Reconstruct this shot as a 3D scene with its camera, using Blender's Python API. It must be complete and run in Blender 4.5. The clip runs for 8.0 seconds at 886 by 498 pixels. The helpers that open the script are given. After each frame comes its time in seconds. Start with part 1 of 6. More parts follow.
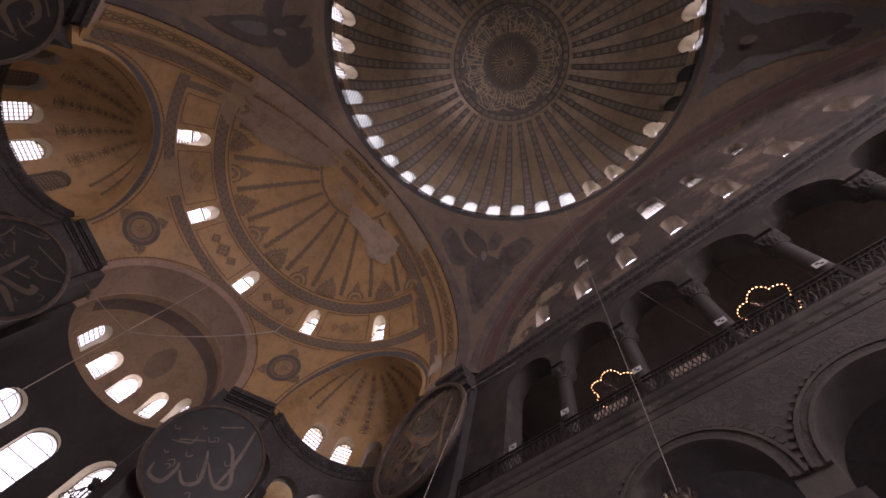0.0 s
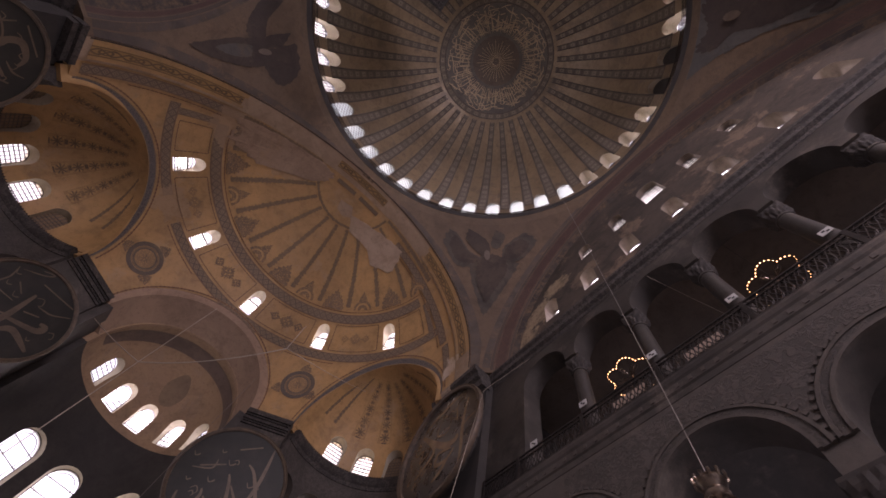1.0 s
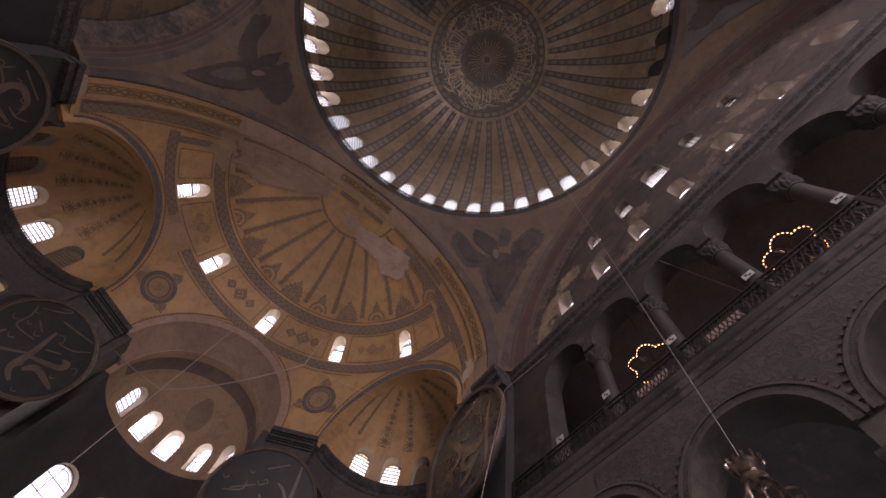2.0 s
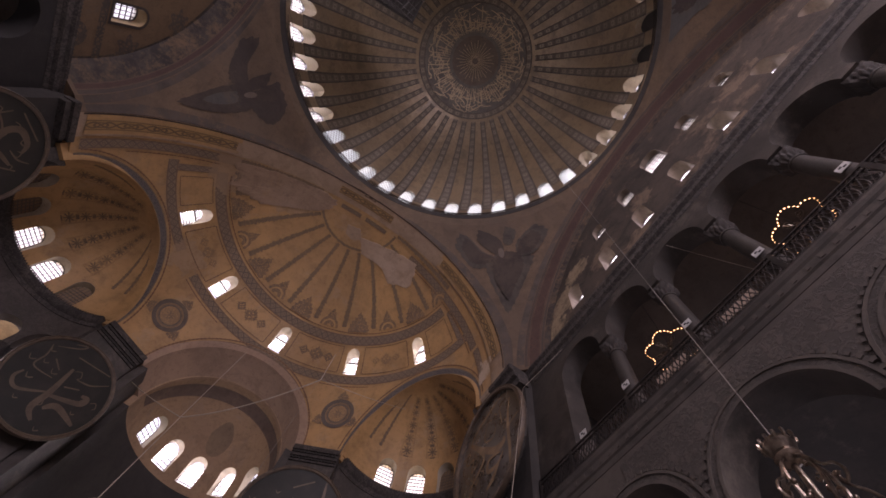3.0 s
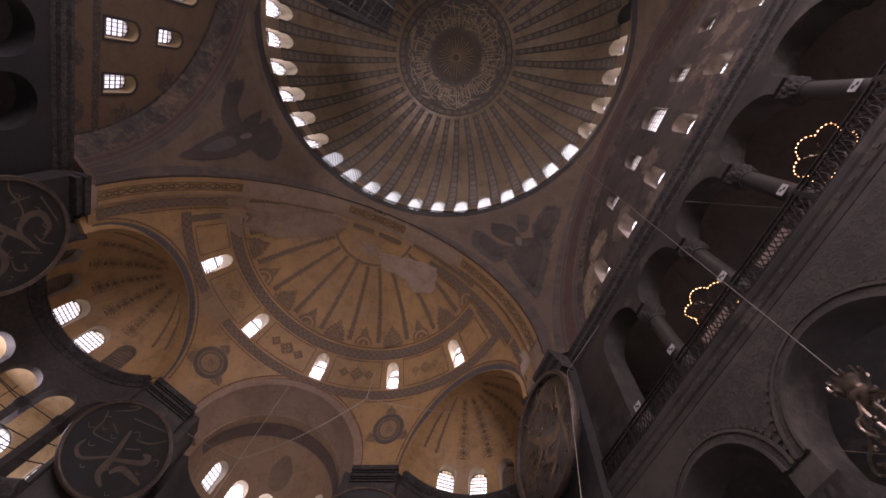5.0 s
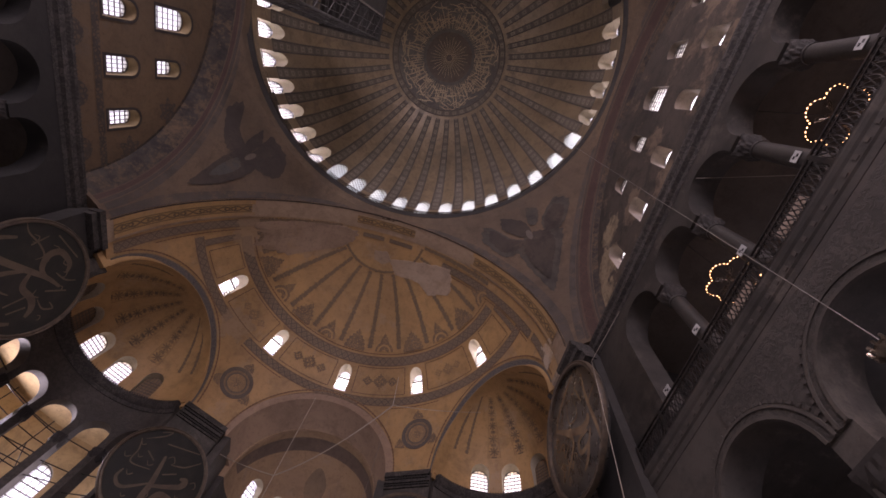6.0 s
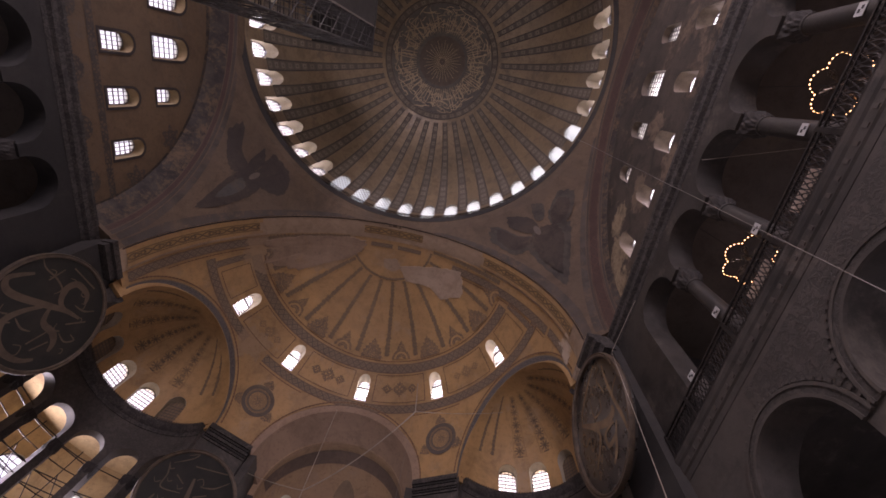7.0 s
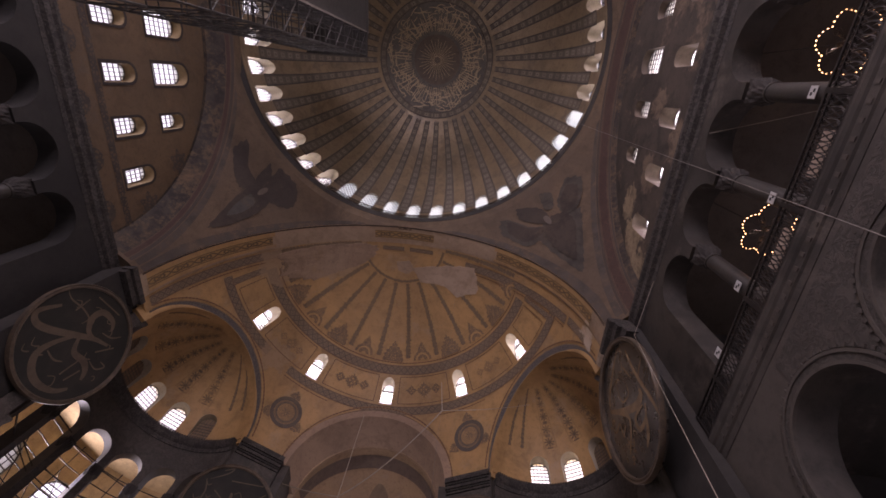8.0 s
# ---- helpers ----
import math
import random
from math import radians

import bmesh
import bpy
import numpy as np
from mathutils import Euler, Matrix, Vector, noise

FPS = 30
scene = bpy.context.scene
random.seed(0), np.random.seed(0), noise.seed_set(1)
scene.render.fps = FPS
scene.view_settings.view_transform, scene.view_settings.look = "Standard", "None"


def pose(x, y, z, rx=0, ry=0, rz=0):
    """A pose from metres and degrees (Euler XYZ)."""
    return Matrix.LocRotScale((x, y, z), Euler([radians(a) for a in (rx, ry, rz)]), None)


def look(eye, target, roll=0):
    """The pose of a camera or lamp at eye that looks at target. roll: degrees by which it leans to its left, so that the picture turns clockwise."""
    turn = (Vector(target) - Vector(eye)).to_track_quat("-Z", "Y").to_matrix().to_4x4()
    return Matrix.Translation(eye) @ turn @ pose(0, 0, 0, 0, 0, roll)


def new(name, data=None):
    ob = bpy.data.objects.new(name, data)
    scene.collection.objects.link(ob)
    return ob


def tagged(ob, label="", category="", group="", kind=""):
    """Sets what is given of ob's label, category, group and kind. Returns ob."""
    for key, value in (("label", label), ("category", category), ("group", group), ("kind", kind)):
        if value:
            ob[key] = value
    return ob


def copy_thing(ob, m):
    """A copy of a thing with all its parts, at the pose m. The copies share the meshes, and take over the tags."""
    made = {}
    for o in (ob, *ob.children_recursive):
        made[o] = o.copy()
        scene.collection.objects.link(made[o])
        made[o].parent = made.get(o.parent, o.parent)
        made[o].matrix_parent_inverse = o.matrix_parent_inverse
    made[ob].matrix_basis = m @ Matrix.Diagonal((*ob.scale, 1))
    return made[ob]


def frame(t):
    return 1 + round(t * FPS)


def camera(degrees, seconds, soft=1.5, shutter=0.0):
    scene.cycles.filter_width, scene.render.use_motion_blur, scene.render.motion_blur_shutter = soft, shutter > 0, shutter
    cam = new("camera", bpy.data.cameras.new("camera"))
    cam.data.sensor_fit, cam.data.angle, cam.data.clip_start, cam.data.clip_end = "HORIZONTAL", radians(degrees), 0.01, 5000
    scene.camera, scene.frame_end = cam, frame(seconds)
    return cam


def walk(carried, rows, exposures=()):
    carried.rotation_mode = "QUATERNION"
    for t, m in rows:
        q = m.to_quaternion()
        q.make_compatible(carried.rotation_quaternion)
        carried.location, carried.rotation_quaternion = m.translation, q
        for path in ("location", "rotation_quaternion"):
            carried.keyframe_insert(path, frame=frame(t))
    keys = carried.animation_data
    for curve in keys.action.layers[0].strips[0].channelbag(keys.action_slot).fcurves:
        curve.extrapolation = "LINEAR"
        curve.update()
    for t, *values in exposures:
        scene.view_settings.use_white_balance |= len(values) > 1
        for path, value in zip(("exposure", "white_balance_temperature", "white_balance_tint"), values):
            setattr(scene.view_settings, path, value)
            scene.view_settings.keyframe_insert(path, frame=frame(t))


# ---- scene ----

cam = camera(94.87, 8.0, soft=1.6)
# seconds, eye, turn (Euler degrees); x south, y east, z up; the dome's axis is x = y = 0
PATH = [
    (0.0, 6.190, 2.521, 1.284, 161.873, -11.129, -46.386),
    (0.5, 6.204, 2.538, 1.286, 161.650, -10.541, -44.067),
    (1.0, 6.235, 2.583, 1.284, 161.502, -9.866, -41.301),
    (1.5, 6.193, 2.557, 1.322, 161.210, -9.468, -38.896),
    (2.0, 6.251, 2.585, 1.334, 160.999, -9.305, -35.972),
    (3.5, 6.168, 2.624, 1.324, 160.698, -7.639, -28.338),
    (4.0, 6.150, 2.622, 1.333, 160.300, -7.112, -25.318),
    (4.5, 6.144, 2.632, 1.356, 159.848, -6.855, -22.682),
    (6.0, 6.063, 2.686, 1.350, 159.053, -6.173, -14.234),
    (6.5, 5.982, 2.706, 1.345, 159.120, -5.738, -12.078),
    (7.0, 5.929, 2.729, 1.334, 159.037, -5.465, -9.561),
    (7.5, 5.910, 2.718, 1.320, 158.637, -5.327, -7.251),
    (8.0, 5.854, 2.750, 1.291, 158.364, -5.067, -4.287),
]
walk(cam, [(t, pose(x, y, z, a, b, c)) for t, x, y, z, a, b, c in PATH], exposures=[(0.0, 2.66, 6280, 41), (8.0, 2.66, 6280, 41)])

# ---------------------------------------------------------------- world and light
world = bpy.data.worlds.new("hazy_sky")
scene.world = world
world.use_nodes = True
wn = world.node_tree
sky = wn.nodes.new("ShaderNodeTexSky")
sky.sky_type = "NISHITA"
sky.sun_disc = False
sky.sun_elevation, sky.sun_rotation = radians(38), radians(150)
sky.dust_density = 4.0
haze = wn.nodes.new("ShaderNodeHueSaturation")
haze.inputs["Saturation"].default_value = 0.18
wn.links.new(sky.outputs[0], haze.inputs["Color"])
wn.links.new(haze.outputs[0], wn.nodes["Background"].inputs[0])
wn.nodes["Background"].inputs[1].default_value = 0.15
sun = new("sun", bpy.data.lights.new("sun", "SUN"))
sun.data.energy, sun.data.angle, sun.data.color = 0.6, radians(12), (1.0, 0.93, 0.84)
sun.matrix_world = look((40, 60, 70), (0, 0, 10))


def window_light(name, place, target, w, h, watts, colour=(0.97, 0.95, 0.91)):
    """An area lamp: daylight that enters by an opening, and the unseen aisle fills."""
    lamp = new(name, bpy.data.lights.new(name, "AREA"))
    lamp.data.shape, lamp.data.size, lamp.data.size_y = "RECTANGLE", w, h
    lamp.data.energy, lamp.data.color = watts, colour
    lamp.matrix_world = look(place, target)
    return lamp


# west front: the great window and the windows of the west half-dome
window_light("west_window_light", (0, -31.0, 17.5), (0, 0, 22), 12.0, 7.0, 900)
for lx, watts in ((-9.5, 420), (0.0, 310), (9.5, 90)):
    window_light("half_dome_window_light", (lx, -17.2 - math.sqrt(12.2 ** 2 - lx * lx), 31.2), (0, 4, 28), 1.6, 2.2, watts)

# windows of the east half-dome, behind their panes
for az in (-62.0, -32.0, 0.0, 32.0, 62.0):
    a = radians(az)
    window_light("east_window_light", (13.35 * math.sin(a), 17.2 + 13.35 * math.cos(a), 31.0), (0, -8, 47), 1.0, 1.8, 9)

# windows of the apse conch, the brightest of all
for az in (-24.0, 1.0, 29.0):
    a = radians(az)
    window_light("apse_window_light", (0.25 + 6.1 * math.sin(a), 32.9 + 6.1 * math.cos(a), 23.2), (0, -8, 36), 1.1, 1.9, 7)

# north-east windows of the dome, which shine across to its far side
for az in (-90.0, -81.0, -72.0, -63.0, -54.0, -45.0, -36.0):
    a = radians(az)
    window_light("dome_window_light", (17.1 * math.sin(a), 17.1 * math.cos(a), 42.2), (6, -7, 49), 1.2, 3.4, 20)

# unseen fill lamps added before the windowless outer aisle walls, galleries and ground floor
for s in (-1, 1):
    for ly in (-9.0, 7.0):
        window_light("gallery_fill_light", (s * 28.2, ly, 18.5), (s * 17, ly, 17.0), 3.0, 4.0, 17 if s > 0 else 6)
        window_light("aisle_fill_light", (s * 28.2, ly, 6.5), (s * 16, ly, 5.0), 3.0, 4.0, 15 if s > 0 else 12)
    # daylight from the windows of the gallery behind the exedra
    window_light("exedra_gallery_light", (s * 22.6, 29.5, 18.5), (s * 13, 24.5, 18.0), 3.0, 4.0, 190)

# ---------------------------------------------------------------- building blocks
Z1, Z2 = 14.4, 23.1          # gallery floor and second cornice
RA, RS = 14.35, 14.7         # rise of the east and west arches, radius of the side arches
HX, HY, RX = {1: 15.75, -1: 15.25}, {1: 15.5, -1: 15.0}, 14.75
SDR = 14.9                   # east half-dome
SDC = Vector((0.0, 17.2, Z2))  # centre of the east half-dome
SDK = 0.968                  # its rise over its radius


def solid_grid(f, nu, nv, th, close_u=False, uv=None):
    """A thick sheet: f(u, v) gives the inner point and the outward way."""
    bm = bmesh.new()
    n = nu if close_u else nu + 1
    inner, outer = [], []
    for i in range(n):
        a, b = [], []
        for j in range(nv + 1):
            p, w = f(i / nu, j / nv)
            a.append(bm.verts.new(p))
            b.append(bm.verts.new(Vector(p) + Vector(w) * th))
        inner.append(a)
        outer.append(b)
    lay = bm.loops.layers.uv.new("uv")
    for i in range(nu):
        k = (i + 1) % n
        for j in range(nv):
            fa = bm.faces.new((inner[i][j], inner[k][j], inner[k][j + 1], inner[i][j + 1]))
            for l, (du, dv) in zip(fa.loops, ((0, 0), (1, 0), (1, 1), (0, 1))):
                l[lay].uv = ((i + du) / nu, (j + dv) / nv)
            bm.faces.new((outer[i][j + 1], outer[k][j + 1], outer[k][j], outer[i][j]))
        bm.faces.new((inner[k][0], inner[i][0], outer[i][0], outer[k][0]))
        bm.faces.new((inner[i][nv], inner[k][nv], outer[k][nv], outer[i][nv]))
    if not close_u:
        for j in range(nv):
            bm.faces.new((inner[0][j], inner[0][j + 1], outer[0][j + 1], outer[0][j]))
            bm.faces.new((inner[nu][j + 1], inner[nu][j], outer[nu][j], outer[nu][j + 1]))
    bmesh.ops.remove_doubles(bm, verts=bm.verts, dist=0.0005)
    bmesh.ops.dissolve_degenerate(bm, edges=bm.edges, dist=0.0005)
    bmesh.ops.recalc_face_normals(bm, faces=bm.faces)
    return bm


def sheet(f, nu, nv, su=1.0, sv=1.0):
    """A strip that lies on a surface, with a uv map in metres along and 0..1 across."""
    bm = bmesh.new()
    vs = [[bm.verts.new(f(i / nu, j / nv)) for j in range(nv + 1)] for i in range(nu + 1)]
    lay = bm.loops.layers.uv.new("uv")
    for i in range(nu):
        for j in range(nv):
            fa = bm.faces.new((vs[i][j], vs[i + 1][j], vs[i + 1][j + 1], vs[i][j + 1]))
            for l, (du, dv) in zip(fa.loops, ((0, 0), (1, 0), (1, 1), (0, 1))):
                l[lay].uv = ((i + du) / nu * su, (j + dv) / nv * sv)
    return bm


def box(bm, x0, y0, z0, x1, y1, z1, m=None):
    r = bmesh.ops.create_cube(bm, size=1.0)
    t = Matrix.Translation(((x0 + x1) / 2, (y0 + y1) / 2, (z0 + z1) / 2)) @ Matrix.Diagonal((x1 - x0, y1 - y0, z1 - z0, 1))
    bmesh.ops.transform(bm, matrix=(m @ t) if m else t, verts=r["verts"])
    return bm


def prism(bm, outline, y0, y1, m=None):
    """A flat outline (x, z) drawn out along y."""
    a = [bm.verts.new((x, y0, z)) for x, z in outline]
    b = [bm.verts.new((x, y1, z)) for x, z in outline]
    fs = [bm.faces.new(a), bm.faces.new(b[::-1])]
    n = len(a)
    for i in range(n):
        fs.append(bm.faces.new((a[(i + 1) % n], a[i], b[i], b[(i + 1) % n])))
    if m:
        bmesh.ops.transform(bm, matrix=m, verts=a + b)
    bmesh.ops.recalc_face_normals(bm, faces=fs)
    return bm


def arch_outline(w, h, n=10, z0=0.0, rise=None):
    r = w / 2
    q = rise or r
    pts = [(-r, z0), (r, z0)]
    pts += [(r * math.cos(a), z0 + h - q + q * math.sin(a)) for a in [math.pi * k / n for k in range(n + 1)]]
    return pts


def lathe(bm, profile, n, centre=(0, 0), a0=0.0, a1=2 * math.pi):
    """Turns (r, z) pairs, a closed ring of them, round an upright axis."""
    full = abs(a1 - a0 - 2 * math.pi) < 1e-6
    cols = []
    for i in range(n if full else n + 1):
        a = a0 + (a1 - a0) * i / n
        cols.append([bm.verts.new((centre[0] + r * math.sin(a), centre[1] + r * math.cos(a), z)) for r, z in profile])
    m = len(profile)
    fs = []
    for i in range(n):
        p, q = cols[i], cols[(i + 1) % len(cols)]
        for j in range(m):
            fs.append(bm.faces.new((p[j], p[(j + 1) % m], q[(j + 1) % m], q[j])))
    if not full:
        fs += [bm.faces.new(cols[0][::-1]), bm.faces.new(cols[-1])]
    bmesh.ops.recalc_face_normals(bm, faces=fs)
    return bm


def tube(bm, pts, r, n=6):
    """A round bar through points."""
    pts = [Vector(p) for p in pts]
    rings = []
    for i, p in enumerate(pts):
        d = (pts[min(i + 1, len(pts) - 1)] - pts[max(i - 1, 0)]).normalized()
        s = d.orthogonal().normalized() if i == 0 else (side - d * side.dot(d)).normalized()
        side = s
        t = d.cross(s)
        rings.append([bm.verts.new(p + (s * math.cos(2 * math.pi * k / n) + t * math.sin(2 * math.pi * k / n)) * r) for k in range(n)])
    for a, b in zip(rings, rings[1:]):
        for k in range(n):
            bm.faces.new((a[k], a[(k + 1) % n], b[(k + 1) % n], b[k]))
    bm.faces.new(rings[0][::-1])
    bm.faces.new(rings[-1])
    return bm


def make(name, bm, material, smooth=False):
    me = bpy.data.meshes.new(name)
    bm.to_mesh(me)
    bm.free()
    for mt in (material if isinstance(material, (list, tuple)) else [material]):
        me.materials.append(mt)
    if smooth:
        me.shade_smooth()
        me.set_sharp_from_angle(angle=radians(35))
    return me


def part(name, bm, material, parent, label="", smooth=False):
    ob = new(name, make(name, bm, material, smooth))
    ob.parent = parent
    return tagged(ob, label)


def struct(name, bm, material, label, category, smooth=False, group=""):
    return tagged(new(name, make(name, bm, material, smooth)), label, category, group, "structure")


def carve(bm, cutters, material, cut_material, name, label, category, smooth=True, third=None):
    """A solid less the cutters' solid, as a piece of the setting; the cut faces take the second material."""
    a = new("solid", make("solid", bm, [material, cut_material, third or material]))
    for fa in cutters.faces:
        fa.material_index = fa.material_index or 1
    b = new("cutter", make("cutter", cutters, [material, cut_material, third or material]))
    mod = a.modifiers.new("carve", "BOOLEAN")
    mod.operation, mod.object, mod.solver, mod.use_self = "DIFFERENCE", b, "EXACT", True
    me = bpy.data.meshes.new_from_object(a.evaluated_get(bpy.context.evaluated_depsgraph_get()))
    me.name = name
    for o in (a, b):
        old = o.data
        bpy.data.objects.remove(o)
        bpy.data.meshes.remove(old)
    if smooth:
        me.shade_smooth()
        me.set_sharp_from_angle(angle=radians(30))
    return tagged(new(name, me), label, category, "", "structure")


def spot(az, r, z, centre=(0, 0)):
    """The pose at azimuth az (degrees from east towards south) on a circle, its y axis pointing outward."""
    a = radians(az)
    return pose(centre[0] + r * math.sin(a), centre[1] + r * math.cos(a), z, 0, 0, -az)

# ---------------------------------------------------------------- materials


class Nodes:
    """Short names for building a node material."""

    def __init__(self, name, rough=0.8, metal=0.0):
        self.mat = bpy.data.materials.new(name)
        self.mat.use_nodes = True
        self.t = self.mat.node_tree
        self.out = self.t.nodes["Principled BSDF"]
        self.out.inputs["Roughness"].default_value = rough
        self.out.inputs["Metallic"].default_value = metal
        self.co = self.t.nodes.new("ShaderNodeTexCoord")

    def put(self, sock, v):
        if isinstance(v, (int, float)):
            sock.default_value = v
        elif isinstance(v, (tuple, list)):
            sock.default_value = tuple(v) + ((1.0,) if len(v) == 3 and len(sock.default_value) == 4 else ())
        else:
            self.t.links.new(v, sock)

    def m(self, op, a, b=0.0, c=0.0):
        n = self.t.nodes.new("ShaderNodeMath")
        n.operation = op
        for s, v in zip(n.inputs, (a, b, c)):
            self.put(s, v)
        return n.outputs[0]

    def noise(self, scale, detail=5.0, rough=0.6, vec=None, distort=0.0):
        n = self.t.nodes.new("ShaderNodeTexNoise")
        n.inputs["Scale"].default_value, n.inputs["Detail"].default_value = scale, detail
        n.inputs["Roughness"].default_value, n.inputs["Distortion"].default_value = rough, distort
        self.t.links.new(vec if vec else self.co.outputs["Object"], n.inputs["Vector"])
        return n.outputs[0]

    def voronoi(self, scale, feature="DISTANCE_TO_EDGE", vec=None):
        n = self.t.nodes.new("ShaderNodeTexVoronoi")
        n.feature = feature
        n.inputs["Scale"].default_value = scale
        self.t.links.new(vec if vec else self.co.outputs["Object"], n.inputs["Vector"])
        return n.outputs[0]

    def step(self, v, lo, hi):
        n = self.t.nodes.new("ShaderNodeMapRange")
        n.interpolation_type = "SMOOTHSTEP"
        self.put(n.inputs[0], v)
        n.inputs[1].default_value, n.inputs[2].default_value = lo, hi
        return n.outputs[0]

    def mix(self, f, a, b):
        n = self.t.nodes.new("ShaderNodeMix")
        n.data_type = "RGBA"
        self.put(n.inputs[0], f)
        self.put(n.inputs[6], a)
        self.put(n.inputs[7], b)
        return n.outputs[2]

    def xyz(self, vec=None):
        n = self.t.nodes.new("ShaderNodeSeparateXYZ")
        self.t.links.new(vec if vec else self.co.outputs["Object"], n.inputs[0])
        return n.outputs

    def vec(self, x, y, z):
        n = self.t.nodes.new("ShaderNodeCombineXYZ")
        for s, v in zip(n.inputs, (x, y, z)):
            self.put(s, v)
        return n.outputs[0]

    def uv(self):
        return self.xyz(self.co.outputs["UV"])

    def done(self, colour, bump=None, strength=0.3, dist=0.02, rough=None):
        self.put(self.out.inputs["Base Color"], colour)
        if rough is not None:
            self.put(self.out.inputs["Roughness"], rough)
        if bump is not None:
            b = self.t.nodes.new("ShaderNodeBump")
            b.inputs["Strength"].default_value, b.inputs["Distance"].default_value = strength, dist
            self.t.links.new(bump, b.inputs["Height"])
            self.t.links.new(b.outputs[0], self.out.inputs["Normal"])
        return self.mat


BARE_SPOTS = [(SDX, SDY, SDZ, SDS) for SDX, SDY, SDZ, SDS in (
    (13.9, 17.4, 25.2, 1.1), (-6.2, 18.0, 36.3, 2.9), (-10.0, 18.6, 33.6, 2.2), (-10.0, 26.4, 30.2, 1.5), (9.0, 29.2, 28.6, 0.8))]


SOUTH_SPOTS = ((16.8, 12.4, 25.6, 1.1), (16.8, 11.0, 27.6, 1.4), (16.8, 9.2, 29.6, 1.2), (16.8, 7.2, 28.0, 1.0), (16.8, 12.9, 28.2, 0.9), (16.8, 4.6, 25.0, 1.1), (16.8, 3.0, 28.9, 0.8), (16.8, -2.8, 24.8, 1.0), (16.8, -5.4, 29.2, 1.2))


def bare(n, col, tone=(0.58, 0.47, 0.36), spots=BARE_SPOTS, rest=(0.36, 0.255, 0.16)):
    """Ragged patches of bare repaired plaster about fixed spots."""
    x, y, z = n.xyz()
    rag = n.m("MULTIPLY", n.m("SUBTRACT", n.noise(0.8, 6, 0.65), 0.5), 3.6)
    for i, (px, py, pz, r) in enumerate(spots):
        d = n.t.nodes.new("ShaderNodeVectorMath")
        d.operation = "DISTANCE"
        n.t.links.new(n.co.outputs["Object"], d.inputs[0])
        d.inputs[1].default_value = (px, py, pz)
        k = n.m("SUBTRACT", 1.0, n.step(n.m("ADD", d.outputs["Value"], rag), r - 0.12, r + 0.12))
        col = n.mix(n.m("MULTIPLY", k, 0.85 if i < 1 or len(spots) > 7 and i < 3 else 0.7), col, tone if i < 1 or len(spots) > 7 and i < 3 else rest)
    return col


def plaster_colour(n, a, b, c, stain=0.5, patches=False, grime=0.5):
    """Old painted plaster: two tones by broad clouds, worn patches, streaks, speckle and fine grain."""
    broad = n.noise(0.16, 6, 0.65, distort=0.6)
    mid = n.noise(0.75, 8, 0.72, distort=0.4)
    fine = n.noise(3.4, 9, 0.75)
    col = n.mix(n.step(broad, 0.38, 0.66), a, b)
    col = n.mix(n.m("MULTIPLY", n.step(n.noise(0.33, 9, 0.75), 0.53, 0.64), stain), col, c)
    if patches == "south":
        col = bare(n, col, (0.33, 0.25, 0.155), SOUTH_SPOTS, (0.21, 0.15, 0.10))
    elif patches:
        col = bare(n, col)
    col = n.mix(n.m("MULTIPLY", n.step(mid, 0.44, 0.7), grime), col, [v * 0.55 for v in b])
    col = n.mix(n.m("MULTIPLY", n.step(fine, 0.5, 0.7), 0.62), col, [v * 0.5 for v in a])
    return col, n.m("ADD", fine, n.m("MULTIPLY", mid, 1.5))


def plaster(name, a, b, c, stain=0.5, rough=0.85, patches=False, grime=0.5):
    n = Nodes(name, rough)
    col, relief = plaster_colour(n, a, b, c, stain, patches, grime)
    return n.done(col, relief, 0.35, 0.035)


def painted(name, ground, ink, ink2, kind, strength=0.9, scale=3.0):
    """Worn paint over a plaster ground: lace, speckle or a soft ragged shape."""
    n = Nodes(name, 0.8)
    col, relief = plaster_colour(n, *ground)
    tone = n.mix(n.step(n.noise(1.1, 7, 0.7), 0.38, 0.64), ink, ink2)
    if kind == "lace":
        cell = n.voronoi(scale)
        k = n.m("SUBTRACT", 1.0, n.m("MULTIPLY", n.step(n.m("ADD", cell, n.m("MULTIPLY", n.m("SUBTRACT", n.noise(4.0, 4), 0.5), 0.12)), 0.12, 0.24), 0.72))
    elif kind == "speckle":
        k = n.step(n.m("ADD", n.noise(scale, 8, 0.8), n.m("MULTIPLY", n.noise(0.5, 5, 0.6), 0.6)), 0.62, 0.86)
    else:
        u, v, _ = n.uv()
        eu, ev = [n.m("ABSOLUTE", n.m("SUBTRACT", n.m("MULTIPLY", q, 2.0), 1.0)) for q in (u, v)]
        edge = n.m("ADD", n.m("MAXIMUM", eu, ev), n.m("MULTIPLY", n.m("SUBTRACT", n.noise(0.9, 8, 0.7), 0.5), 1.1))
        k = n.m("SUBTRACT", 1.0, n.step(edge, 0.62, 0.92))
        k = n.m("MULTIPLY", k, n.m("ADD", 0.5, n.m("MULTIPLY", n.step(n.noise(0.7, 8, 0.75), 0.36, 0.6), 0.5)))
    return n.done(n.mix(n.m("MULTIPLY", k, strength), col, tone), relief, 0.35, 0.035)


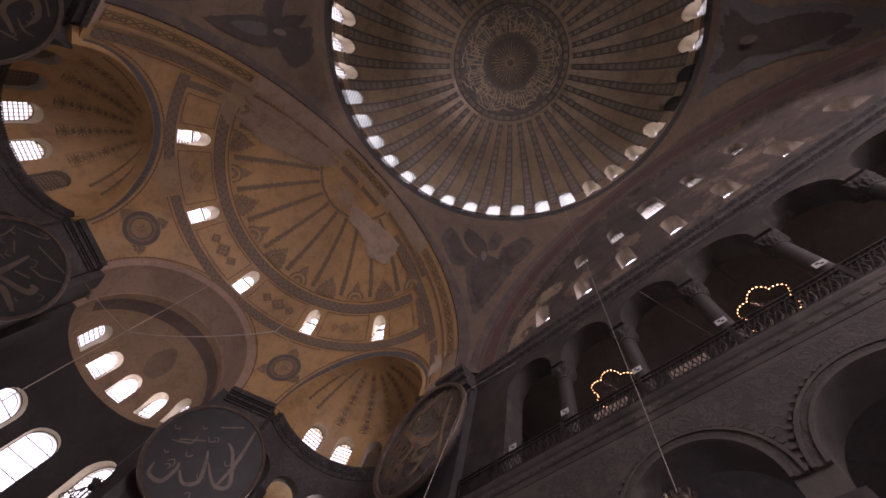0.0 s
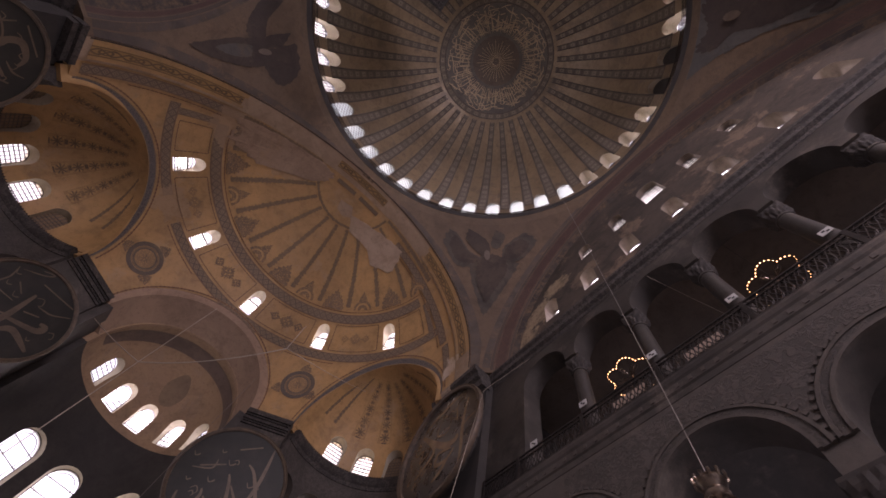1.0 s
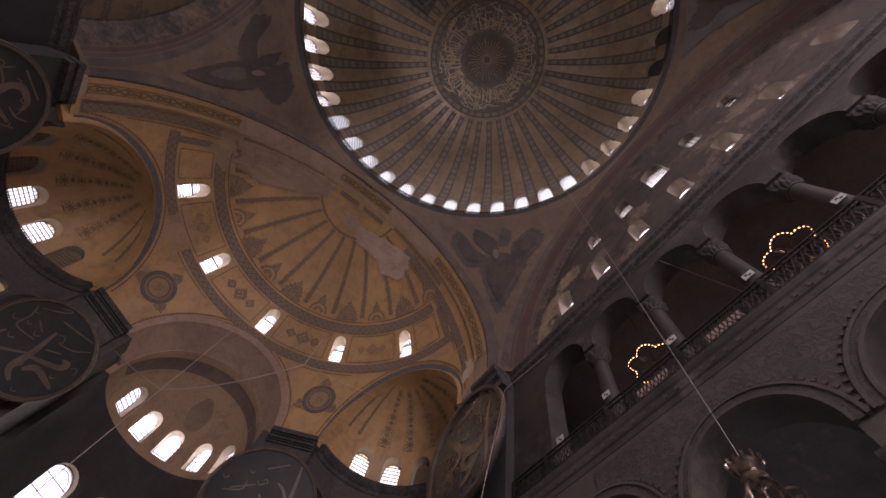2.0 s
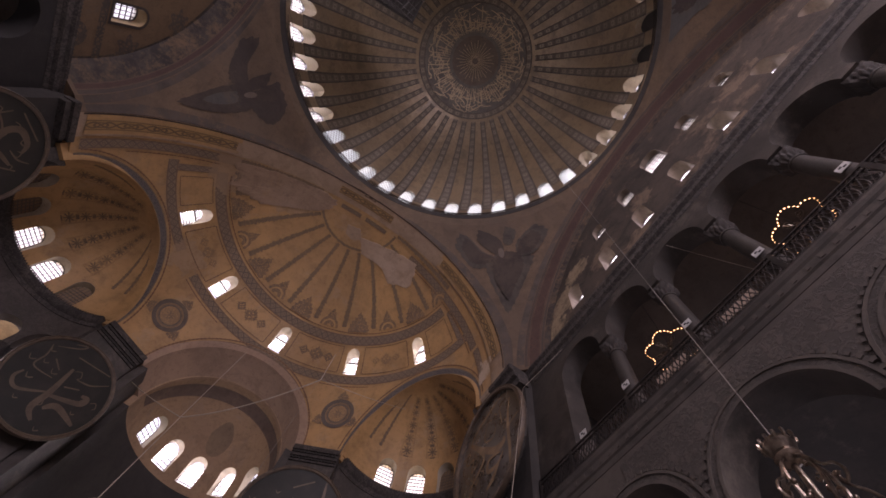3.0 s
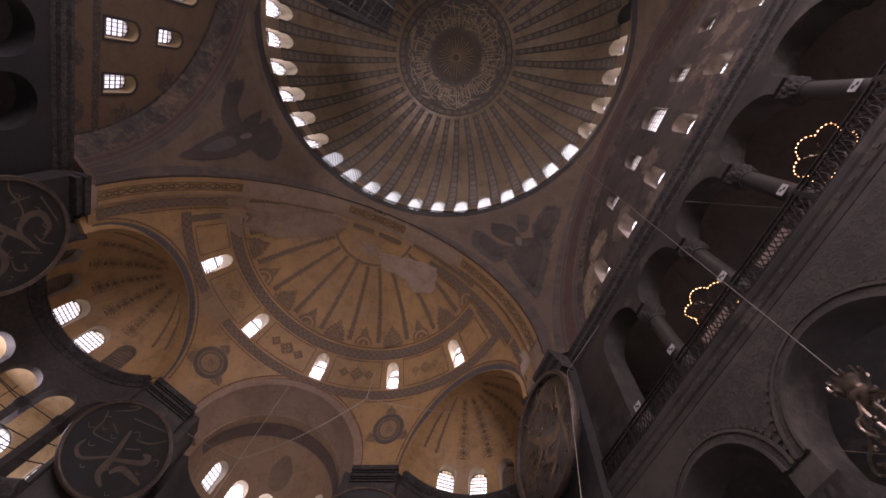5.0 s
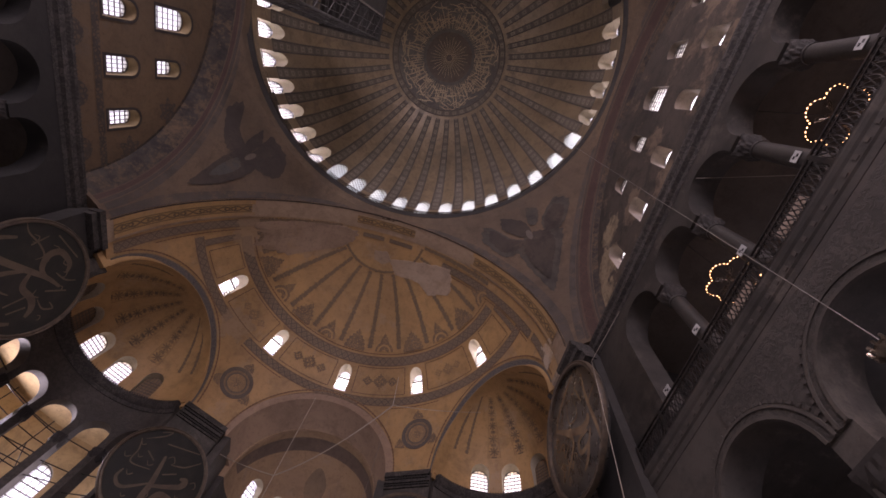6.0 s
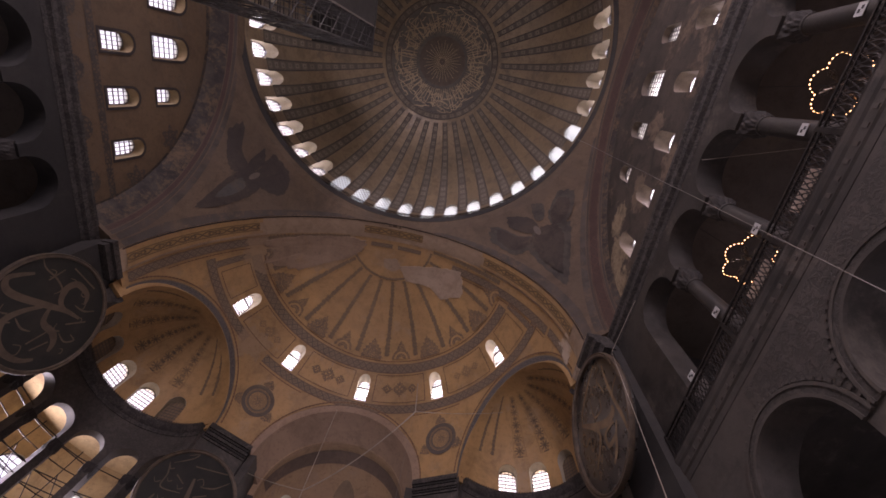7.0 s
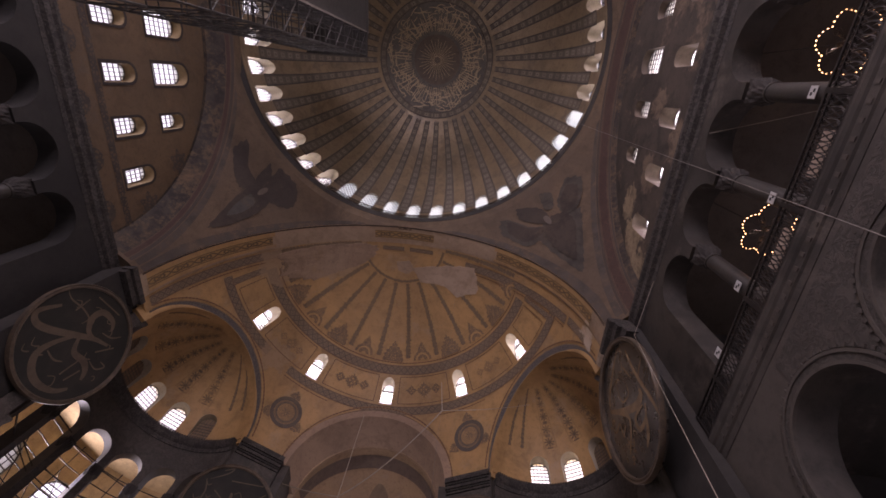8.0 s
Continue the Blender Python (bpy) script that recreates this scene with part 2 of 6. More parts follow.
OCHRE_G = ((0.475, 0.288, 0.118), (0.40, 0.246, 0.11), (0.385, 0.28, 0.18), 0.5, True, 0.6)
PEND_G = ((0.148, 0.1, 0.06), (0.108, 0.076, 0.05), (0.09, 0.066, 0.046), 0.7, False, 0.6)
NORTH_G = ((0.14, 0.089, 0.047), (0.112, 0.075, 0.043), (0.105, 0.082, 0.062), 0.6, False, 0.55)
DOME_G = ((0.315, 0.23, 0.138), (0.25, 0.188, 0.12), (0.175, 0.136, 0.1), 0.8, False, 0.65)


def ground_plaster(name, g, rough=0.85):
    return plaster(name, g[0], g[1], g[2], g[3], rough, g[4], g[5])


OCHRE = ground_plaster("ochre_gold_plaster", OCHRE_G, 0.6)
DOME = ground_plaster("dome_gold_plaster", DOME_G, 0.42)
DOME.node_tree.nodes["Principled BSDF"].inputs["Metallic"].default_value = 0.15
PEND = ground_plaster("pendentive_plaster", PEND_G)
TYMP_N = ground_plaster("north_tympanum_plaster", NORTH_G)
BARE = plaster("bare_plaster", (0.46, 0.345, 0.245), (0.37, 0.27, 0.185), (0.35, 0.225, 0.115), 0.7, grime=0.5)
PALE = plaster("pale_repair_plaster", (0.43, 0.325, 0.235), (0.37, 0.275, 0.195), (0.30, 0.215, 0.14), 0.6, grime=0.45)
WORN = plaster("worn_brown_plaster", (0.36, 0.255, 0.175), (0.29, 0.205, 0.14), (0.37, 0.25, 0.145), 0.8, grime=0.6)
PATCH = plaster("rough_repair_plaster", (0.44, 0.35, 0.265), (0.33, 0.255, 0.19), (0.20, 0.15, 0.11), 0.8, grime=0.7)
CREAM = plaster("pale_gallery_plaster", (0.56, 0.41, 0.215), (0.46, 0.33, 0.17), (0.36, 0.25, 0.135), 0.8, grime=0.6)
DIM = plaster("dark_gallery_vault", (0.15, 0.12, 0.095), (0.11, 0.09, 0.075), (0.17, 0.13, 0.09), 0.5)
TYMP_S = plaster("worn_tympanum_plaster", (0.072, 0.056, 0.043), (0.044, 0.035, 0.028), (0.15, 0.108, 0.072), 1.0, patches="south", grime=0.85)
VAULT = plaster("rosy_vault_plaster", (0.37, 0.255, 0.175), (0.31, 0.215, 0.15), (0.29, 0.205, 0.145), 0.5)
APSE = plaster("apse_plaster", (0.36, 0.24, 0.14), (0.30, 0.20, 0.125), (0.30, 0.22, 0.16), 0.5)
REVEAL = plaster("white_reveal_plaster", (0.55, 0.485, 0.37), (0.47, 0.41, 0.315), (0.38, 0.325, 0.245), 0.4, grime=0.2)
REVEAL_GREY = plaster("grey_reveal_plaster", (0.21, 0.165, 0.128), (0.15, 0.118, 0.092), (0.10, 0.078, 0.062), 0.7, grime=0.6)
REVEAL_OCHRE = plaster("ochre_reveal_plaster", (0.36, 0.26, 0.14), (0.30, 0.21, 0.115), (0.2, 0.145, 0.09), 0.5, grime=0.4)
# near-black tone that puts the north side's shade into the stone colour
SHADESTONE = plaster("north_shade_stone", (0.028, 0.025, 0.023), (0.021, 0.019, 0.018), (0.042, 0.037, 0.033), 0.5)
RIMSTONE = plaster("dark_rim_and_shade_stone", (0.045, 0.04, 0.036), (0.033, 0.03, 0.028), (0.065, 0.056, 0.05), 0.5)
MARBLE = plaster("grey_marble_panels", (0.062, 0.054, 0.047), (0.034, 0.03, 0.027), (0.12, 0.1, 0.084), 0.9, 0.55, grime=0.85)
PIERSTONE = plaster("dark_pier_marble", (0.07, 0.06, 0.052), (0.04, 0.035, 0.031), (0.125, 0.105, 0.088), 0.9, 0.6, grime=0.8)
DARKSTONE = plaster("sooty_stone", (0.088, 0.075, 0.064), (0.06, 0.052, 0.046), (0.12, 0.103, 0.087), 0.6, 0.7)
FLOOR = plaster("floor_marble", (0.54, 0.50, 0.45), (0.47, 0.435, 0.395), (0.37, 0.34, 0.305), 0.5, 0.35)


def carved_stone(name, low, high, scale):
    """Deeply undercut leaf carving: pale raised lace over dark hollows."""
    n = Nodes(name, 0.75)
    k = n.step(n.noise(scale * 0.5, 6, 0.62, distort=1.2), 0.44, 0.58)
    col = n.mix(n.m("MULTIPLY", n.step(n.noise(0.8, 7, 0.7), 0.4, 0.65), 0.6), n.mix(k, low, high), [q * 0.7 for q in low])
    return n.done(col, k, 0.5, 0.03)


CORNICE = carved_stone("carved_cornice_stone", (0.036, 0.031, 0.028), (0.082, 0.071, 0.063), 9.0)
CARVED = carved_stone("carved_spandrel_marble", (0.058, 0.05, 0.044), (0.086, 0.074, 0.064), 8.0)

# ---------------------------------------------------------------- large structure
# floor
struct("floor", box(bmesh.new(), -40, -40, -0.4, 40, 48, 0.0), FLOOR, "grey marble floor of the nave", "floor")

# great dome: drum and shell with forty window openings
DOME_R, DOME_Z, RING_Z = 15.6, 41.4, 39.4
prof = [(DOME_R, RING_Z), (DOME_R, DOME_Z)]
prof += [(DOME_R * math.cos(a), DOME_Z + DOME_R * math.sin(a)) for a in [radians(90 * k / 26) for k in range(1, 26)]]
prof += [(0.05, DOME_Z + DOME_R)]
prof += [(0.05, DOME_Z + DOME_R + 0.8)]
prof += [(16.85 * math.cos(a), DOME_Z + 16.6 * math.sin(a)) for a in [radians(90 * k / 26) for k in range(25, 0, -1)]]
prof += [(16.85, DOME_Z), (16.85, RING_Z)]
cut = bmesh.new()
for k in range(40):
    prism(cut, arch_outline(1.42, 4.5, 14, 0.0, 1.9), -1.2, 2.6, spot(9 * k, DOME_R, RING_Z + 0.7))
    if k <= 8 or k >= 37:
        prism(cut, arch_outline(2.0, 6.6), 0.45, 2.6, spot(9 * k, DOME_R, RING_Z + 0.5))
carve(lathe(bmesh.new(), prof, 160), cut, DOME, REVEAL, "dome", "great ribbed dome of dim gold plaster on a ring of windows", "dome")

# cornice and walkway under the dome
ring = bmesh.new()
lathe(ring, [(15.3, 38.2), (15.12, 38.22), (15.08, 38.45), (14.99, 38.55), (14.95, 38.8), (14.99, 38.95), (15.2, 39.0), (15.2, 39.45), (17.2, 39.45), (17.2, 38.2)], 160)
bmesh.ops.scale(ring, vec=(1.033, 1.0, 1.0), verts=ring.verts)
struct("dome_cornice", ring, RIMSTONE, "dark moulded stone cornice with walkway round the dome", "cornice", True)


def pend_point(sx, sy, u, v):
    """On the pendentive: u from the side arch to the east or west arch, v from its foot to the ring."""
    hx = HX[sx]
    z = Z2 + v * 14.34
    h = z - Z2
    ps = (hx, math.sqrt(max(RS * RS - h * h, 0.0)))
    pe = (RX / RA * math.sqrt(max(RA * RA - h * h, 0.0)), HY[sy])
    a0, a1 = math.atan2(ps[1], ps[0]), math.atan2(pe[1], pe[0])
    a = a0 + (a1 - a0) * u
    r = math.hypot(*ps) * (1 - u) + math.hypot(*pe) * u
    return Vector((sx * r * math.cos(a), sy * r * math.sin(a), z))


def pendentive(sx, sy):
    def f(u, v):
        p = pend_point(sx, sy, u, v)
        return p, (p - Vector((0, 0, Z2))).normalized()
    return solid_grid(f, 24, 30, 0.35)


for i, (sx, sy) in enumerate(((1, 1), (-1, 1), (1, -1), (-1, -1))):
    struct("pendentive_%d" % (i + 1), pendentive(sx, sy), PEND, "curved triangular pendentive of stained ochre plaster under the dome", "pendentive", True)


def ring_wall():
    """The plaster zone between the crowns of arches and pendentives and the dome cornice."""
    low = []
    for sx, sy, back in ((1, 1, False), (-1, 1, True), (-1, -1, False), (1, -1, True)):
        pts = [pend_point(sx, sy, u / 24, 1.0) for u in range(25)]
        low += pts[::-1] if back else pts
        a, b = low[-1], None
        if not back:
            # crown of the east or west arch
            low += [Vector((sx * RX * math.cos(t), sy * HY[sy], Z2 + RA * math.sin(t))) for t in (radians(89), radians(90), radians(91))]
        else:
            ys = [sy * 3.2 * (1 - q / 8) for q in range(1, 16)]
            low += [Vector((sx * HX[sx], y, Z2 + math.sqrt(RS * RS - y * y))) for y in ys]
    bm = bmesh.new()
    rows = []
    for p in low:
        a = math.atan2(p.x / 1.033, p.y)
        q = Vector((15.12 * 1.033 * math.sin(a), 15.12 * math.cos(a), 38.3))
        w = Vector((math.sin(a), math.cos(a), 0)) * 0.3
        rows.append([bm.verts.new(v) for v in (p, q, q + w, p + w)])
    for a, b in zip(rows, rows[1:] + rows[:1]):
        for m in range(4):
            bm.faces.new((a[m], a[(m + 1) % 4], b[(m + 1) % 4], b[m]))
    bmesh.ops.recalc_face_normals(bm, faces=bm.faces)
    return bm


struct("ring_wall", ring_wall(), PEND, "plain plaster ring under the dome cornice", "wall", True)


def barrel(r, y0, y1, th, z=Z2, n=64, m=None, cx=0.0, a0=0.0, a1=180.0, rx=None):
    """A half-round vault along y."""
    def f(u, v):
        a = radians(a0 + (a1 - a0) * u)
        w = Vector((math.cos(a), 0, math.sin(a)))
        p = Vector((cx, y0 + (y1 - y0) * v, z)) + Vector((w.x * (rx or r), 0, w.z * r))
        return (m @ p, m.to_3x3() @ w) if m else (p, w)
    return solid_grid(f, n, 2, th)


SPLAY = 1.45                 # how far the side arches narrow towards their window walls


def splayed(r, y0, m=None, y1=16.85):
    """A half-round arch that narrows outward along y."""
    m = m or TURN_S

    def f(u, v):
        a = math.pi * u
        w = Vector((math.cos(a), 0, math.sin(a)))
        return m @ Vector((w.x * (r - SPLAY * v), y0 + (y1 - y0) * v, Z2 + w.z * (r - SPLAY * v))), m.to_3x3() @ w
    return solid_grid(f, 72, 3, 1.0)


TURN_S, TURN_N, TURN_W = pose(0, 0, 0, 0, 0, -90), pose(0, 0, 0, 0, 0, 90), pose(0, 0, 0, 0, 0, 180)
def flared(stations, th, n=72):
    """A half-round vault along y whose section changes: stations of y, centre x, foot z, half width, rise."""
    def f(u, v):
        a = math.pi * u
        k = min(int(v * (len(stations) - 1)), len(stations) - 2)
        q = v * (len(stations) - 1) - k
        y, cx, z, rx, rz = [p * (1 - q) + r * q for p, r in zip(stations[k], stations[k + 1])]
        w = Vector((math.cos(a), 0, math.sin(a)))
        return Vector((cx + w.x * rx, y, z + w.z * rz)), w
    return solid_grid(f, n, len(stations) - 1, th)


struct("arch_east", flared([(HY[1], 0, Z2, RX, RA), (16.97, 0, Z2, RX + 0.06, RA + 0.02), (17.22, 0, Z2, SDR - 0.02, SDR * SDK - 0.02)], 1.0), BARE, "great east arch with patchy plaster soffit", "arch", True)
struct("arch_west", barrel(RA, HY[-1], 17.25, 1.0, m=TURN_W, rx=RX), BARE, "great west arch of plain plaster", "arch", True)
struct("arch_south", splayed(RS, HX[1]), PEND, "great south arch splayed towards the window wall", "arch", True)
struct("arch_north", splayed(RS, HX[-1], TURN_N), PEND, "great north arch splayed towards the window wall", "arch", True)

# east half-dome
EX_AZ, EX_D, EX_R = 62.0, 14.15, 5.5


def half_dome(c, flip):
    def f(u, v):
        a, e = radians(-90 + 180 * u), radians(90 * v)
        w = Vector((math.sin(a) * math.cos(e), flip * math.cos(a) * math.cos(e), math.sin(e)))
        return c + w * SDR, w
    return solid_grid(f, 96, 40, 0.8)


SD_WIN = (-62.0, -32.0, 0.0, 32.0, 62.0)
cut = bmesh.new()
for s in (-1, 1):
    prism(cut, [((EX_R + 0.04) * math.cos(a), (EX_R + 0.04) * math.sin(a) / SDK) for a in [radians(-12 + 204 * k / 40) for k in range(41)]], -6.0, 6.0, spot(s * EX_AZ, EX_D, Z2, (SDC.x, SDC.y)))
prism(cut, [(6.14 * math.cos(a), 6.14 * math.sin(a) / SDK) for a in [radians(-12 + 204 * k / 40) for k in range(41)]], -4.0, 4.0, spot(0, 13.4, Z2, (SDC.x, SDC.y)))
for fa in cut.faces:
    fa.material_index = 2
for az in SD_WIN:
    prism(cut, arch_outline(1.12, 1.98 / SDK), -1.6, 2.4, spot(az, 12.5, Z2 + 7.05 / SDK, (SDC.x, SDC.y)))
carve(half_dome(SDC, 1), cut, OCHRE, REVEAL, "semidome_east", "great half-dome of golden ochre plaster with painted rays", "half-dome", third=OCHRE).matrix_basis = Matrix.Translation((0, 0, Z2 * (1 - SDK))) @ Matrix.Diagonal((1, 1, SDK, 1))
cut = bmesh.new()
for az in (-50, 0, 50):
    prism(cut, arch_outline(1.8, 2.6), -2, 3, TURN_W @ spot(az, 12.3, 30.0, (0, 17.2)))
carve(half_dome(Vector((0, -17.2, Z2)), -1), cut, OCHRE, REVEAL, "semidome_west", "great west half-dome of golden plaster", "half-dome")

# exedrae: quarter-sphere conches on both sides of the apse
CONCH_R = 5.6
CONCH_WIN = (-55.0, -29.5, -3.0, 22.0, 47.0)
CONCH_OPEN = {1: (0, 1), -1: (1, 2)}


def conch_centre(s, d=EX_D):
    a = radians(s * EX_AZ)
    return Vector((SDC.x + d * math.sin(a), SDC.y + d * math.cos(a), Z2))


def conch(c, r, az0, th=0.7, z=Z2, drop=0.0):
    def f(u, v):
        a = radians(az0 - 92 + 184 * u)
        if v < 0.1:
            e, dz = 0.0, -drop * (1 - v / 0.1)
        else:
            e, dz = radians(90 * (v - 0.1) / 0.9), 0.0
        w = Vector((math.sin(a) * math.cos(e), math.cos(a) * math.cos(e), math.sin(e)))
        return Vector((c.x, c.y, z + dz)) + w * r, w
    return solid_grid(f, 56, 30, th)


for s, nm in ((1, "south"), (-1, "north")):
    c = conch_centre(s)
    cut = bmesh.new()
    for k, off in enumerate(CONCH_WIN):
        shut = k not in CONCH_OPEN[s]
        prism(cut, arch_outline(1.4, 2.4), -1.0, 0.25 if shut else 2.0, spot(s * (EX_AZ + off), CONCH_R - 0.1, Z2 - 0.28, (c.x, c.y)))
    carve(conch(conch_centre(s, EX_D - 0.3), CONCH_R, s * EX_AZ, 1.0, drop=0.4), cut, OCHRE, REVEAL, "exedra_conch_" + nm, "ribbed ochre conch of the %s exedra with arched windows" % nm, "conch")
    m = spot(s * EX_AZ, 0, 0, (SDC.x, SDC.y))
    struct("exedra_arch_" + nm, barrel(EX_R + 0.03, 13.72, EX_D - 0.27, 0.4, m=m, n=40), OCHRE, "arch of the %s exedra" % nm, "arch", True)

# apse: short vault and conch
AP = Vector((0.25, 32.9, 22.2))
struct("apse_vault", flared([(30.5, 0, Z2 - 0.4, 6.12, 6.12), (31.7, 0.1, Z2 - 0.6, 5.88, 5.88), (32.95, AP.x, 22.2, 5.48, 5.48)], 0.7, 48), VAULT, "plaster barrel vault before the apse", "vault", True)
cut = bmesh.new()
AP_WIN = (-50.0, -24.0, 1.0, 29.0, 53.0)
for az in AP_WIN:
    prism(cut, arch_outline(1.35, 2.3), -1.2, 2.2, spot(az, 5.4, 22.0, (AP.x, AP.y)))
carve(conch(AP, 5.5, 0, z=22.2, drop=0.8), cut, APSE, REVEAL, "apse_conch", "apse conch of worn gold plaster with five windows", "conch")
cut = bmesh.new()
for az in (-34.0, 0.0, 46.0):
    for z0, h in ((14.3, 3.9), (5.0, 6.0)):
        prism(cut, arch_outline(2.2, h), -1.2, 2.2, spot(az, 5.4, z0, (AP.x, AP.y)))
wall = lathe(bmesh.new(), [(5.5, 0), (5.5, 21.4), (6.3, 21.4), (6.3, 0)], 48, (AP.x, AP.y), radians(-92), radians(92))
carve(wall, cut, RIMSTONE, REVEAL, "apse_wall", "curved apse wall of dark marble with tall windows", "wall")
for s in (-1, 1):
    w = box(bmesh.new(), min(s * 5.7, s * 6.3), 30.4, 0, max(s * 5.7, s * 6.3), 33.0, 22.8)
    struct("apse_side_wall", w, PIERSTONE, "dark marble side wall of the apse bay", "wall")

# side walls: ground arcade, gallery arcade, window wall
YC = 0.3
GY = [YC + 3.56 * k for k in (-2.5, -1.5, -0.5, 0.5, 1.5, 2.5)]
BAYS = [YC + 3.56 * k for k in range(-3, 4)]
GROUND_Y = [YC + 5.1 * k for k in (-2, -1, 0, 1, 2)]
TY_U = {1: [(YC + 3.0 * k) for k in (-2, -1, 0, 1, 2)], -1: [(YC + 3.27 * k) for k in (-2, -1, 0, 1, 2)]}
TY_L = [YC + 3.27 * k for k in (-3, -2, -1, 0, 1, 2, 3)]
for s, nm in ((1, "south"), (-1, "north")):
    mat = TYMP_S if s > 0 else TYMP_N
    # window wall under the great arch
    outl = [(15.6 * math.cos(a), Z2 - 0.2 + 15.6 * math.sin(a)) for a in [math.pi * k / 48 for k in range(49)]]
    bm = prism(bmesh.new(), outl, 16.8, 17.75, TURN_S if s > 0 else TURN_N)
    cut = bmesh.new()
    for k, y in enumerate(TY_U[s]):
        w, h, z0 = ((1.55, 3.3, 30.3), (1.05, 2.5, 30.35), (1.0, 2.0, 30.4))[abs(k - 2)] if s > 0 else ((1.6, 3.6, 30.0), (1.45, 3.5, 30.0), (1.0, 2.25, 30.0))[abs(k - 2)]
        prism(cut, arch_outline(w, h), 16.0, 19.5, pose(0, y, z0, 0, 0, -90 * s))
    for k, y in enumerate(TY_L):
        prism(cut, arch_outline(1.1, 2.5), 16.0, 19.5, pose(0, y, 25.9, 0, 0, -90 * s))
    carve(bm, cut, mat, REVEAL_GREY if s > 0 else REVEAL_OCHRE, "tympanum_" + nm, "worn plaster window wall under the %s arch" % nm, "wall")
    # gallery arcade wall
    x0, x1 = (16.4, 17.6) if s > 0 else (-17.6, -16.4)
    bm = box(bmesh.new(), x0, -15.0, Z1, x1, 15.0, Z2)
    cut = bmesh.new()
    for y in BAYS:
        prism(cut, arch_outline(2.9, 7.45, 16), 15.0, 19.5, pose(0, y, Z1 - 0.2, 0, 0, -90 * s))
    for y in GY:
        box(cut, min(s * 15.2, s * 19.3), y - 0.5, Z1 - 0.2, max(s * 15.2, s * 19.3), y + 0.5, 19.95)
    carve(bm, cut, MARBLE if s > 0 else SHADESTONE, PIERSTONE if s > 0 else SHADESTONE, "gallery_wall_" + nm, "grey marble gallery arcade wall of the %s side" % nm, "wall")
    # ground arcade wall
    bm = box(bmesh.new(), x0, -15.0, 0, x1, 15.0, Z1 - 0.9)
    cut = bmesh.new()
    for y in GROUND_Y:
        prism(cut, arch_outline(4.2, 12.1, 24), 15.0, 19.5, pose(0, y, -0.1, 0, 0, -90 * s))
    carve(bm, cut, DARKSTONE if s > 0 else SHADESTONE, PIERSTONE if s > 0 else SHADESTONE, "arcade_wall_" + nm, "carved dark marble arcade wall of the %s aisle" % nm, "wall")
    # cornices, gallery floor, aisle walls
    for nm2, zz in (("first_cornice_", Z1), ("second_cornice_", Z2)):
        prf = [(16.6, -0.9), (16.38, -0.9), (16.36, -0.66), (16.3, -0.6), (16.3, -0.3), (16.24, -0.22), (16.2, -0.1), (16.2, 0.0), (16.6, 0.0)]
        if zz == Z2:
            prf = [(17.0, -0.75), (16.38, -0.75), (16.3, -0.55), (16.1, -0.45), (16.05, -0.2), (15.9, -0.08), (15.88, 0.06), (17.0, 0.06)]
        bm = prism(bmesh.new(), [(x * s, zz + z) for x, z in prf], -15.0, 15.0)
        struct(nm2 + nm, bm, CORNICE if zz == Z2 else PIERSTONE, "projecting carved stone cornice", "cornice")
    struct("gallery_floor_" + nm, box(bmesh.new(), *((16.5, -15, Z1 - 0.85, 29, 22, Z1 - 0.02) if s > 0 else (-29, -15, Z1 - 0.85, -16.5, 22, Z1 - 0.02))), PIERSTONE, "stone floor of the gallery", "floor")
    struct("gallery_ceiling_" + nm, box(bmesh.new(), *((17.6, -16, Z2 - 0.3, 29, 18, Z2 + 0.2) if s > 0 else (-29, -16, Z2 - 0.3, -17.6, 18, Z2 + 0.2))), DIM, "dark plaster gallery vault", "ceiling")
    struct("aisle_wall_" + nm, box(bmesh.new(), *((28.5, -34, 0, 29.3, 34, Z2) if s > 0 else (-29.3, -34, 0, -28.5, 34, Z2))), MARBLE, "outer wall of the aisle and gallery", "wall")
    # piers
    for sy, nm3 in ((1, "east"), (-1, "west")):
        bm = bmesh.new()
        xs = sorted((s * (15.9 if s > 0 and sy > 0 else 15.4), s * 22.0))
        ys = sorted((sy * 15.0, sy * 18.2))
        box(bm, xs[0], ys[0], 0, xs[1], ys[1], Z2)
        # pier shade is put into the base colour by this darker stone
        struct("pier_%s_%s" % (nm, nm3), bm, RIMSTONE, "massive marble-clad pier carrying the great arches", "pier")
        bm = bmesh.new()
        for a, b, z0, z1 in ((14.75, 0.0, 22.75, Z2 + 0.05), (14.75 if s > 0 else 14.95, 0.08, 22.4, 22.75)):
            xs = sorted((s * (a + (0.0 if s < 0 else 0.0)), s * 15.5))
            ys = sorted((sy * (14.9 + b), sy * (17.5 - b)))
            box(bm, xs[0], ys[0], z0, xs[1], ys[1], z1)
        if s > 0:
            bm.free()
            bm = prism(bmesh.new(), [(14.72, Z2 + 0.05), (14.74, Z2 - 0.3), (15.0, Z2 - 0.6), (15.3, Z2 - 1.0), (15.42, Z2 - 1.5), (16.1, Z2 - 1.5), (16.1, Z2 + 0.05)], *(sorted((sy * (HY[sy] + 1.75), sy * 18.15))))
            dark = prism(bmesh.new(), [(14.72, Z2 + 0.05), (14.74, Z2 - 0.3), (15.0, Z2 - 0.45), (15.05, Z2 - 0.75), (15.3, Z2 - 0.85), (15.42, Z2 - 1.2), (16.1, Z2 - 1.2), (16.1, Z2 + 0.05)], *(sorted((sy * 14.9, sy * (HY[sy] + 1.75)))))
            struct("springer_cornice_" + nm3, dark, CORNICE, "stepped dark carved cornice above the pier", "cornice")
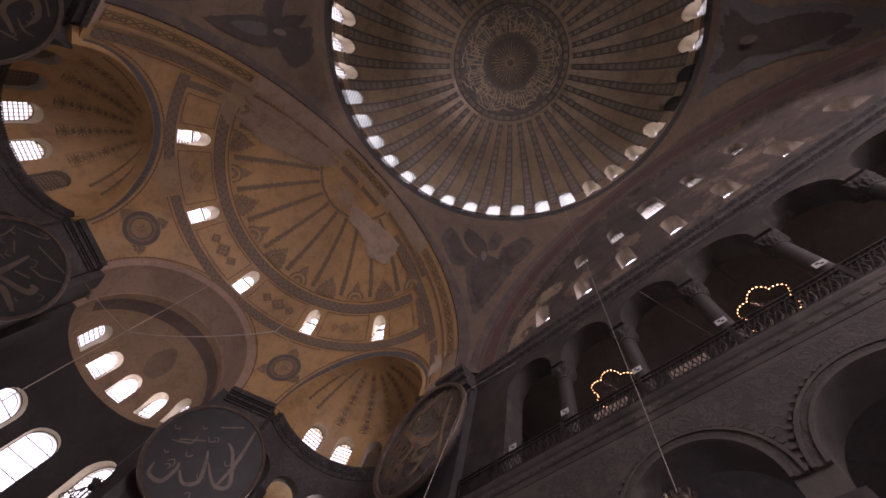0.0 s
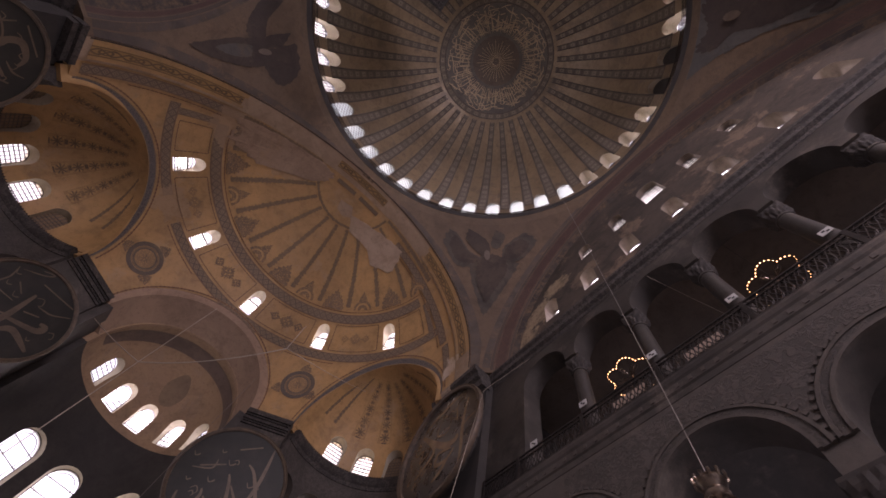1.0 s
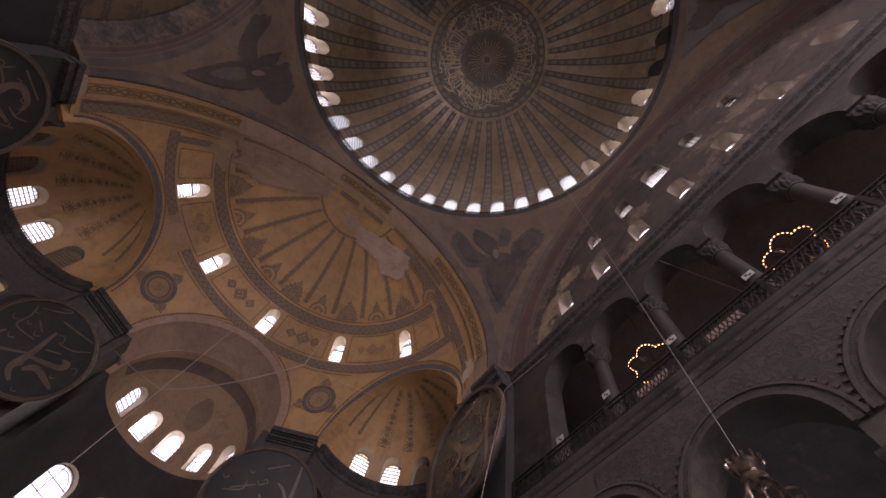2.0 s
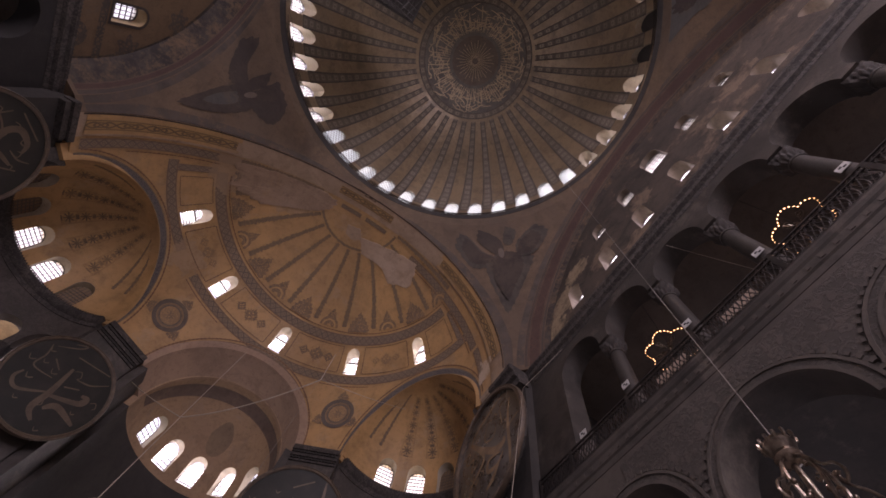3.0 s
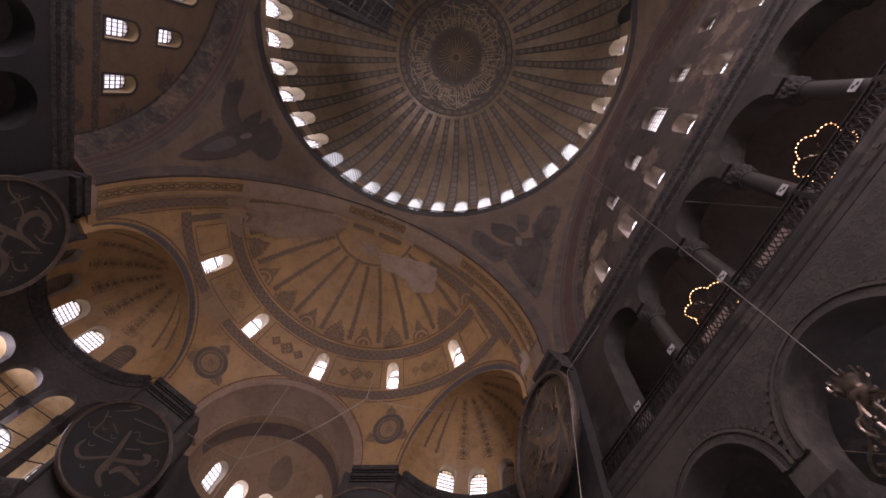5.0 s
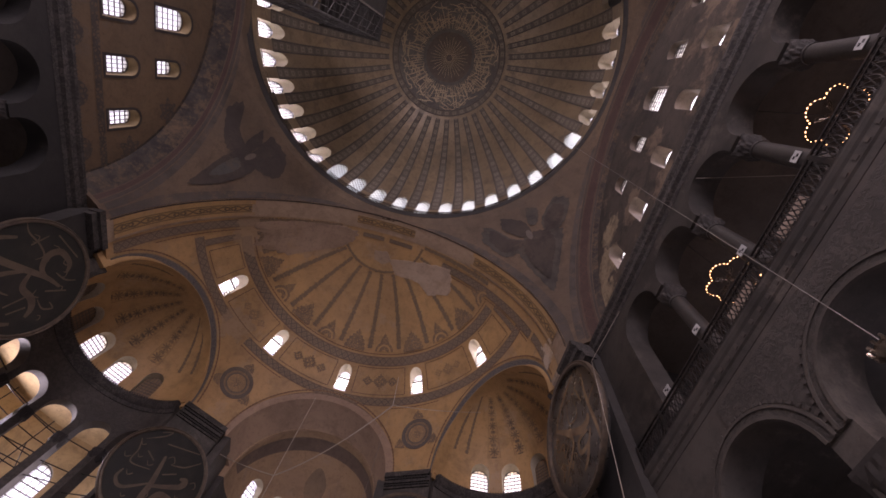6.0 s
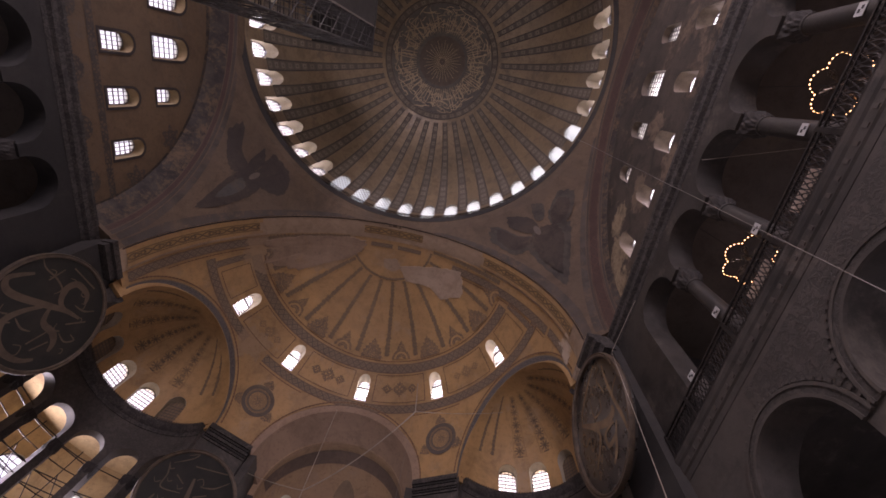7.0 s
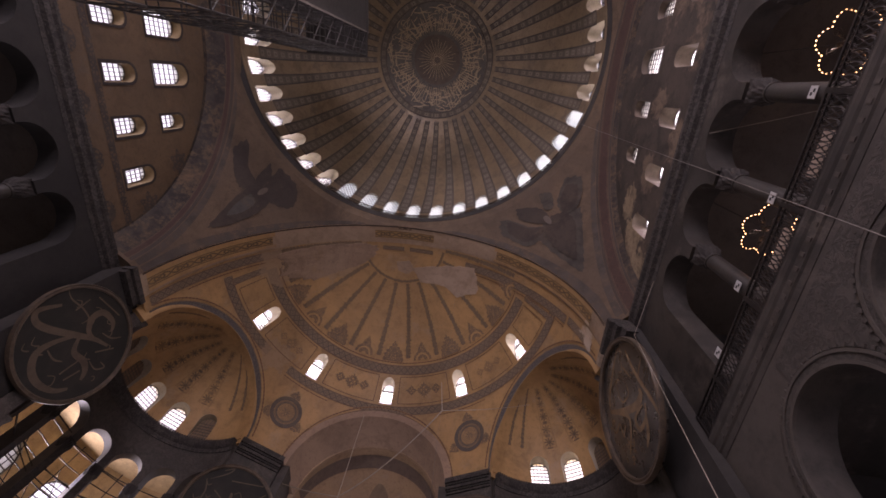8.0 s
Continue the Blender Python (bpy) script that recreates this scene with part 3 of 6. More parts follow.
        struct("impost_%s_%s" % (nm, nm3), bm, CORNICE if s < 0 else PATCH, "stepped dark impost cornice at the foot of the great arch" if s < 0 else "patched plaster springer at the foot of the great arch", "cornice")

EXG_WIN = (-58.0, -36.0, -14.0, 8.0, 30.0)
# exedra drum walls: two storeys of arches
for s, nm in ((1, "south"), (-1, "north")):
    c = conch_centre(s)
    cut = bmesh.new()
    for k in range(7):
        az = s * (EX_AZ - 77.5 + 25 * k)
        prism(cut, arch_outline(1.95, 6.15, 12), -1.5, 2.0, spot(az, CONCH_R, Z1 + 0.05, (c.x, c.y)))
    for k in range(3):
        prism(cut, arch_outline(4.0, 11.6, 16), -2.5, 2.5, spot(s * (EX_AZ - 52 + 52 * k), CONCH_R, -0.1, (c.x, c.y)))
    bm = lathe(bmesh.new(), [(CONCH_R + 0.05, 0), (CONCH_R + 0.05, Z2 - 0.4), (CONCH_R + 0.8, Z2 - 0.4), (CONCH_R + 0.8, 0)], 72, (c.x, c.y), radians(s * EX_AZ - 92), radians(s * EX_AZ + 92))
    carve(bm, cut, CARVED, DARKSTONE, "exedra_wall_" + nm, "curved arcaded wall of the %s exedra in dark marble" % nm, "wall")
    for nm2, zz, pr in (("exedra_cornice_", Z2 - 0.22, 0.5), ("exedra_lower_cornice_", Z1, 0.45)):
        r = CONCH_R + 0.1
        bm = lathe(bmesh.new(), [(r, zz - 0.7), (r - 0.12, zz - 0.7), (r - 0.2, zz - 0.45), (r - pr + 0.1, zz - 0.3), (r - pr, zz), (r - pr + 0.04, zz + 0.12), (r, zz + 0.12)], 72, (c.x, c.y), radians(s * EX_AZ - 92), radians(s * EX_AZ + 92))
        struct(nm2 + nm, bm, CORNICE, "curved carved cornice of the exedra", "cornice", True)
    # gallery behind the exedra
    bm = lathe(bmesh.new(), [(12.0, 0), (12.0, Z2 + 1), (12.6, Z2 + 1), (12.6, 0)], 48, (c.x, c.y), radians(s * EX_AZ - 80), radians(s * EX_AZ + 70))
    cut = bmesh.new()
    for k, off in enumerate(EXG_WIN):
        prism(cut, arch_outline(2.3, 4.6), -1.5, 1.5, spot(s * (EX_AZ + off), 12.3, 15.6, (c.x, c.y)))
    carve(bm, cut, CREAM, REVEAL, "exedra_gallery_wall_" + nm, "ochre outer wall of the gallery behind the exedra", "wall")
    bm = lathe(bmesh.new(), [(6.6, Z2 - 0.6), (12.3, Z2 - 0.6), (12.3, Z2), (6.6, Z2)], 48, (c.x, c.y), radians(s * EX_AZ - 80), radians(s * EX_AZ + 70))
    struct("exedra_gallery_ceiling_" + nm, bm, CREAM, "pale gallery vault behind the exedra", "ceiling")
    # narrow pier between exedra and apse
    bm = prism(bmesh.new(), [(s * 6.3, 30.2), (s * 9.35, 28.6), (s * 11.2, 31.4), (s * 6.3, 33.4)], 0, Z2, Matrix(((1, 0, 0, 0), (0, 0, 1, 0), (0, 1, 0, 0), (0, 0, 0, 1))))
    # moulded cornice along the face of that pier
    band = bmesh.new()
    for d0, z0, z1 in ((0.12, Z2 - 1.15, Z2 - 0.85), (0.28, Z2 - 0.85, Z2 - 0.45), (0.45, Z2 - 0.45, Z2 - 0.06)):
        prism(band, [(s * (6.3 - 0.46 * d0), 30.2 - 0.88 * d0), (s * (9.35 - 0.46 * d0), 28.6 - 0.88 * d0), (s * 9.4, 28.9), (s * 6.4, 30.5)], z0, z1, Matrix(((1, 0, 0, 0), (0, 0, 1, 0), (0, 1, 0, 0), (0, 0, 0, 1))))
    struct("apse_pier_cornice_" + nm, band, CORNICE, "dark carved cornice on the pier between exedra and apse", "cornice")
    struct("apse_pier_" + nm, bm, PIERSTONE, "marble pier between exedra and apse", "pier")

# west end, plain
bm = box(bmesh.new(), -20, -33.0, 0, 20, -32.0, 32)
cut = bmesh.new()
prism(cut, arch_outline(12, 9, 20), -2, 2, pose(0, -32.5, 13.5))
carve(bm, cut, MARBLE, REVEAL, "west_wall", "plain west wall with one great arched window", "wall")
for s in (-1, 1):
    struct("west_side_wall", box(bmesh.new(), *sorted((s * 15.2, s * 16.2))[:1], -33, 0, sorted((s * 15.2, s * 16.2))[1], -18, Z2 + 3), MARBLE, "plain side wall of the west end", "wall")
struct("roof_slab", box(bmesh.new(), -29.3, -33, Z2 + 0.2, -18.2, 18, Z2 + 0.6), DARKSTONE, "aisle roof", "roof")
struct("roof_slab", box(bmesh.new(), 18.2, -33, Z2 + 0.2, 29.3, 18, Z2 + 0.6), DARKSTONE, "aisle roof", "roof")

# ---------------------------------------------------------------- painted ornament


def band_paint(name, ground, motif, edge, period, kind="diamond", wear=0.5, base=None, patches=False, lobes=0.4, ragged=1.5, grime=0.0):
    """A stencilled border: u runs along in metres, v across from 0 to 1."""
    n = Nodes(name, 0.8)
    u, v, _ = n.uv()
    a = n.m("ABSOLUTE", n.m("SUBTRACT", n.m("MULTIPLY", n.m("FRACT", n.m("DIVIDE", u, period)), 2.0), 1.0))
    sv = n.m("SUBTRACT", n.m("MULTIPLY", v, 2.0), 1.0)
    b = n.m("ABSOLUTE", sv)
    if kind == "diamond":
        d = n.m("ADD", a, n.m("MULTIPLY", b, 1.25))
        m = n.m("SUBTRACT", 1.0, n.step(n.m("ABSOLUTE", n.m("SUBTRACT", d, 0.62)), 0.07, 0.16))
        m = n.m("MAXIMUM", m, n.m("SUBTRACT", 1.0, n.step(d, 0.16, 0.3)))
        m = n.m("MAXIMUM", m, n.m("MULTIPLY", n.step(d, 1.15, 1.3), 0.7))
    elif kind == "knot":
        ph = n.m("MULTIPLY", u, 2 * math.pi / period)
        s = n.m("MULTIPLY", n.m("SINE", ph), 0.5)
        w1 = n.m("ABSOLUTE", n.m("SUBTRACT", sv, s))
        w2 = n.m("ABSOLUTE", n.m("ADD", sv, s))
        m = n.m("SUBTRACT", 1.0, n.step(n.m("MINIMUM", w1, w2), 0.10, 0.2))
        ring = n.m("ABSOLUTE", n.m("SUBTRACT", n.m("ADD", n.m("MULTIPLY", a, a), n.m("MULTIPLY", b, b)), 0.2))
        m = n.m("MAXIMUM", m, n.m("SUBTRACT", 1.0, n.step(ring, 0.05, 0.1)))
    elif kind == "rosette":
        d = n.m("SQRT", n.m("ADD", n.m("MULTIPLY", n.m("MULTIPLY", a, a), 1.2), n.m("MULTIPLY", n.m("MULTIPLY", b, b), 1.6)))
        m = n.m("SUBTRACT", 1.0, n.step(n.m("ABSOLUTE", n.m("SUBTRACT", d, 0.55)), 0.1, 0.2))
        m = n.m("MAXIMUM", m, n.m("SUBTRACT", 1.0, n.step(d, 0.1, 0.2)))
    elif kind == "flower":
        fa, fb = n.m("MULTIPLY", a, 1.0), n.m("MULTIPLY", b, 0.9)
        arm = n.m("MINIMUM", n.m("MINIMUM", fa, fb), n.m("MULTIPLY", n.m("ABSOLUTE", n.m("SUBTRACT", fa, fb)), 0.72))
        d = n.m("SQRT", n.m("ADD", n.m("MULTIPLY", fa, fa), n.m("MULTIPLY", fb, fb)))
        m = n.m("MULTIPLY", n.m("SUBTRACT", 1.0, n.step(arm, 0.05, 0.12)), n.m("SUBTRACT", 1.0, n.step(d, 0.6, 0.8)))
        m = n.m("MAXIMUM", m, n.m("MULTIPLY", n.step(a, 0.7, 0.85), n.m("SUBTRACT", 1.0, n.step(b, 0.3, 0.5))))
        m = n.m("MAXIMUM", m, n.m("MULTIPLY", n.step(b, 0.78, 0.82), 0.3))
        lace = n.m("SUBTRACT", 1.0, n.step(n.voronoi(1.0, vec=n.vec(n.m("MULTIPLY", u, 4.2), n.m("MULTIPLY", v, 4.0), 0.0)), 0.07, 0.2))
        m = n.m("MAXIMUM", m, n.m("MULTIPLY", n.m("MULTIPLY", lace, n.m("SUBTRACT", 1.0, n.step(b, 0.55, 0.95))), 0.42))
    elif kind == "square":
        d = n.m("MAXIMUM", n.m("MULTIPLY", a, 0.95), b)
        m = n.m("MULTIPLY", n.m("SUBTRACT", 1.0, n.step(d, 0.42, 0.5)), n.step(n.m("ADD", a, b), 0.2, 0.34))
        m = n.m("MAXIMUM", m, n.m("MULTIPLY", n.m("SUBTRACT", 1.0, n.step(n.m("ABSOLUTE", n.m("SUBTRACT", d, 0.62)), 0.03, 0.07)), 0.4))
    elif kind == "blocks":
        m = n.m("MULTIPLY", n.step(a, 0.3, 0.38), n.m("SUBTRACT", 1.0, n.step(b, 0.5, 0.6)))
        m = n.m("MULTIPLY", m, n.step(n.m("ADD", n.m("ABSOLUTE", n.m("SUBTRACT", a, 0.65)), b), 0.12, 0.22))
    else:
        cell = n.voronoi(1.0, vec=n.vec(n.m("MULTIPLY", u, 3.2 / period), n.m("MULTIPLY", v, 3.0), 0.0))
        m = n.m("SUBTRACT", 1.0, n.step(cell, 0.06, 0.16))
    b0 = b
    if kind == "square":
        b = n.m("ADD", b, n.m("MULTIPLY", n.m("SINE", n.m("MULTIPLY", u, 2 * math.pi * 2.5 / period)), 0.06))
    line = n.m("MULTIPLY", n.step(b, 0.72, 0.77), n.m("SUBTRACT", 1.0, n.step(b, 0.9, 0.95)))
    worn = n.m("MULTIPLY", n.step(n.noise(0.9, 7, 0.7), 0.42, 0.68), wear)
    col = n.mix(m, ground, motif)
    col = n.mix(line, col, edge)
    if grime:
        col = n.mix(n.m("MULTIPLY", n.step(n.noise(0.35, 7, 0.7), 0.42, 0.62), grime), col, [g * 0.6 for g in ground])
    col = n.mix(worn, col, [(g + e) * 0.5 for g, e in zip(ground, motif)])
    col = n.mix(n.m("MULTIPLY", n.noise(5.0, 6), 0.35), col, [g * 0.5 for g in ground])
    if base is not None:
        rag = n.m("ADD", b, n.m("MULTIPLY", n.m("SUBTRACT", n.noise(6.0, 4, 0.6), 0.5), ragged))
        lobe = n.m("MULTIPLY", n.m("ABSOLUTE", n.m("SINE", n.m("MULTIPLY", u, math.pi / period))), lobes)
        under, _ = plaster_colour(n, *base)
        k = n.step(n.m("SUBTRACT", rag, lobe), 0.42, 0.62)
        if kind == "flower":
            k = n.m("SUBTRACT", 1.0, n.m("MULTIPLY", n.m("MULTIPLY", m, n.m("SUBTRACT", 1.0, worn)), 0.95))
        col = n.mix(k, col, under)
    if patches:
        col = bare(n, col)
    return n.done(col, n.noise(3.0, 6), 0.15, 0.02)


BAND_GREY = band_paint("grey_stencil_border", (0.14, 0.105, 0.078), (0.33, 0.235, 0.145), (0.17, 0.10, 0.062), 0.62, patches=True)
BAND_KNOT = band_paint("gold_knotwork_border", (0.38, 0.235, 0.095), (0.095, 0.066, 0.042), (0.14, 0.092, 0.055), 1.9, "knot", 0.55)
BAND_RAY = band_paint("dark_painted_ray", (0.15, 0.11, 0.075), (0.25, 0.17, 0.095), (0.13, 0.098, 0.07), 0.32, "vine", 0.5, OCHRE_G, False, 0.16, 1.5)
BAND_FLOWER = band_paint("flower_ray", (0.14, 0.10, 0.066), (0.12, 0.086, 0.058), (0.14, 0.10, 0.066), 1.0, "flower", 0.45, OCHRE_G)
BAND_EDGE = band_paint("thin_painted_line", (0.15, 0.09, 0.058), (0.24, 0.155, 0.08), (0.15, 0.09, 0.058), 0.25, "vine", 0.6, OCHRE_G, False, 0.5, 1.2)
BAND_LINE = band_paint("red_dashed_line", (0.15, 0.075, 0.048), (0.22, 0.13, 0.07), (0.15, 0.075, 0.048), 0.3, "blocks", 0.6, OCHRE_G, False, 0.3, 0.8)
BAND_RIB = band_paint("dome_rib_paint", (0.15, 0.124, 0.098), (0.30, 0.25, 0.19), (0.05, 0.043, 0.038), 1.02, "square", 0.35, grime=0.4)
DISC = plaster("dome_disc_paint", (0.16, 0.145, 0.125), (0.125, 0.113, 0.10), (0.20, 0.17, 0.14), 0.6)
BAND_RED = band_paint("red_brown_border", (0.085, 0.043, 0.031), (0.05, 0.032, 0.025), (0.13, 0.085, 0.058), 0.9, "diamond", 0.8, grime=0.8)
BAND_SOOT = band_paint("sooty_soffit_border", (0.06, 0.047, 0.039), (0.09, 0.066, 0.05), (0.045, 0.036, 0.031), 0.5, "vine", 0.7, grime=0.5)
BAND_DARK = band_paint("dark_arch_border", (0.085, 0.077, 0.078), (0.16, 0.14, 0.125), (0.26, 0.19, 0.11), 0.55, "vine", 0.4)
DUSK = plaster("dusky_painted_band", (0.15, 0.105, 0.08), (0.12, 0.087, 0.07), (0.19, 0.135, 0.095), 0.6)
MOTIF = plaster("dark_painted_motif", (0.13, 0.105, 0.085), (0.155, 0.12, 0.09), (0.20, 0.15, 0.10), 0.6)
LACED = painted("dark_lace_motif", OCHRE_G, (0.125, 0.092, 0.068), (0.19, 0.132, 0.086), "lace", 0.9, 6.5)
LACED_SOFT = painted("faded_lace_motif", OCHRE_G, (0.17, 0.12, 0.08), (0.22, 0.15, 0.09), "lace", 0.65, 6.5)
SMUDGE = painted("sooty_speckled_border", NORTH_G, (0.021, 0.017, 0.015), (0.052, 0.041, 0.033), "speckle", 1.0, 2.6)
SURROUND = plaster("dark_window_surround", (0.045, 0.035, 0.029), (0.035, 0.028, 0.025), (0.062, 0.048, 0.038), 0.6)
NORTH_DARK = painted("dark_north_paint", NORTH_G, (0.042, 0.034, 0.03), (0.062, 0.049, 0.04), "lace", 0.92, 4.0)
MOTIF_SOFT = plaster("faded_painted_motif", (0.21, 0.145, 0.09), (0.26, 0.175, 0.10), (0.33, 0.22, 0.12), 0.6)
FADED = plaster("faded_mosaic_brown", (0.19, 0.135, 0.09), (0.23, 0.16, 0.10), (0.28, 0.19, 0.12), 0.7)
def gilding(name, a, b, metal):
    n = Nodes(name, 0.5, metal)
    return n.done(n.mix(n.step(n.noise(1.2, 6), 0.4, 0.7), a, b), n.noise(6.0, 4), 0.2, 0.02)


GILT = gilding("dull_gilt_strokes", (0.125, 0.09, 0.06), (0.08, 0.058, 0.042), 0.2)
GILT_DOME = gilding("dome_gilt_strokes", (0.44, 0.33, 0.205), (0.34, 0.256, 0.162), 0.1)
BOARD = Nodes("dark_roundel_board", 0.5)
BOARD.out.inputs["Specular IOR Level"].default_value = 0.3
BOARD = BOARD.done(BOARD.mix(BOARD.step(BOARD.noise(0.7, 6), 0.4, 0.7), (0.020, 0.021, 0.018), (0.034, 0.031, 0.026)), BOARD.noise(3.0, 6), 0.1, 0.02)


def ribbon(name, f, nu, width, length, paint, parent, nv=3, lift_uv=1.0):
    return part(name, sheet(f, nu, nv, length * lift_uv, 1.0), paint, parent)


def on_sphere(c, r, az, el):
    a, e = radians(az), radians(el)
    return c + Vector((math.sin(a) * math.cos(e), math.cos(a) * math.cos(e), math.sin(e))) * r


def find(name):
    return bpy.data.objects[name]


# dome ribs, forty, and the ring where they meet
dome = find("dome")
DC = Vector((0, 0, DOME_Z))


def rib_at(az):
    def f(u, v):
        el = 3.5 + (62.4 - 3.5) * u
        w = 0.60 - 0.31 * u
        r = DOME_R - 0.05
        d = (v - 0.5) * 2 * w / (DOME_R * math.cos(radians(el)))
        return on_sphere(DC, r, az + math.degrees(d), el)
    return sheet(f, 32, 3, 15.6, 1.0)


rib_mesh = make("rib", rib_at(0.0), BAND_RIB)
for k in range(40):
    ob = new("rib", rib_mesh)
    ob.parent = dome
    ob.matrix_basis = pose(0, 0, 0, 0, 0, 4.5 + 9 * k)


def dome_ring(e0, e1, paint, name, r=DOME_R - 0.06, length=48.0):
    def f(u, v):
        return on_sphere(DC, r, 360 * u, e0 + (e1 - e0) * v)
    return part(name, sheet(f, 160, 4, length, 1.0), paint, dome)


dome_ring(63.8, 66.8, BAND_RIB, "ring_border", length=43.2)
dome_ring(66.8, 79.5, DISC, "inscription_ring", r=DOME_R - 0.08)
dome_ring(79.5, 89.9, MOTIF, "centre_disc", r=DOME_R - 0.09)
# sun rays of the centre
bm = bmesh.new()
for k in range(32):
    a = 360 * k / 32
    e = 82.5 if k % 2 else 81.2
    p, q = on_sphere(DC, DOME_R - 0.12, a, e), on_sphere(DC, DOME_R - 0.12, a, 88.6)
    tube(bm, [p, q], 0.03, 4)
part("sunburst", bm, GILT_DOME, dome, "thin gilt rays")
# the unreadable inscription: interlaced gilt strokes
rnd = random.Random(7)
bm = bmesh.new()


def stroke(bm, pts, w, proj):
    """A flat brush stroke with tapering ends, laid on a surface."""
    n = len(pts) - 1
    rows = []
    for i, p in enumerate(pts):
        q0, q1 = pts[max(i - 1, 0)], pts[min(i + 1, n)]
        d = math.hypot(q1[0] - q0[0], q1[1] - q0[1]) or 1.0
        nx, ny = -(q1[1] - q0[1]) / d, (q1[0] - q0[0]) / d
        ww = w * (0.35 + 0.65 * math.sin(math.pi * min(1.0, max(0.0, (i + 0.6) / (n + 1.2)))))
        rows.append([bm.verts.new(proj(p[0] + nx * ww * k, p[1] + ny * ww * k)) for k in (-0.5, 0.5)])
    for a, b in zip(rows, rows[1:]):
        bm.faces.new((a[0], a[1], b[1], b[0]))


def curve(pts, n=8):
    """A smooth line through a few points."""
    out = []
    for i in range(len(pts) - 1):
        p0, p1, p2, p3 = pts[max(i - 1, 0)], pts[i], pts[i + 1], pts[min(i + 2, len(pts) - 1)]
        for k in range(n):
            t = k / n
            out.append(tuple(0.5 * (2 * b + (c - a) * t + (2 * a - 5 * b + 4 * c - d) * t * t + (3 * b - a - 3 * c + d) * t ** 3) for a, b, c, d in zip(p0, p1, p2, p3)))
    out.append(pts[-1])
    return out


def dome_proj(x, y):
    """x metres round, y metres outward from the inner edge of the inscription."""
    return on_sphere(DC, DOME_R - 0.13, math.degrees(x / 4.4), 79.0 - y / DOME_R * 57.3)


for k in range(84):
    x = 27.6 * k / 84 + rnd.uniform(-0.08, 0.08)
    lean, h = rnd.uniform(-0.3, 0.3), rnd.uniform(1.7, 3.1)
    stroke(bm, curve([(x, 0.25), (x + lean * 0.4, 0.5 * h), (x + lean, h)], 4), 0.1, dome_proj)
for k in range(210):
    x, y, a, d = 27.6 * k / 210 + rnd.uniform(-0.1, 0.1), rnd.uniform(0.4, 3.2), radians(rnd.uniform(-38, 38)), rnd.uniform(0.3, 0.62)
    dx, dy, bow = d * math.cos(a), d * math.sin(a), rnd.uniform(-0.16, 0.16)
    stroke(bm, curve([(x - dx, y - dy), (x - dy * bow, y + bow), (x + dx, y + dy)], 4), 0.1, dome_proj)
for k in range(90):
    x, y, q = 27.6 * k / 90 + rnd.uniform(-0.2, 0.2), rnd.uniform(0.6, 3.1), rnd.choice((-1, 1))
    stroke(bm, curve([(x - 0.28, y), (x, y + 0.24 * q), (x + 0.26, y + 0.05), (x + 0.12, y - 0.2 * q)], 4), 0.08, dome_proj)
part("inscription", bm, GILT_DOME, dome, "interlaced gilt strokes that cannot be read")

# east half-dome: two borders, rays, palmettes, lozenges, medallions
sd = find("semidome_east")


def sd_arc(e0, e1, a0, a1, paint, name, r=SDR - 0.04, n=90):
    mid = radians((e0 + e1) / 2)
    def f(u, v):
        return on_sphere(SDC, r, a0 + (a1 - a0) * u, e0 + (e1 - e0) * v)
    return part(name, sheet(f, n, 3, radians(a1 - a0) * SDR * math.cos(mid), 1.0), paint, sd)


sd_arc(39.8, 43.3, -81, 79, BAND_GREY, "upper_border")
sd_arc(25.6, 28.6, -84, -51, BAND_GREY, "lower_border")
sd_arc(25.6, 28.6, -41, 84, BAND_GREY, "lower_border")
for s in (-1, 1):
    # upright borders at the ends of the window zone

    def f(u, v, s=s):
        return on_sphere(SDC, SDR - 0.045, s * (80 + 2.6 * v), 28.6 + 11.2 * u)
    part("upright_border", sheet(f, 10, 3, 2.6, 1.0), BAND_GREY, sd)
sd_arc(74.4, 75.8, -85, 85, BAND_RAY, "crown_border", n=30)


def sd_ray(az):
    def f(u, v):
        el = 46.0 + (74.2 - 46.0) * u
        w = 0.36 - 0.12 * u
        d = math.degrees((v - 0.5) * 2 * w / (SDR * math.cos(radians(el))))
        return on_sphere(SDC, SDR - 0.04, az + d, el)
    return sheet(f, 16, 2, 7.4, 1.0)


for k in range(12):
    part("ray", sd_ray(-88 + 16 * k), BAND_RAY, sd)


def on_surface(c, r, az, el, lift=0.045):
    """Maps metres (x to the right, y up) about a point of a sphere onto it."""
    def g(x, y):
        e = el + math.degrees(y / r)
        return on_sphere(c, r - lift, az + math.degrees(x / (r * max(0.05, math.cos(radians(e))))), e)
    return g


def blot(bm, outline, g, rings=3):
    """A filled outline (x, y) round its middle, laid onto a surface by g."""
    n = len(outline)
    mid = bm.verts.new(g(0, 0))
    last = [mid] * n
    for k in range(1, rings + 1):
        cur = [bm.verts.new(g(x * k / rings, y * k / rings)) for x, y in outline]
        for i in range(n):
            j = (i + 1) % n
            bm.faces.new((last[i], cur[i], cur[j]) if k == 1 else (last[i], cur[i], cur[j], last[j]))
        last = cur


def palmette(w, h):
    """A tiered finial with lobed shoulders."""
    right = [(0.5, -0.5), (0.53, -0.34), (0.44, -0.25), (0.48, -0.12), (0.37, -0.05), (0.4, 0.08), (0.27, 0.12), (0.26, 0.27), (0.14, 0.28), (0.13, 0.43), (0.06, 0.46), (0.0, 0.6)]
    return [(x * w, y * h) for x, y in right] + [(-x * w, y * h) for x, y in right[-2::-1]]


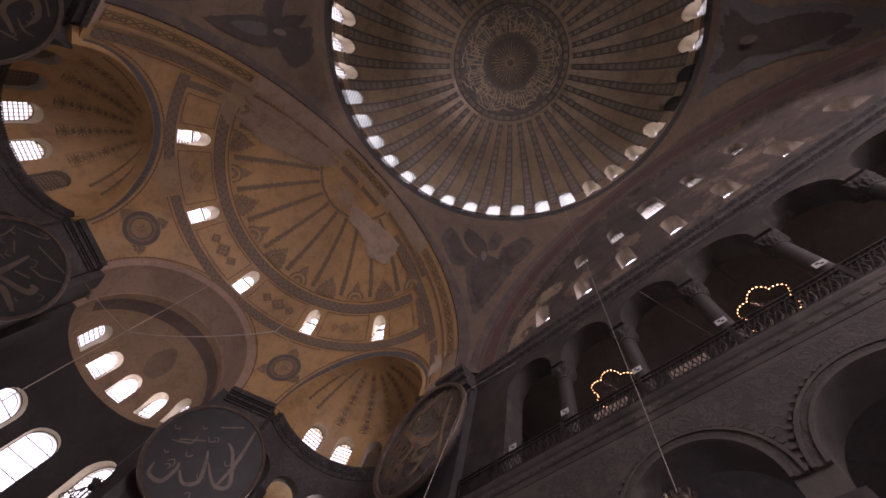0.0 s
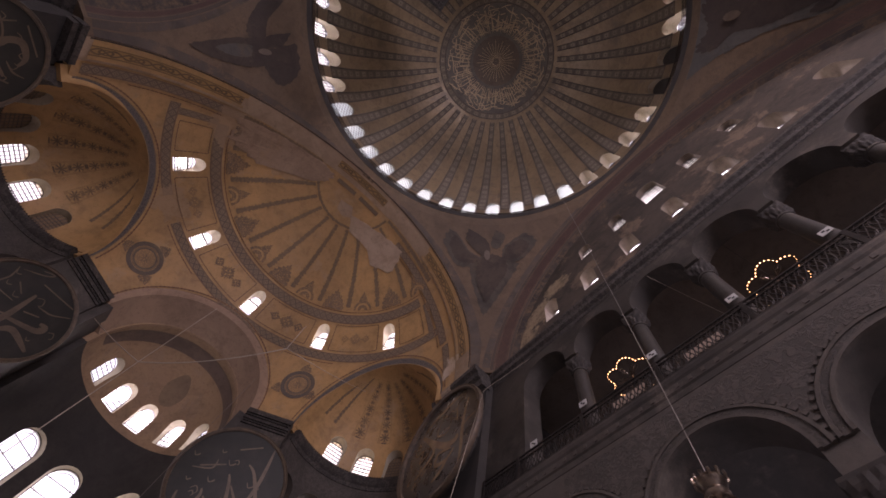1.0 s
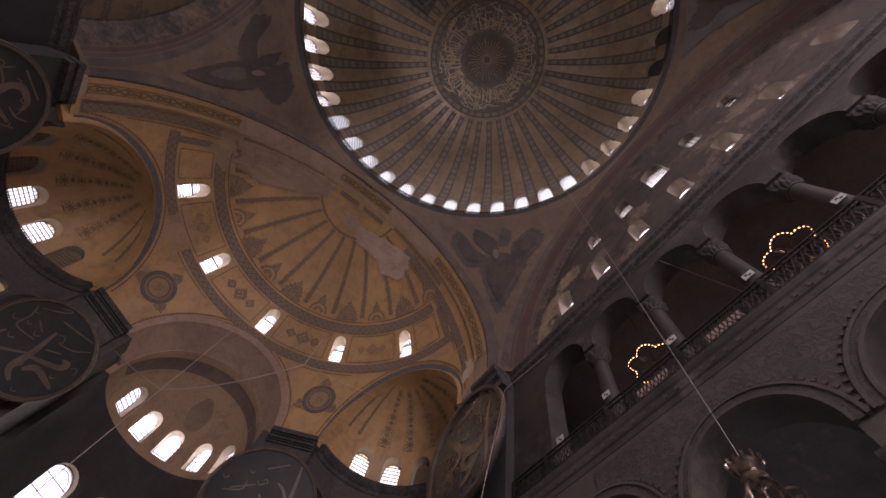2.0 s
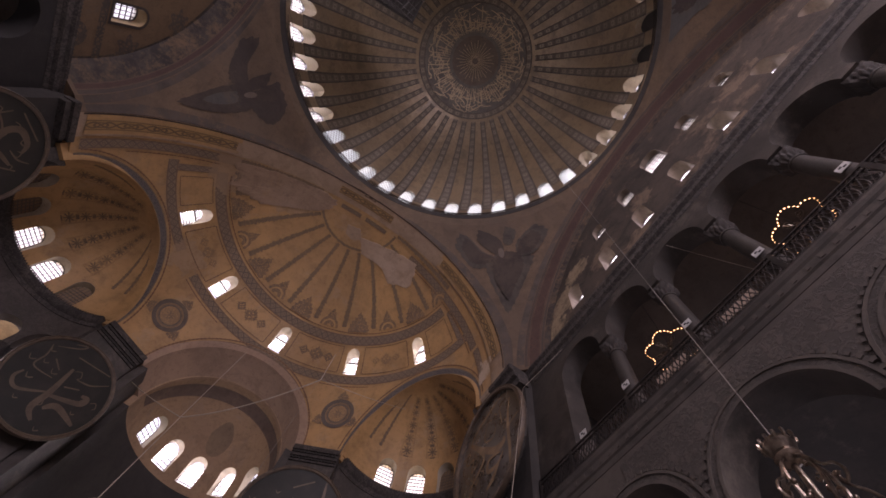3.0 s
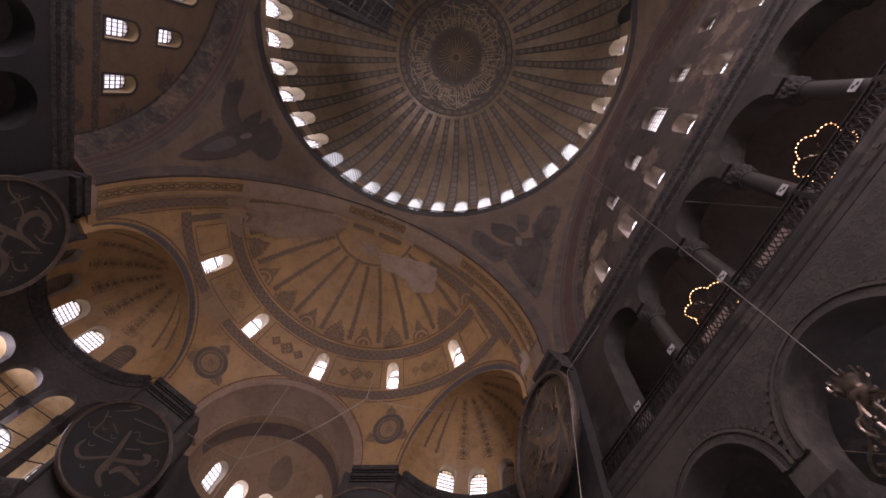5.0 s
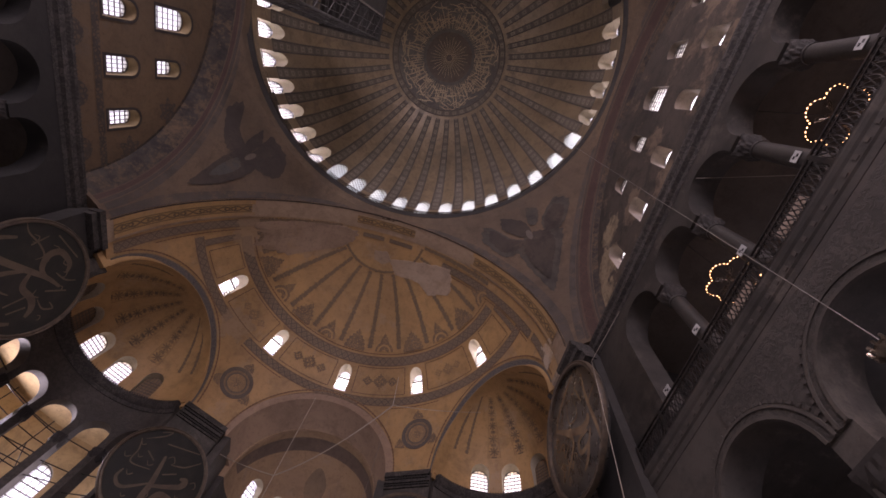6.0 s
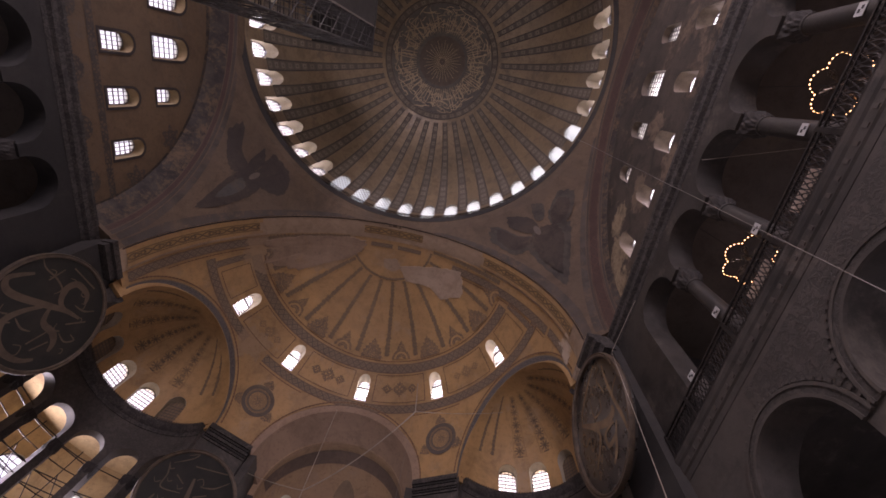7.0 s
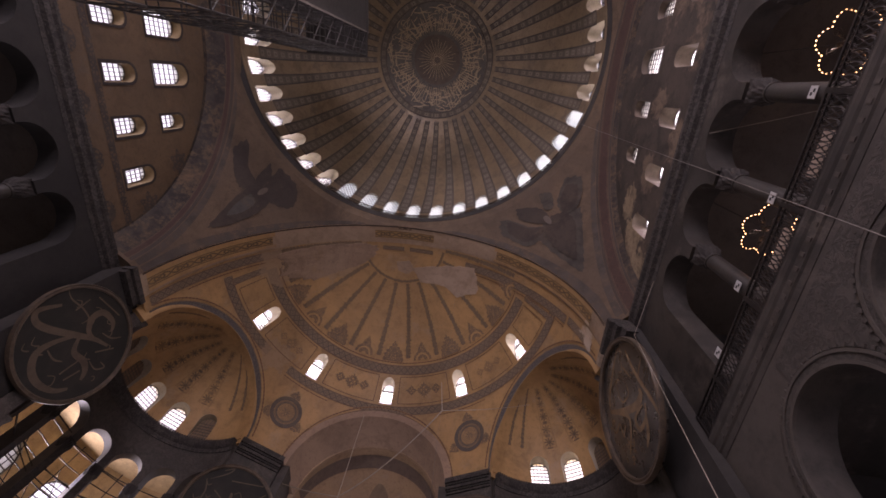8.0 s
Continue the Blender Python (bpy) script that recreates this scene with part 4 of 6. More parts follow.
def half_round(r, q=1.0):
    return [(r * math.cos(t), r * q * math.sin(t) - 0.3 * r) for t in [math.pi * j / 20 for j in range(21)]]


for k in range(11):
    az = -80 + 16 * k
    bm = bmesh.new()
    if k % 2:
        blot(bm, palmette(1.95, 1.85), on_surface(SDC, SDR, az, 48.1, 0.05), 2)
        part("palmette", bm, LACED, sd)
    else:
        # a niche-headed finial: nested half-rounds under a small crown
        blot(bm, palmette(0.9, 1.2), on_surface(SDC, SDR, az, 49.5, 0.048), 2)
        part("palmette", bm, LACED, sd)
        for nm, q, mt, lf in (("finial_arch", 0.88, LACED, 0.055), ("finial_ring", 0.66, OCHRE, 0.067), ("finial_heart", 0.5, LACED, 0.079), ("finial_eye", 0.2, OCHRE, 0.09)):
            bm = bmesh.new()
            blot(bm, half_round(q, 1.1), on_surface(SDC, SDR, az, 45.1 + 1.1 * q, lf), 2)
            part(nm, bm, mt, sd)


def lozenge(az, el, k, paint):
    """A row of three stencilled lozenges with nested centres."""
    g0 = on_surface(SDC, SDR, az, el, 0.05)
    g1 = on_surface(SDC, SDR, az, el, 0.064)
    for dx, sz in ((0.0, 0.62), (-0.98, 0.42), (0.98, 0.42)):
        n = 32
        o = []
        for j in range(n):
            t = 2 * math.pi * j / n
            r = sz * k / (abs(math.cos(t)) + abs(math.sin(t))) * (1.0 + 0.13 * math.cos(16 * t))
            o.append((r * math.cos(t), r * math.sin(t) * 0.95))
        bm = bmesh.new()
        blot(bm, o, lambda x, y: g0(x + dx * k, y), 2)
        part("lozenge", bm, paint, sd)
        for q in ((-0.3, 0), (0.3, 0), (0, -0.3), (0, 0.3)):
            bm = bmesh.new()
            r = 0.13 * sz * k
            blot(bm, [(r, 0), (0, r), (-r, 0), (0, -r)], lambda x, y: g1(x + dx * k + q[0] * sz * k, y + q[1] * sz * k), 1)
            part("lozenge_eye", bm, OCHRE, sd)


for az in (-47, -16, 16, 47):
    lozenge(az, 34.3, 1.2 if abs(az) < 20 else 1.0, LACED if abs(az) < 20 else LACED_SOFT)

# thin framing lines of the panels between the windows
for a0, a1 in ((-78, -67), (-57, -37), (-27, -5), (5, 27), (37, 57), (67, 78)):
    sd_arc(38.95, 39.25, a0, a1, BAND_EDGE, "panel_line", SDR - 0.047, 24)
    sd_arc(29.4, 29.7, a0, a1, BAND_EDGE, "panel_line", SDR - 0.047, 24)
    for az in (a0, a1):
        part("panel_line", sheet(lambda u, v, az=az: on_sphere(SDC, SDR - 0.049, az - 0.2 + 0.4 * v, 29.6 + 9.4 * u), 8, 2, 2.0, 1.0), BAND_EDGE, sd)
sd_arc(44.0, 44.4, -80, 80, BAND_LINE, "border_line")
sd_arc(24.6, 24.95, -41, -22, BAND_LINE, "border_line", n=30)
sd_arc(24.6, 24.95, 22, 41, BAND_LINE, "border_line", n=30)


# lace borders that follow the edge of the half-dome against the great arch
def sd_edge(side, p0, p1, e0, e1, paint, name):
    def f(u, v):
        b, q = radians(e0 + (e1 - e0) * u), radians(p0 + (p1 - p0) * v)
        w = Vector((side * math.cos(b) * math.cos(q), math.sin(q), math.sin(b) * math.cos(q)))
        return SDC + w * (SDR - 0.052)
    return part(name, sheet(f, 50, 3, radians(e1 - e0) * SDR, 1.0), paint, sd)


sd_edge(1, 2.8, 5.7, 21, 66, BAND_GREY, "edge_border")
sd_edge(1, 6.3, 6.7, 21, 66, BAND_LINE, "edge_line")
sd_edge(1, 2.4, 5.0, 6, 20, BAND_GREY, "edge_border")
sd_edge(-1, 0.6, 3.4, 2, 46, BAND_GREY, "edge_border")
sd_edge(-1, 4.0, 4.4, 14, 40, BAND_LINE, "edge_line")


def repair(c, r, corners, paint, name, parent, lift, seed):
    """A ragged patch of repair plaster between a few corners (azimuth, elevation) on a sphere."""
    wob = random.Random(seed)
    pts = [on_sphere(Vector((0, 0, 0)), 1.0, a, e) for a, e in corners]
    mid = sum(pts, Vector()) / len(pts)
    edge = []
    for p, q in zip(pts, pts[1:] + pts[:1]):
        for k in range(7):
            d = p.lerp(q, k / 7) - mid
            edge.append(mid + d * (1 + wob.uniform(-0.05, 0.05)))
    bm = bmesh.new()
    rows = [[bm.verts.new(c + (mid + (d - mid) * t).normalized() * (r - lift)) for d in edge] for t in (0.02, 0.35, 0.7, 1.0)]
    rows.append([bm.verts.new(c + (mid + (d - mid) * 1.015).normalized() * (r + 0.01)) for d in edge])
    n = len(edge)
    for a, b in zip(rows, rows[1:]):
        for i in range(n):
            bm.faces.new((a[i], a[(i + 1) % n], b[(i + 1) % n], b[i]))
    bm.faces.new(rows[0])
    return part(name, bm, paint, parent, "bare repair plaster")


repair(SDC, SDR, [(22, 80), (70, 72), (81, 62), (66, 57), (52, 62), (50, 68), (26, 74)], PALE, "repair_patch", sd, 0.07, 3)
repair(SDC, SDR, [(-20, 82), (18, 83), (24, 79), (6, 78), (-10, 79)], PALE, "repair_patch", sd, 0.065, 8)
repair(SDC, SDR, [(-87, 45), (-88, 56), (-88, 66), (-87, 75), (-80, 80), (-62, 77), (-60, 70), (-64, 62), (-66, 54), (-76, 44)], WORN, "worn_patch", sd, 0.06, 5)


def medallion(az, el):
    g = on_surface(SDC, SDR, az, el, 0.05)
    for nm, r0, r1, paint in (("outer_ring", 1.02, 1.36, MOTIF), ("inner_ring", 0.86, 1.0, MOTIF_SOFT), ("dark_ring", 0.76, 0.86, MOTIF), ("rosette", 0.0, 0.76, LACED_SOFT), ("star", 0.0, 0.4, LACED)):
        bm = bmesh.new()
        n = 36
        gg = g if nm != "star" else on_surface(SDC, SDR, az, el, 0.06)
        rr = [r1 * ((0.7 + 0.3 * math.cos(8 * 2 * math.pi * k / n)) if nm == "star" else 1.0) for k in range(n)]
        if r0 == 0:
            blot(bm, [(rr[k] * math.cos(2 * math.pi * k / n), rr[k] * math.sin(2 * math.pi * k / n)) for k in range(n)], gg, 2)
        else:
            vs = [[bm.verts.new(gg(r * math.cos(2 * math.pi * k / n), r * math.sin(2 * math.pi * k / n))) for r in (r0, r1)] for k in range(n)]
            for k in range(n):
                bm.faces.new((vs[k][0], vs[k][1], vs[(k + 1) % n][1], vs[(k + 1) % n][0]))
        part(nm, bm, paint, sd)
    for a in (90, 208, 332):
        bm = bmesh.new()
        ca, sa = math.cos(radians(a - 90)), math.sin(radians(a - 90))
        x0, y0 = 1.72 * math.cos(radians(a)), 1.72 * math.sin(radians(a))
        blot(bm, palmette(0.95, 0.72), lambda x, y: g(x0 + x * ca - y * sa, y0 + x * sa + y * ca), 2)
        part("fleuron", bm, LACED, sd)


for s in (-1, 1):
    medallion(s * 32.7, 15.0)


# borders round the exedra and apse arches
def arch_border(axis_az, r0, r1, paint, name, a0=0.0, a1=180.0, lift=0.05):
    ax = Vector((math.sin(radians(axis_az)), math.cos(radians(axis_az)), 0))
    side = Vector((ax.y, -ax.x, 0))

    def f(u, v):
        t = radians(a0 + (a1 - a0) * u)
        r = r0 + (r1 - r0) * v
        d = math.sqrt((SDR - lift) ** 2 - (r * math.cos(t)) ** 2 - (r * math.sin(t) / SDK) ** 2)
        return SDC + ax * d + side * (r * math.cos(t)) + Vector((0, 0, r * math.sin(t) / SDK))
    return part(name, sheet(f, 60, 3, radians(a1 - a0) * (r0 + r1) / 2, 1.0), paint, sd)


for s in (-1, 1):
    arch_border(s * EX_AZ, EX_R + 0.05, EX_R + 0.5, BAND_DARK, "exedra_border", 2, 178)
    arch_border(s * EX_AZ, EX_R + 0.64, EX_R + 0.76, BAND_LINE, "exedra_edge_line", 6, 174)
arch_border(0, 6.12, 6.5, BAND_GREY, "apse_border", 2, 178)
arch_border(0, 6.62, 6.74, BAND_LINE, "apse_edge_line", 4, 176)

# soffit of the east arch: knotwork in three stretches, grey border behind
ae = find("arch_east")


def soffit(a0, a1, y0, y1, paint, name, r=RA - 0.03):
    def f(u, v):
        t = radians(a0 + (a1 - a0) * u)
        return Vector((-(r + RX - RA) * math.cos(t), y0 + (y1 - y0) * v, Z2 + r * math.sin(t)))
    return part(name, sheet(f, 40, 3, radians(a1 - a0) * r, 1.0), paint, ae)


for a0, a1 in ((2, 43), (79, 101), (126, 171)):
    soffit(a0, a1, 15.98, 16.72, BAND_KNOT, "knotwork_border")
for a0, a1 in ((2, 44), (125, 171)):
    soffit(a0, a1, 15.54, 15.98, OCHRE, "ochre_strip", RA - 0.025)
    soffit(a0, a1, 16.72, 16.96, OCHRE, "ochre_strip", RA - 0.025)
soffit(1, 179, 15.51, 15.62, BAND_SOOT, "dark_edge_line", RA - 0.034)
sd_edge(-1, 1.4, 3.0, 82, 90, BAND_GREY, "edge_fragment")
sd_edge(1, 1.4, 3.0, 79, 88, BAND_GREY, "edge_fragment")

# soffits of the side arches: red-brown borders
for s, nm in ((1, "arch_south"), (-1, "arch_north")):
    ob = find(nm)
    for (d0, d1), paint in (((0.0, 0.09), BAND_SOOT), ((0.11, 0.56), BAND_RED), ((0.59, 0.68), BAND_SOOT), ((0.7, 0.97), SMUDGE)) if s > 0 else (((0.02, 0.12), BAND_SOOT), ((0.14, 0.3), BAND_RED), ((0.31, 0.97), SMUDGE)):
        def f(u, v, s=s, d0=d0, d1=d1):
            t = radians(1 + 178 * u)
            d = d0 + (d1 - d0) * v
            x, r = HX[s] + (16.85 - HX[s]) * d, RS - SPLAY * d - 0.03
            return Vector((s * x, -r * math.cos(t), Z2 + r * math.sin(t)))
        part("soffit_border", sheet(f, 70, 3, 46.0, 1.0), paint, ob)
# border inside the north window wall
tn = find("tympanum_north")


def tymp_arc(u, v):
    t = radians(3 + 174 * u)
    r = 12.85 + 0.42 * v
    return Vector((-16.78, YC - r * math.cos(t), Z2 + r * math.sin(t)))


def wall_outline(y, z0, w0, h0, w1, h1, x):
    """A band between two arched outlines on a side wall."""
    bm = bmesh.new()
    a, b = arch_outline(w0, h0, 12), arch_outline(w1, h1, 12, -(h1 - h0) / 2)
    ra = [bm.verts.new((x, y + p, z0 + q)) for p, q in a]
    rb = [bm.verts.new((x, y + p, z0 + q)) for p, q in b]
    for i in range(len(a)):
        j = (i + 1) % len(a)
        bm.faces.new((ra[i], ra[j], rb[j], rb[i]))
    return bm


part("arched_border", sheet(tymp_arc, 70, 3, 41.0, 1.0), SMUDGE, tn)
part("level_border", sheet(lambda u, v: Vector((-16.775, -13.6 + 27.2 * u, 25.15 + 0.5 * v)), 30, 2, 27.2, 1.0), NORTH_DARK, tn)
for k, y in enumerate(TY_U[-1]):
    w, h = ((1.6, 3.6), (1.45, 3.5), (1.0, 2.25))[abs(k - 2)]
    part("painted_surround", wall_outline(y, 30.0, w + 0.02, h + 0.01, w + 0.36, h + 0.36, -16.77), SURROUND, tn)
for y in TY_L:
    part("painted_surround", wall_outline(y, 25.9, 1.12, 2.51, 1.46, 2.84, -16.765), SURROUND, tn)
    bm = bmesh.new()
    blot(bm, [(p, q - 0.6) for p, q in arch_outline(1.5, 1.35, 12)], lambda a, b, y=y: Vector((-16.772, y + 1.63 + a, 23.9 + b)), 2)
    part("painted_niche", bm, NORTH_DARK, tn)
for y, z in ((9.8, 31.0), (12.25, 27.45), (-9.2, 31.0)):
    bm = bmesh.new()
    blot(bm, [(1.05 * math.cos(t) * (0.78 + 0.22 * math.cos(6 * t)), 0.95 * math.sin(t) * (0.78 + 0.22 * math.cos(6 * t))) for t in [2 * math.pi * k / 30 for k in range(30)]], lambda a, b, y=y, z=z: Vector((-16.77, y + a, z + b)), 2)
    part("painted_rosette", bm, NORTH_DARK, tn)

# rays of the two conches
for s, nm in ((1, "exedra_conch_south"), (-1, "exedra_conch_north")):
    ob, c = find(nm), conch_centre(s, EX_D - 0.3)
    for k, off in enumerate((-78, -66, -40.5, -15.5, 9, 33, 58, 78)):
        az = s * (EX_AZ + off)
        narrow = abs(off) > 60

        def f(u, v, az=az, narrow=narrow, c=c):
            el = 27 + (75 - 27) * u
            w = (0.2 if narrow else 0.56) * (1 - 0.62 * u)
            d = math.degrees((v - 0.5) * 2 * w / (CONCH_R * math.cos(radians(el))))
            return on_sphere(c, CONCH_R - 0.03, az + d, el)
        part("ray", sheet(f, 14, 2, 4.9, 1.0), BAND_RAY if narrow else BAND_FLOWER, ob)

# dark border on the apse conch and a plain seated shape in its gold ground
ac = find("apse_conch")
bm = bmesh.new()
blot(bm, [(0.95 * math.cos(t) * (1 - 0.35 * max(0, math.sin(t))), 1.45 * math.sin(t)) for t in [2 * math.pi * k / 24 for k in range(24)]], on_surface(Vector((AP.x, AP.y, 22.2)), 5.5, 4, 40, 0.04), 3)
part("faded_mosaic", bm, FADED, ac, "dark faded mosaic shape")



def apse_band(u, v):
    b = math.pi * (0.04 + 0.92 * u)
    q = radians((1.5 + 7 * math.sin(b)) * (1 - v) + (12 + 10 * math.sin(b)) * v)
    return Vector((AP.x + 5.46 * math.cos(b) * math.cos(q), AP.y + 5.46 * math.sin(q), 22.2 + 5.46 * math.sin(b) * math.cos(q)))


part("dark_arch_band", sheet(apse_band, 48, 4, 15.0, 1.0), DUSK, ac, "dusky painted band round the conch")

# winged paintings on the pendentives: plain feathered shapes
WING_DARK = plaster("dark_winged_paint", (0.048, 0.034, 0.027), (0.034, 0.026, 0.022), (0.07, 0.05, 0.036), 0.6)
WING_DIM = plaster("dim_winged_paint", (0.062, 0.045, 0.035), (0.046, 0.035, 0.029), (0.085, 0.062, 0.046), 0.7)
WING_FADED = plaster("faded_winged_paint", (0.062, 0.045, 0.034), (0.046, 0.035, 0.028), (0.085, 0.06, 0.042), 0.9, grime=0.8)
WING_ASH = plaster("ashen_paint", (0.078, 0.064, 0.051), (0.058, 0.048, 0.04), (0.09, 0.066, 0.046), 0.9, grime=0.8)
WING_GREY = plaster("blue_grey_paint", (0.088, 0.082, 0.073), (0.066, 0.063, 0.058), (0.105, 0.084, 0.06), 0.8)


def plume(sx, sy, pts, lift, grow=1.0, feathers=0.03):
    """A painted plume with a feathered edge through a few places (u, v) of a pendentive."""
    c = curve(list(pts) + [pts[0]], 9)[:-1]
    mu, mv = sum(p[0] for p in c) / len(c), sum(p[1] for p in c) / len(c)
    bm = bmesh.new()
    rows = []
    for t in [0.04] + [k / 14 for k in range(1, 15)]:
        row = []
        for i, (u, v) in enumerate(c):
            k = t * grow * (1 + (feathers * ((i % 3) - 1) + 0.5 * feathers * math.sin(1.7 * i) if t == 1.0 else 0.0))
            p = pend_point(sx, sy, min(max(mu + (u - mu) * k, 0.01), 0.99), min(max(mv + (v - mv) * k, 0.02), 0.995))
            row.append(bm.verts.new(p - Vector((p.x, p.y, 0)).normalized() * lift - Vector((0, 0, lift * 0.3))))
        rows.append(row)
    n = len(c)
    for a, b in zip(rows, rows[1:]):
        for i in range(n):
            bm.faces.new((a[i], a[(i + 1) % n], b[(i + 1) % n], b[i]))
    bm.faces.new(rows[0])
    return bm


FIGURE = {
    "west": [("halo", WING_GREY, 1.3, [(0.43, 0.99), (0.58, 0.95), (0.55, 0.80), (0.57, 0.66), (0.46, 0.52), (0.24, 0.47), (0.14, 0.55), (0.24, 0.70), (0.26, 0.86), (0.26, 0.97)]),
             ("body", WING_DARK, 1.0, [(0.46, 0.99), (0.56, 0.95), (0.50, 0.86), (0.54, 0.74), (0.54, 0.63), (0.44, 0.53), (0.29, 0.56), (0.27, 0.65), (0.27, 0.74), (0.32, 0.86), (0.28, 0.92), (0.32, 0.99), (0.39, 0.96)]),
             ("wing", WING_DARK, 1.0, [(0.30, 0.55), (0.23, 0.49), (0.14, 0.53), (0.2, 0.6)])],
    "south": [("halo", WING_ASH, 1.12, [(0.66, 0.76), (0.5, 0.8), (0.24, 0.76), (0.24, 0.66), (0.36, 0.52), (0.56, 0.44), (0.68, 0.6)]),
              ("wing", WING_ASH, 1.14, [(0.83, 0.86), (0.70, 0.93), (0.66, 0.84), (0.57, 0.79), (0.66, 0.75), (0.83, 0.75)]),
              ("wing", WING_FADED, 1.0, [(0.80, 0.86), (0.70, 0.92), (0.67, 0.84), (0.57, 0.79), (0.66, 0.76), (0.81, 0.77)]),
              ("wing", WING_FADED, 1.0, [(0.58, 0.97), (0.64, 0.90), (0.57, 0.82), (0.48, 0.82), (0.49, 0.90)]),
              ("wing", WING_ASH, 1.0, [(0.44, 0.97), (0.47, 0.88), (0.41, 0.86), (0.38, 0.93)]),
              ("wing", WING_ASH, 1.12, [(0.27, 0.93), (0.15, 0.87), (0.19, 0.79), (0.33, 0.79), (0.36, 0.86)]),
              ("wing", WING_FADED, 1.0, [(0.27, 0.91), (0.18, 0.86), (0.21, 0.80), (0.34, 0.79), (0.35, 0.86)]),
              ("body", WING_FADED, 1.0, [(0.61, 0.75), (0.49, 0.82), (0.34, 0.79), (0.28, 0.70), (0.36, 0.60), (0.51, 0.50), (0.64, 0.63)])],
    "north": [("wing", WING_DIM, 1.05, [(0.09, 0.84), (0.19, 0.92), (0.27, 0.85), (0.42, 0.82), (0.34, 0.75), (0.2, 0.77)]),
              ("wing", WING_DIM, 1.0, [(0.43, 0.97), (0.57, 0.96), (0.74, 0.85), (0.62, 0.80), (0.49, 0.82)]),
              ("wing", WING_DIM, 1.0, [(0.38, 0.95), (0.45, 0.90), (0.46, 0.83), (0.38, 0.84)]),
              ("body", WING_DIM, 1.05, [(0.42, 0.83), (0.58, 0.82), (0.68, 0.69), (0.66, 0.54), (0.49, 0.47), (0.38, 0.66)]),
              ("breast", WING_GREY, 1.0, [(0.45, 0.76), (0.56, 0.74), (0.58, 0.64), (0.5, 0.58), (0.44, 0.66)])]}


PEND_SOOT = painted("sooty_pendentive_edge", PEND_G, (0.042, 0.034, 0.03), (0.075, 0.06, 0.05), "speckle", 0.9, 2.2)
for i, (sx, sy) in enumerate(((1, 1), (-1, 1), (1, -1), (-1, -1))):
    ob = find("pendentive_%d" % (i + 1))
    for side in (0, 1):
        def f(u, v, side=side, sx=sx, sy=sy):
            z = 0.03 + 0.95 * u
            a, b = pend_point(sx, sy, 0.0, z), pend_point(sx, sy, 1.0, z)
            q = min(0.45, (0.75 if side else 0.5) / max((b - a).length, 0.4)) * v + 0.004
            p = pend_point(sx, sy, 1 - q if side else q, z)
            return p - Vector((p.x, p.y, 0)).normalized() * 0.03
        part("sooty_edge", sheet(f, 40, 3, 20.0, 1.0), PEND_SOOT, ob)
    for k, (nm, paint, grow, pts) in enumerate(FIGURE["west" if sy < 0 else "south" if sx > 0 else "north"]):
        part(nm, plume(sx, sy, pts, 0.03 + 0.012 * k, grow), paint, ob)
    bm = bmesh.new()
    blot(bm, [(0.4 * math.cos(t), 0.45 * math.sin(t)) for t in [2 * math.pi * k / 16 for k in range(16)]],
         lambda a, b, sx=sx, sy=sy: pend_point(sx, sy, (0.42 if sy < 0 else 0.5) + a / 16, (0.88 if sy < 0 else 0.82) + b / 14.4) * 0.9955, 2)
    part("boss", bm, GILT if sy < 0 else MOTIF, ob, "small round gilt boss" if sy < 0 else "small round faded boss")

# ---------------------------------------------------------------- more materials


def plain(name, col, col2, rough, metal=0.0, scale=3.0):
    n = Nodes(name, rough, metal)
    g = n.noise(scale, 6, 0.65)
    return n.done(n.mix(n.step(g, 0.35, 0.7), col, col2), g, 0.15, 0.01)


IRON = plain("dark_iron", (0.035, 0.032, 0.03), (0.06, 0.05, 0.045), 0.55, 0.6)
BRASS = plain("tarnished_brass", (0.31, 0.255, 0.205), (0.10, 0.08, 0.066), 0.3, 1.0, 9.0)
STEEL = plain("dull_scaffold_tube", (0.07, 0.066, 0.062), (0.045, 0.042, 0.04), 0.6, 0.3)
PLY = plain("grey_sheeting", (0.048, 0.044, 0.04), (0.034, 0.031, 0.029), 0.8)
PLY_EDGE = plain("pale_sheeting_edge", (0.24, 0.21, 0.18), (0.17, 0.15, 0.13), 0.8)
CABLE = plain("pale_cable", (0.20, 0.18, 0.16), (0.12, 0.108, 0.096), 0.5, 0.2, 12.0)
SHAFT = plaster("grey_green_column_marble", (0.05, 0.044, 0.039), (0.032, 0.029, 0.026), (0.07, 0.061, 0.053), 0.8, 0.5)
CAPITAL = plaster("carved_capital_stone", (0.038, 0.032, 0.028), (0.026, 0.022, 0.02), (0.054, 0.045, 0.039), 0.7, 0.8)
STRING = plain("tan_strung_cable", (0.42, 0.36, 0.29), (0.28, 0.24, 0.19), 0.6, 0.0, 12.0)
PLATE = plain("white_plate", (0.55, 0.55, 0.54), (0.48, 0.48, 0.46), 0.5)
BLACK = plain("black_mark", (0.02, 0.02, 0.02), (0.03, 0.03, 0.03), 0.6)
BARS = plain("pale_window_bars", (0.16, 0.145, 0.13), (0.10, 0.09, 0.08), 0.7)
LACE = plain("gypsum_window_lace", (0.40, 0.38, 0.35), (0.30, 0.28, 0.26), 0.8)
SIGN = plain("printed_canvas", (0.42, 0.33, 0.26), (0.34, 0.26, 0.21), 0.8, 0.0, 1.5)

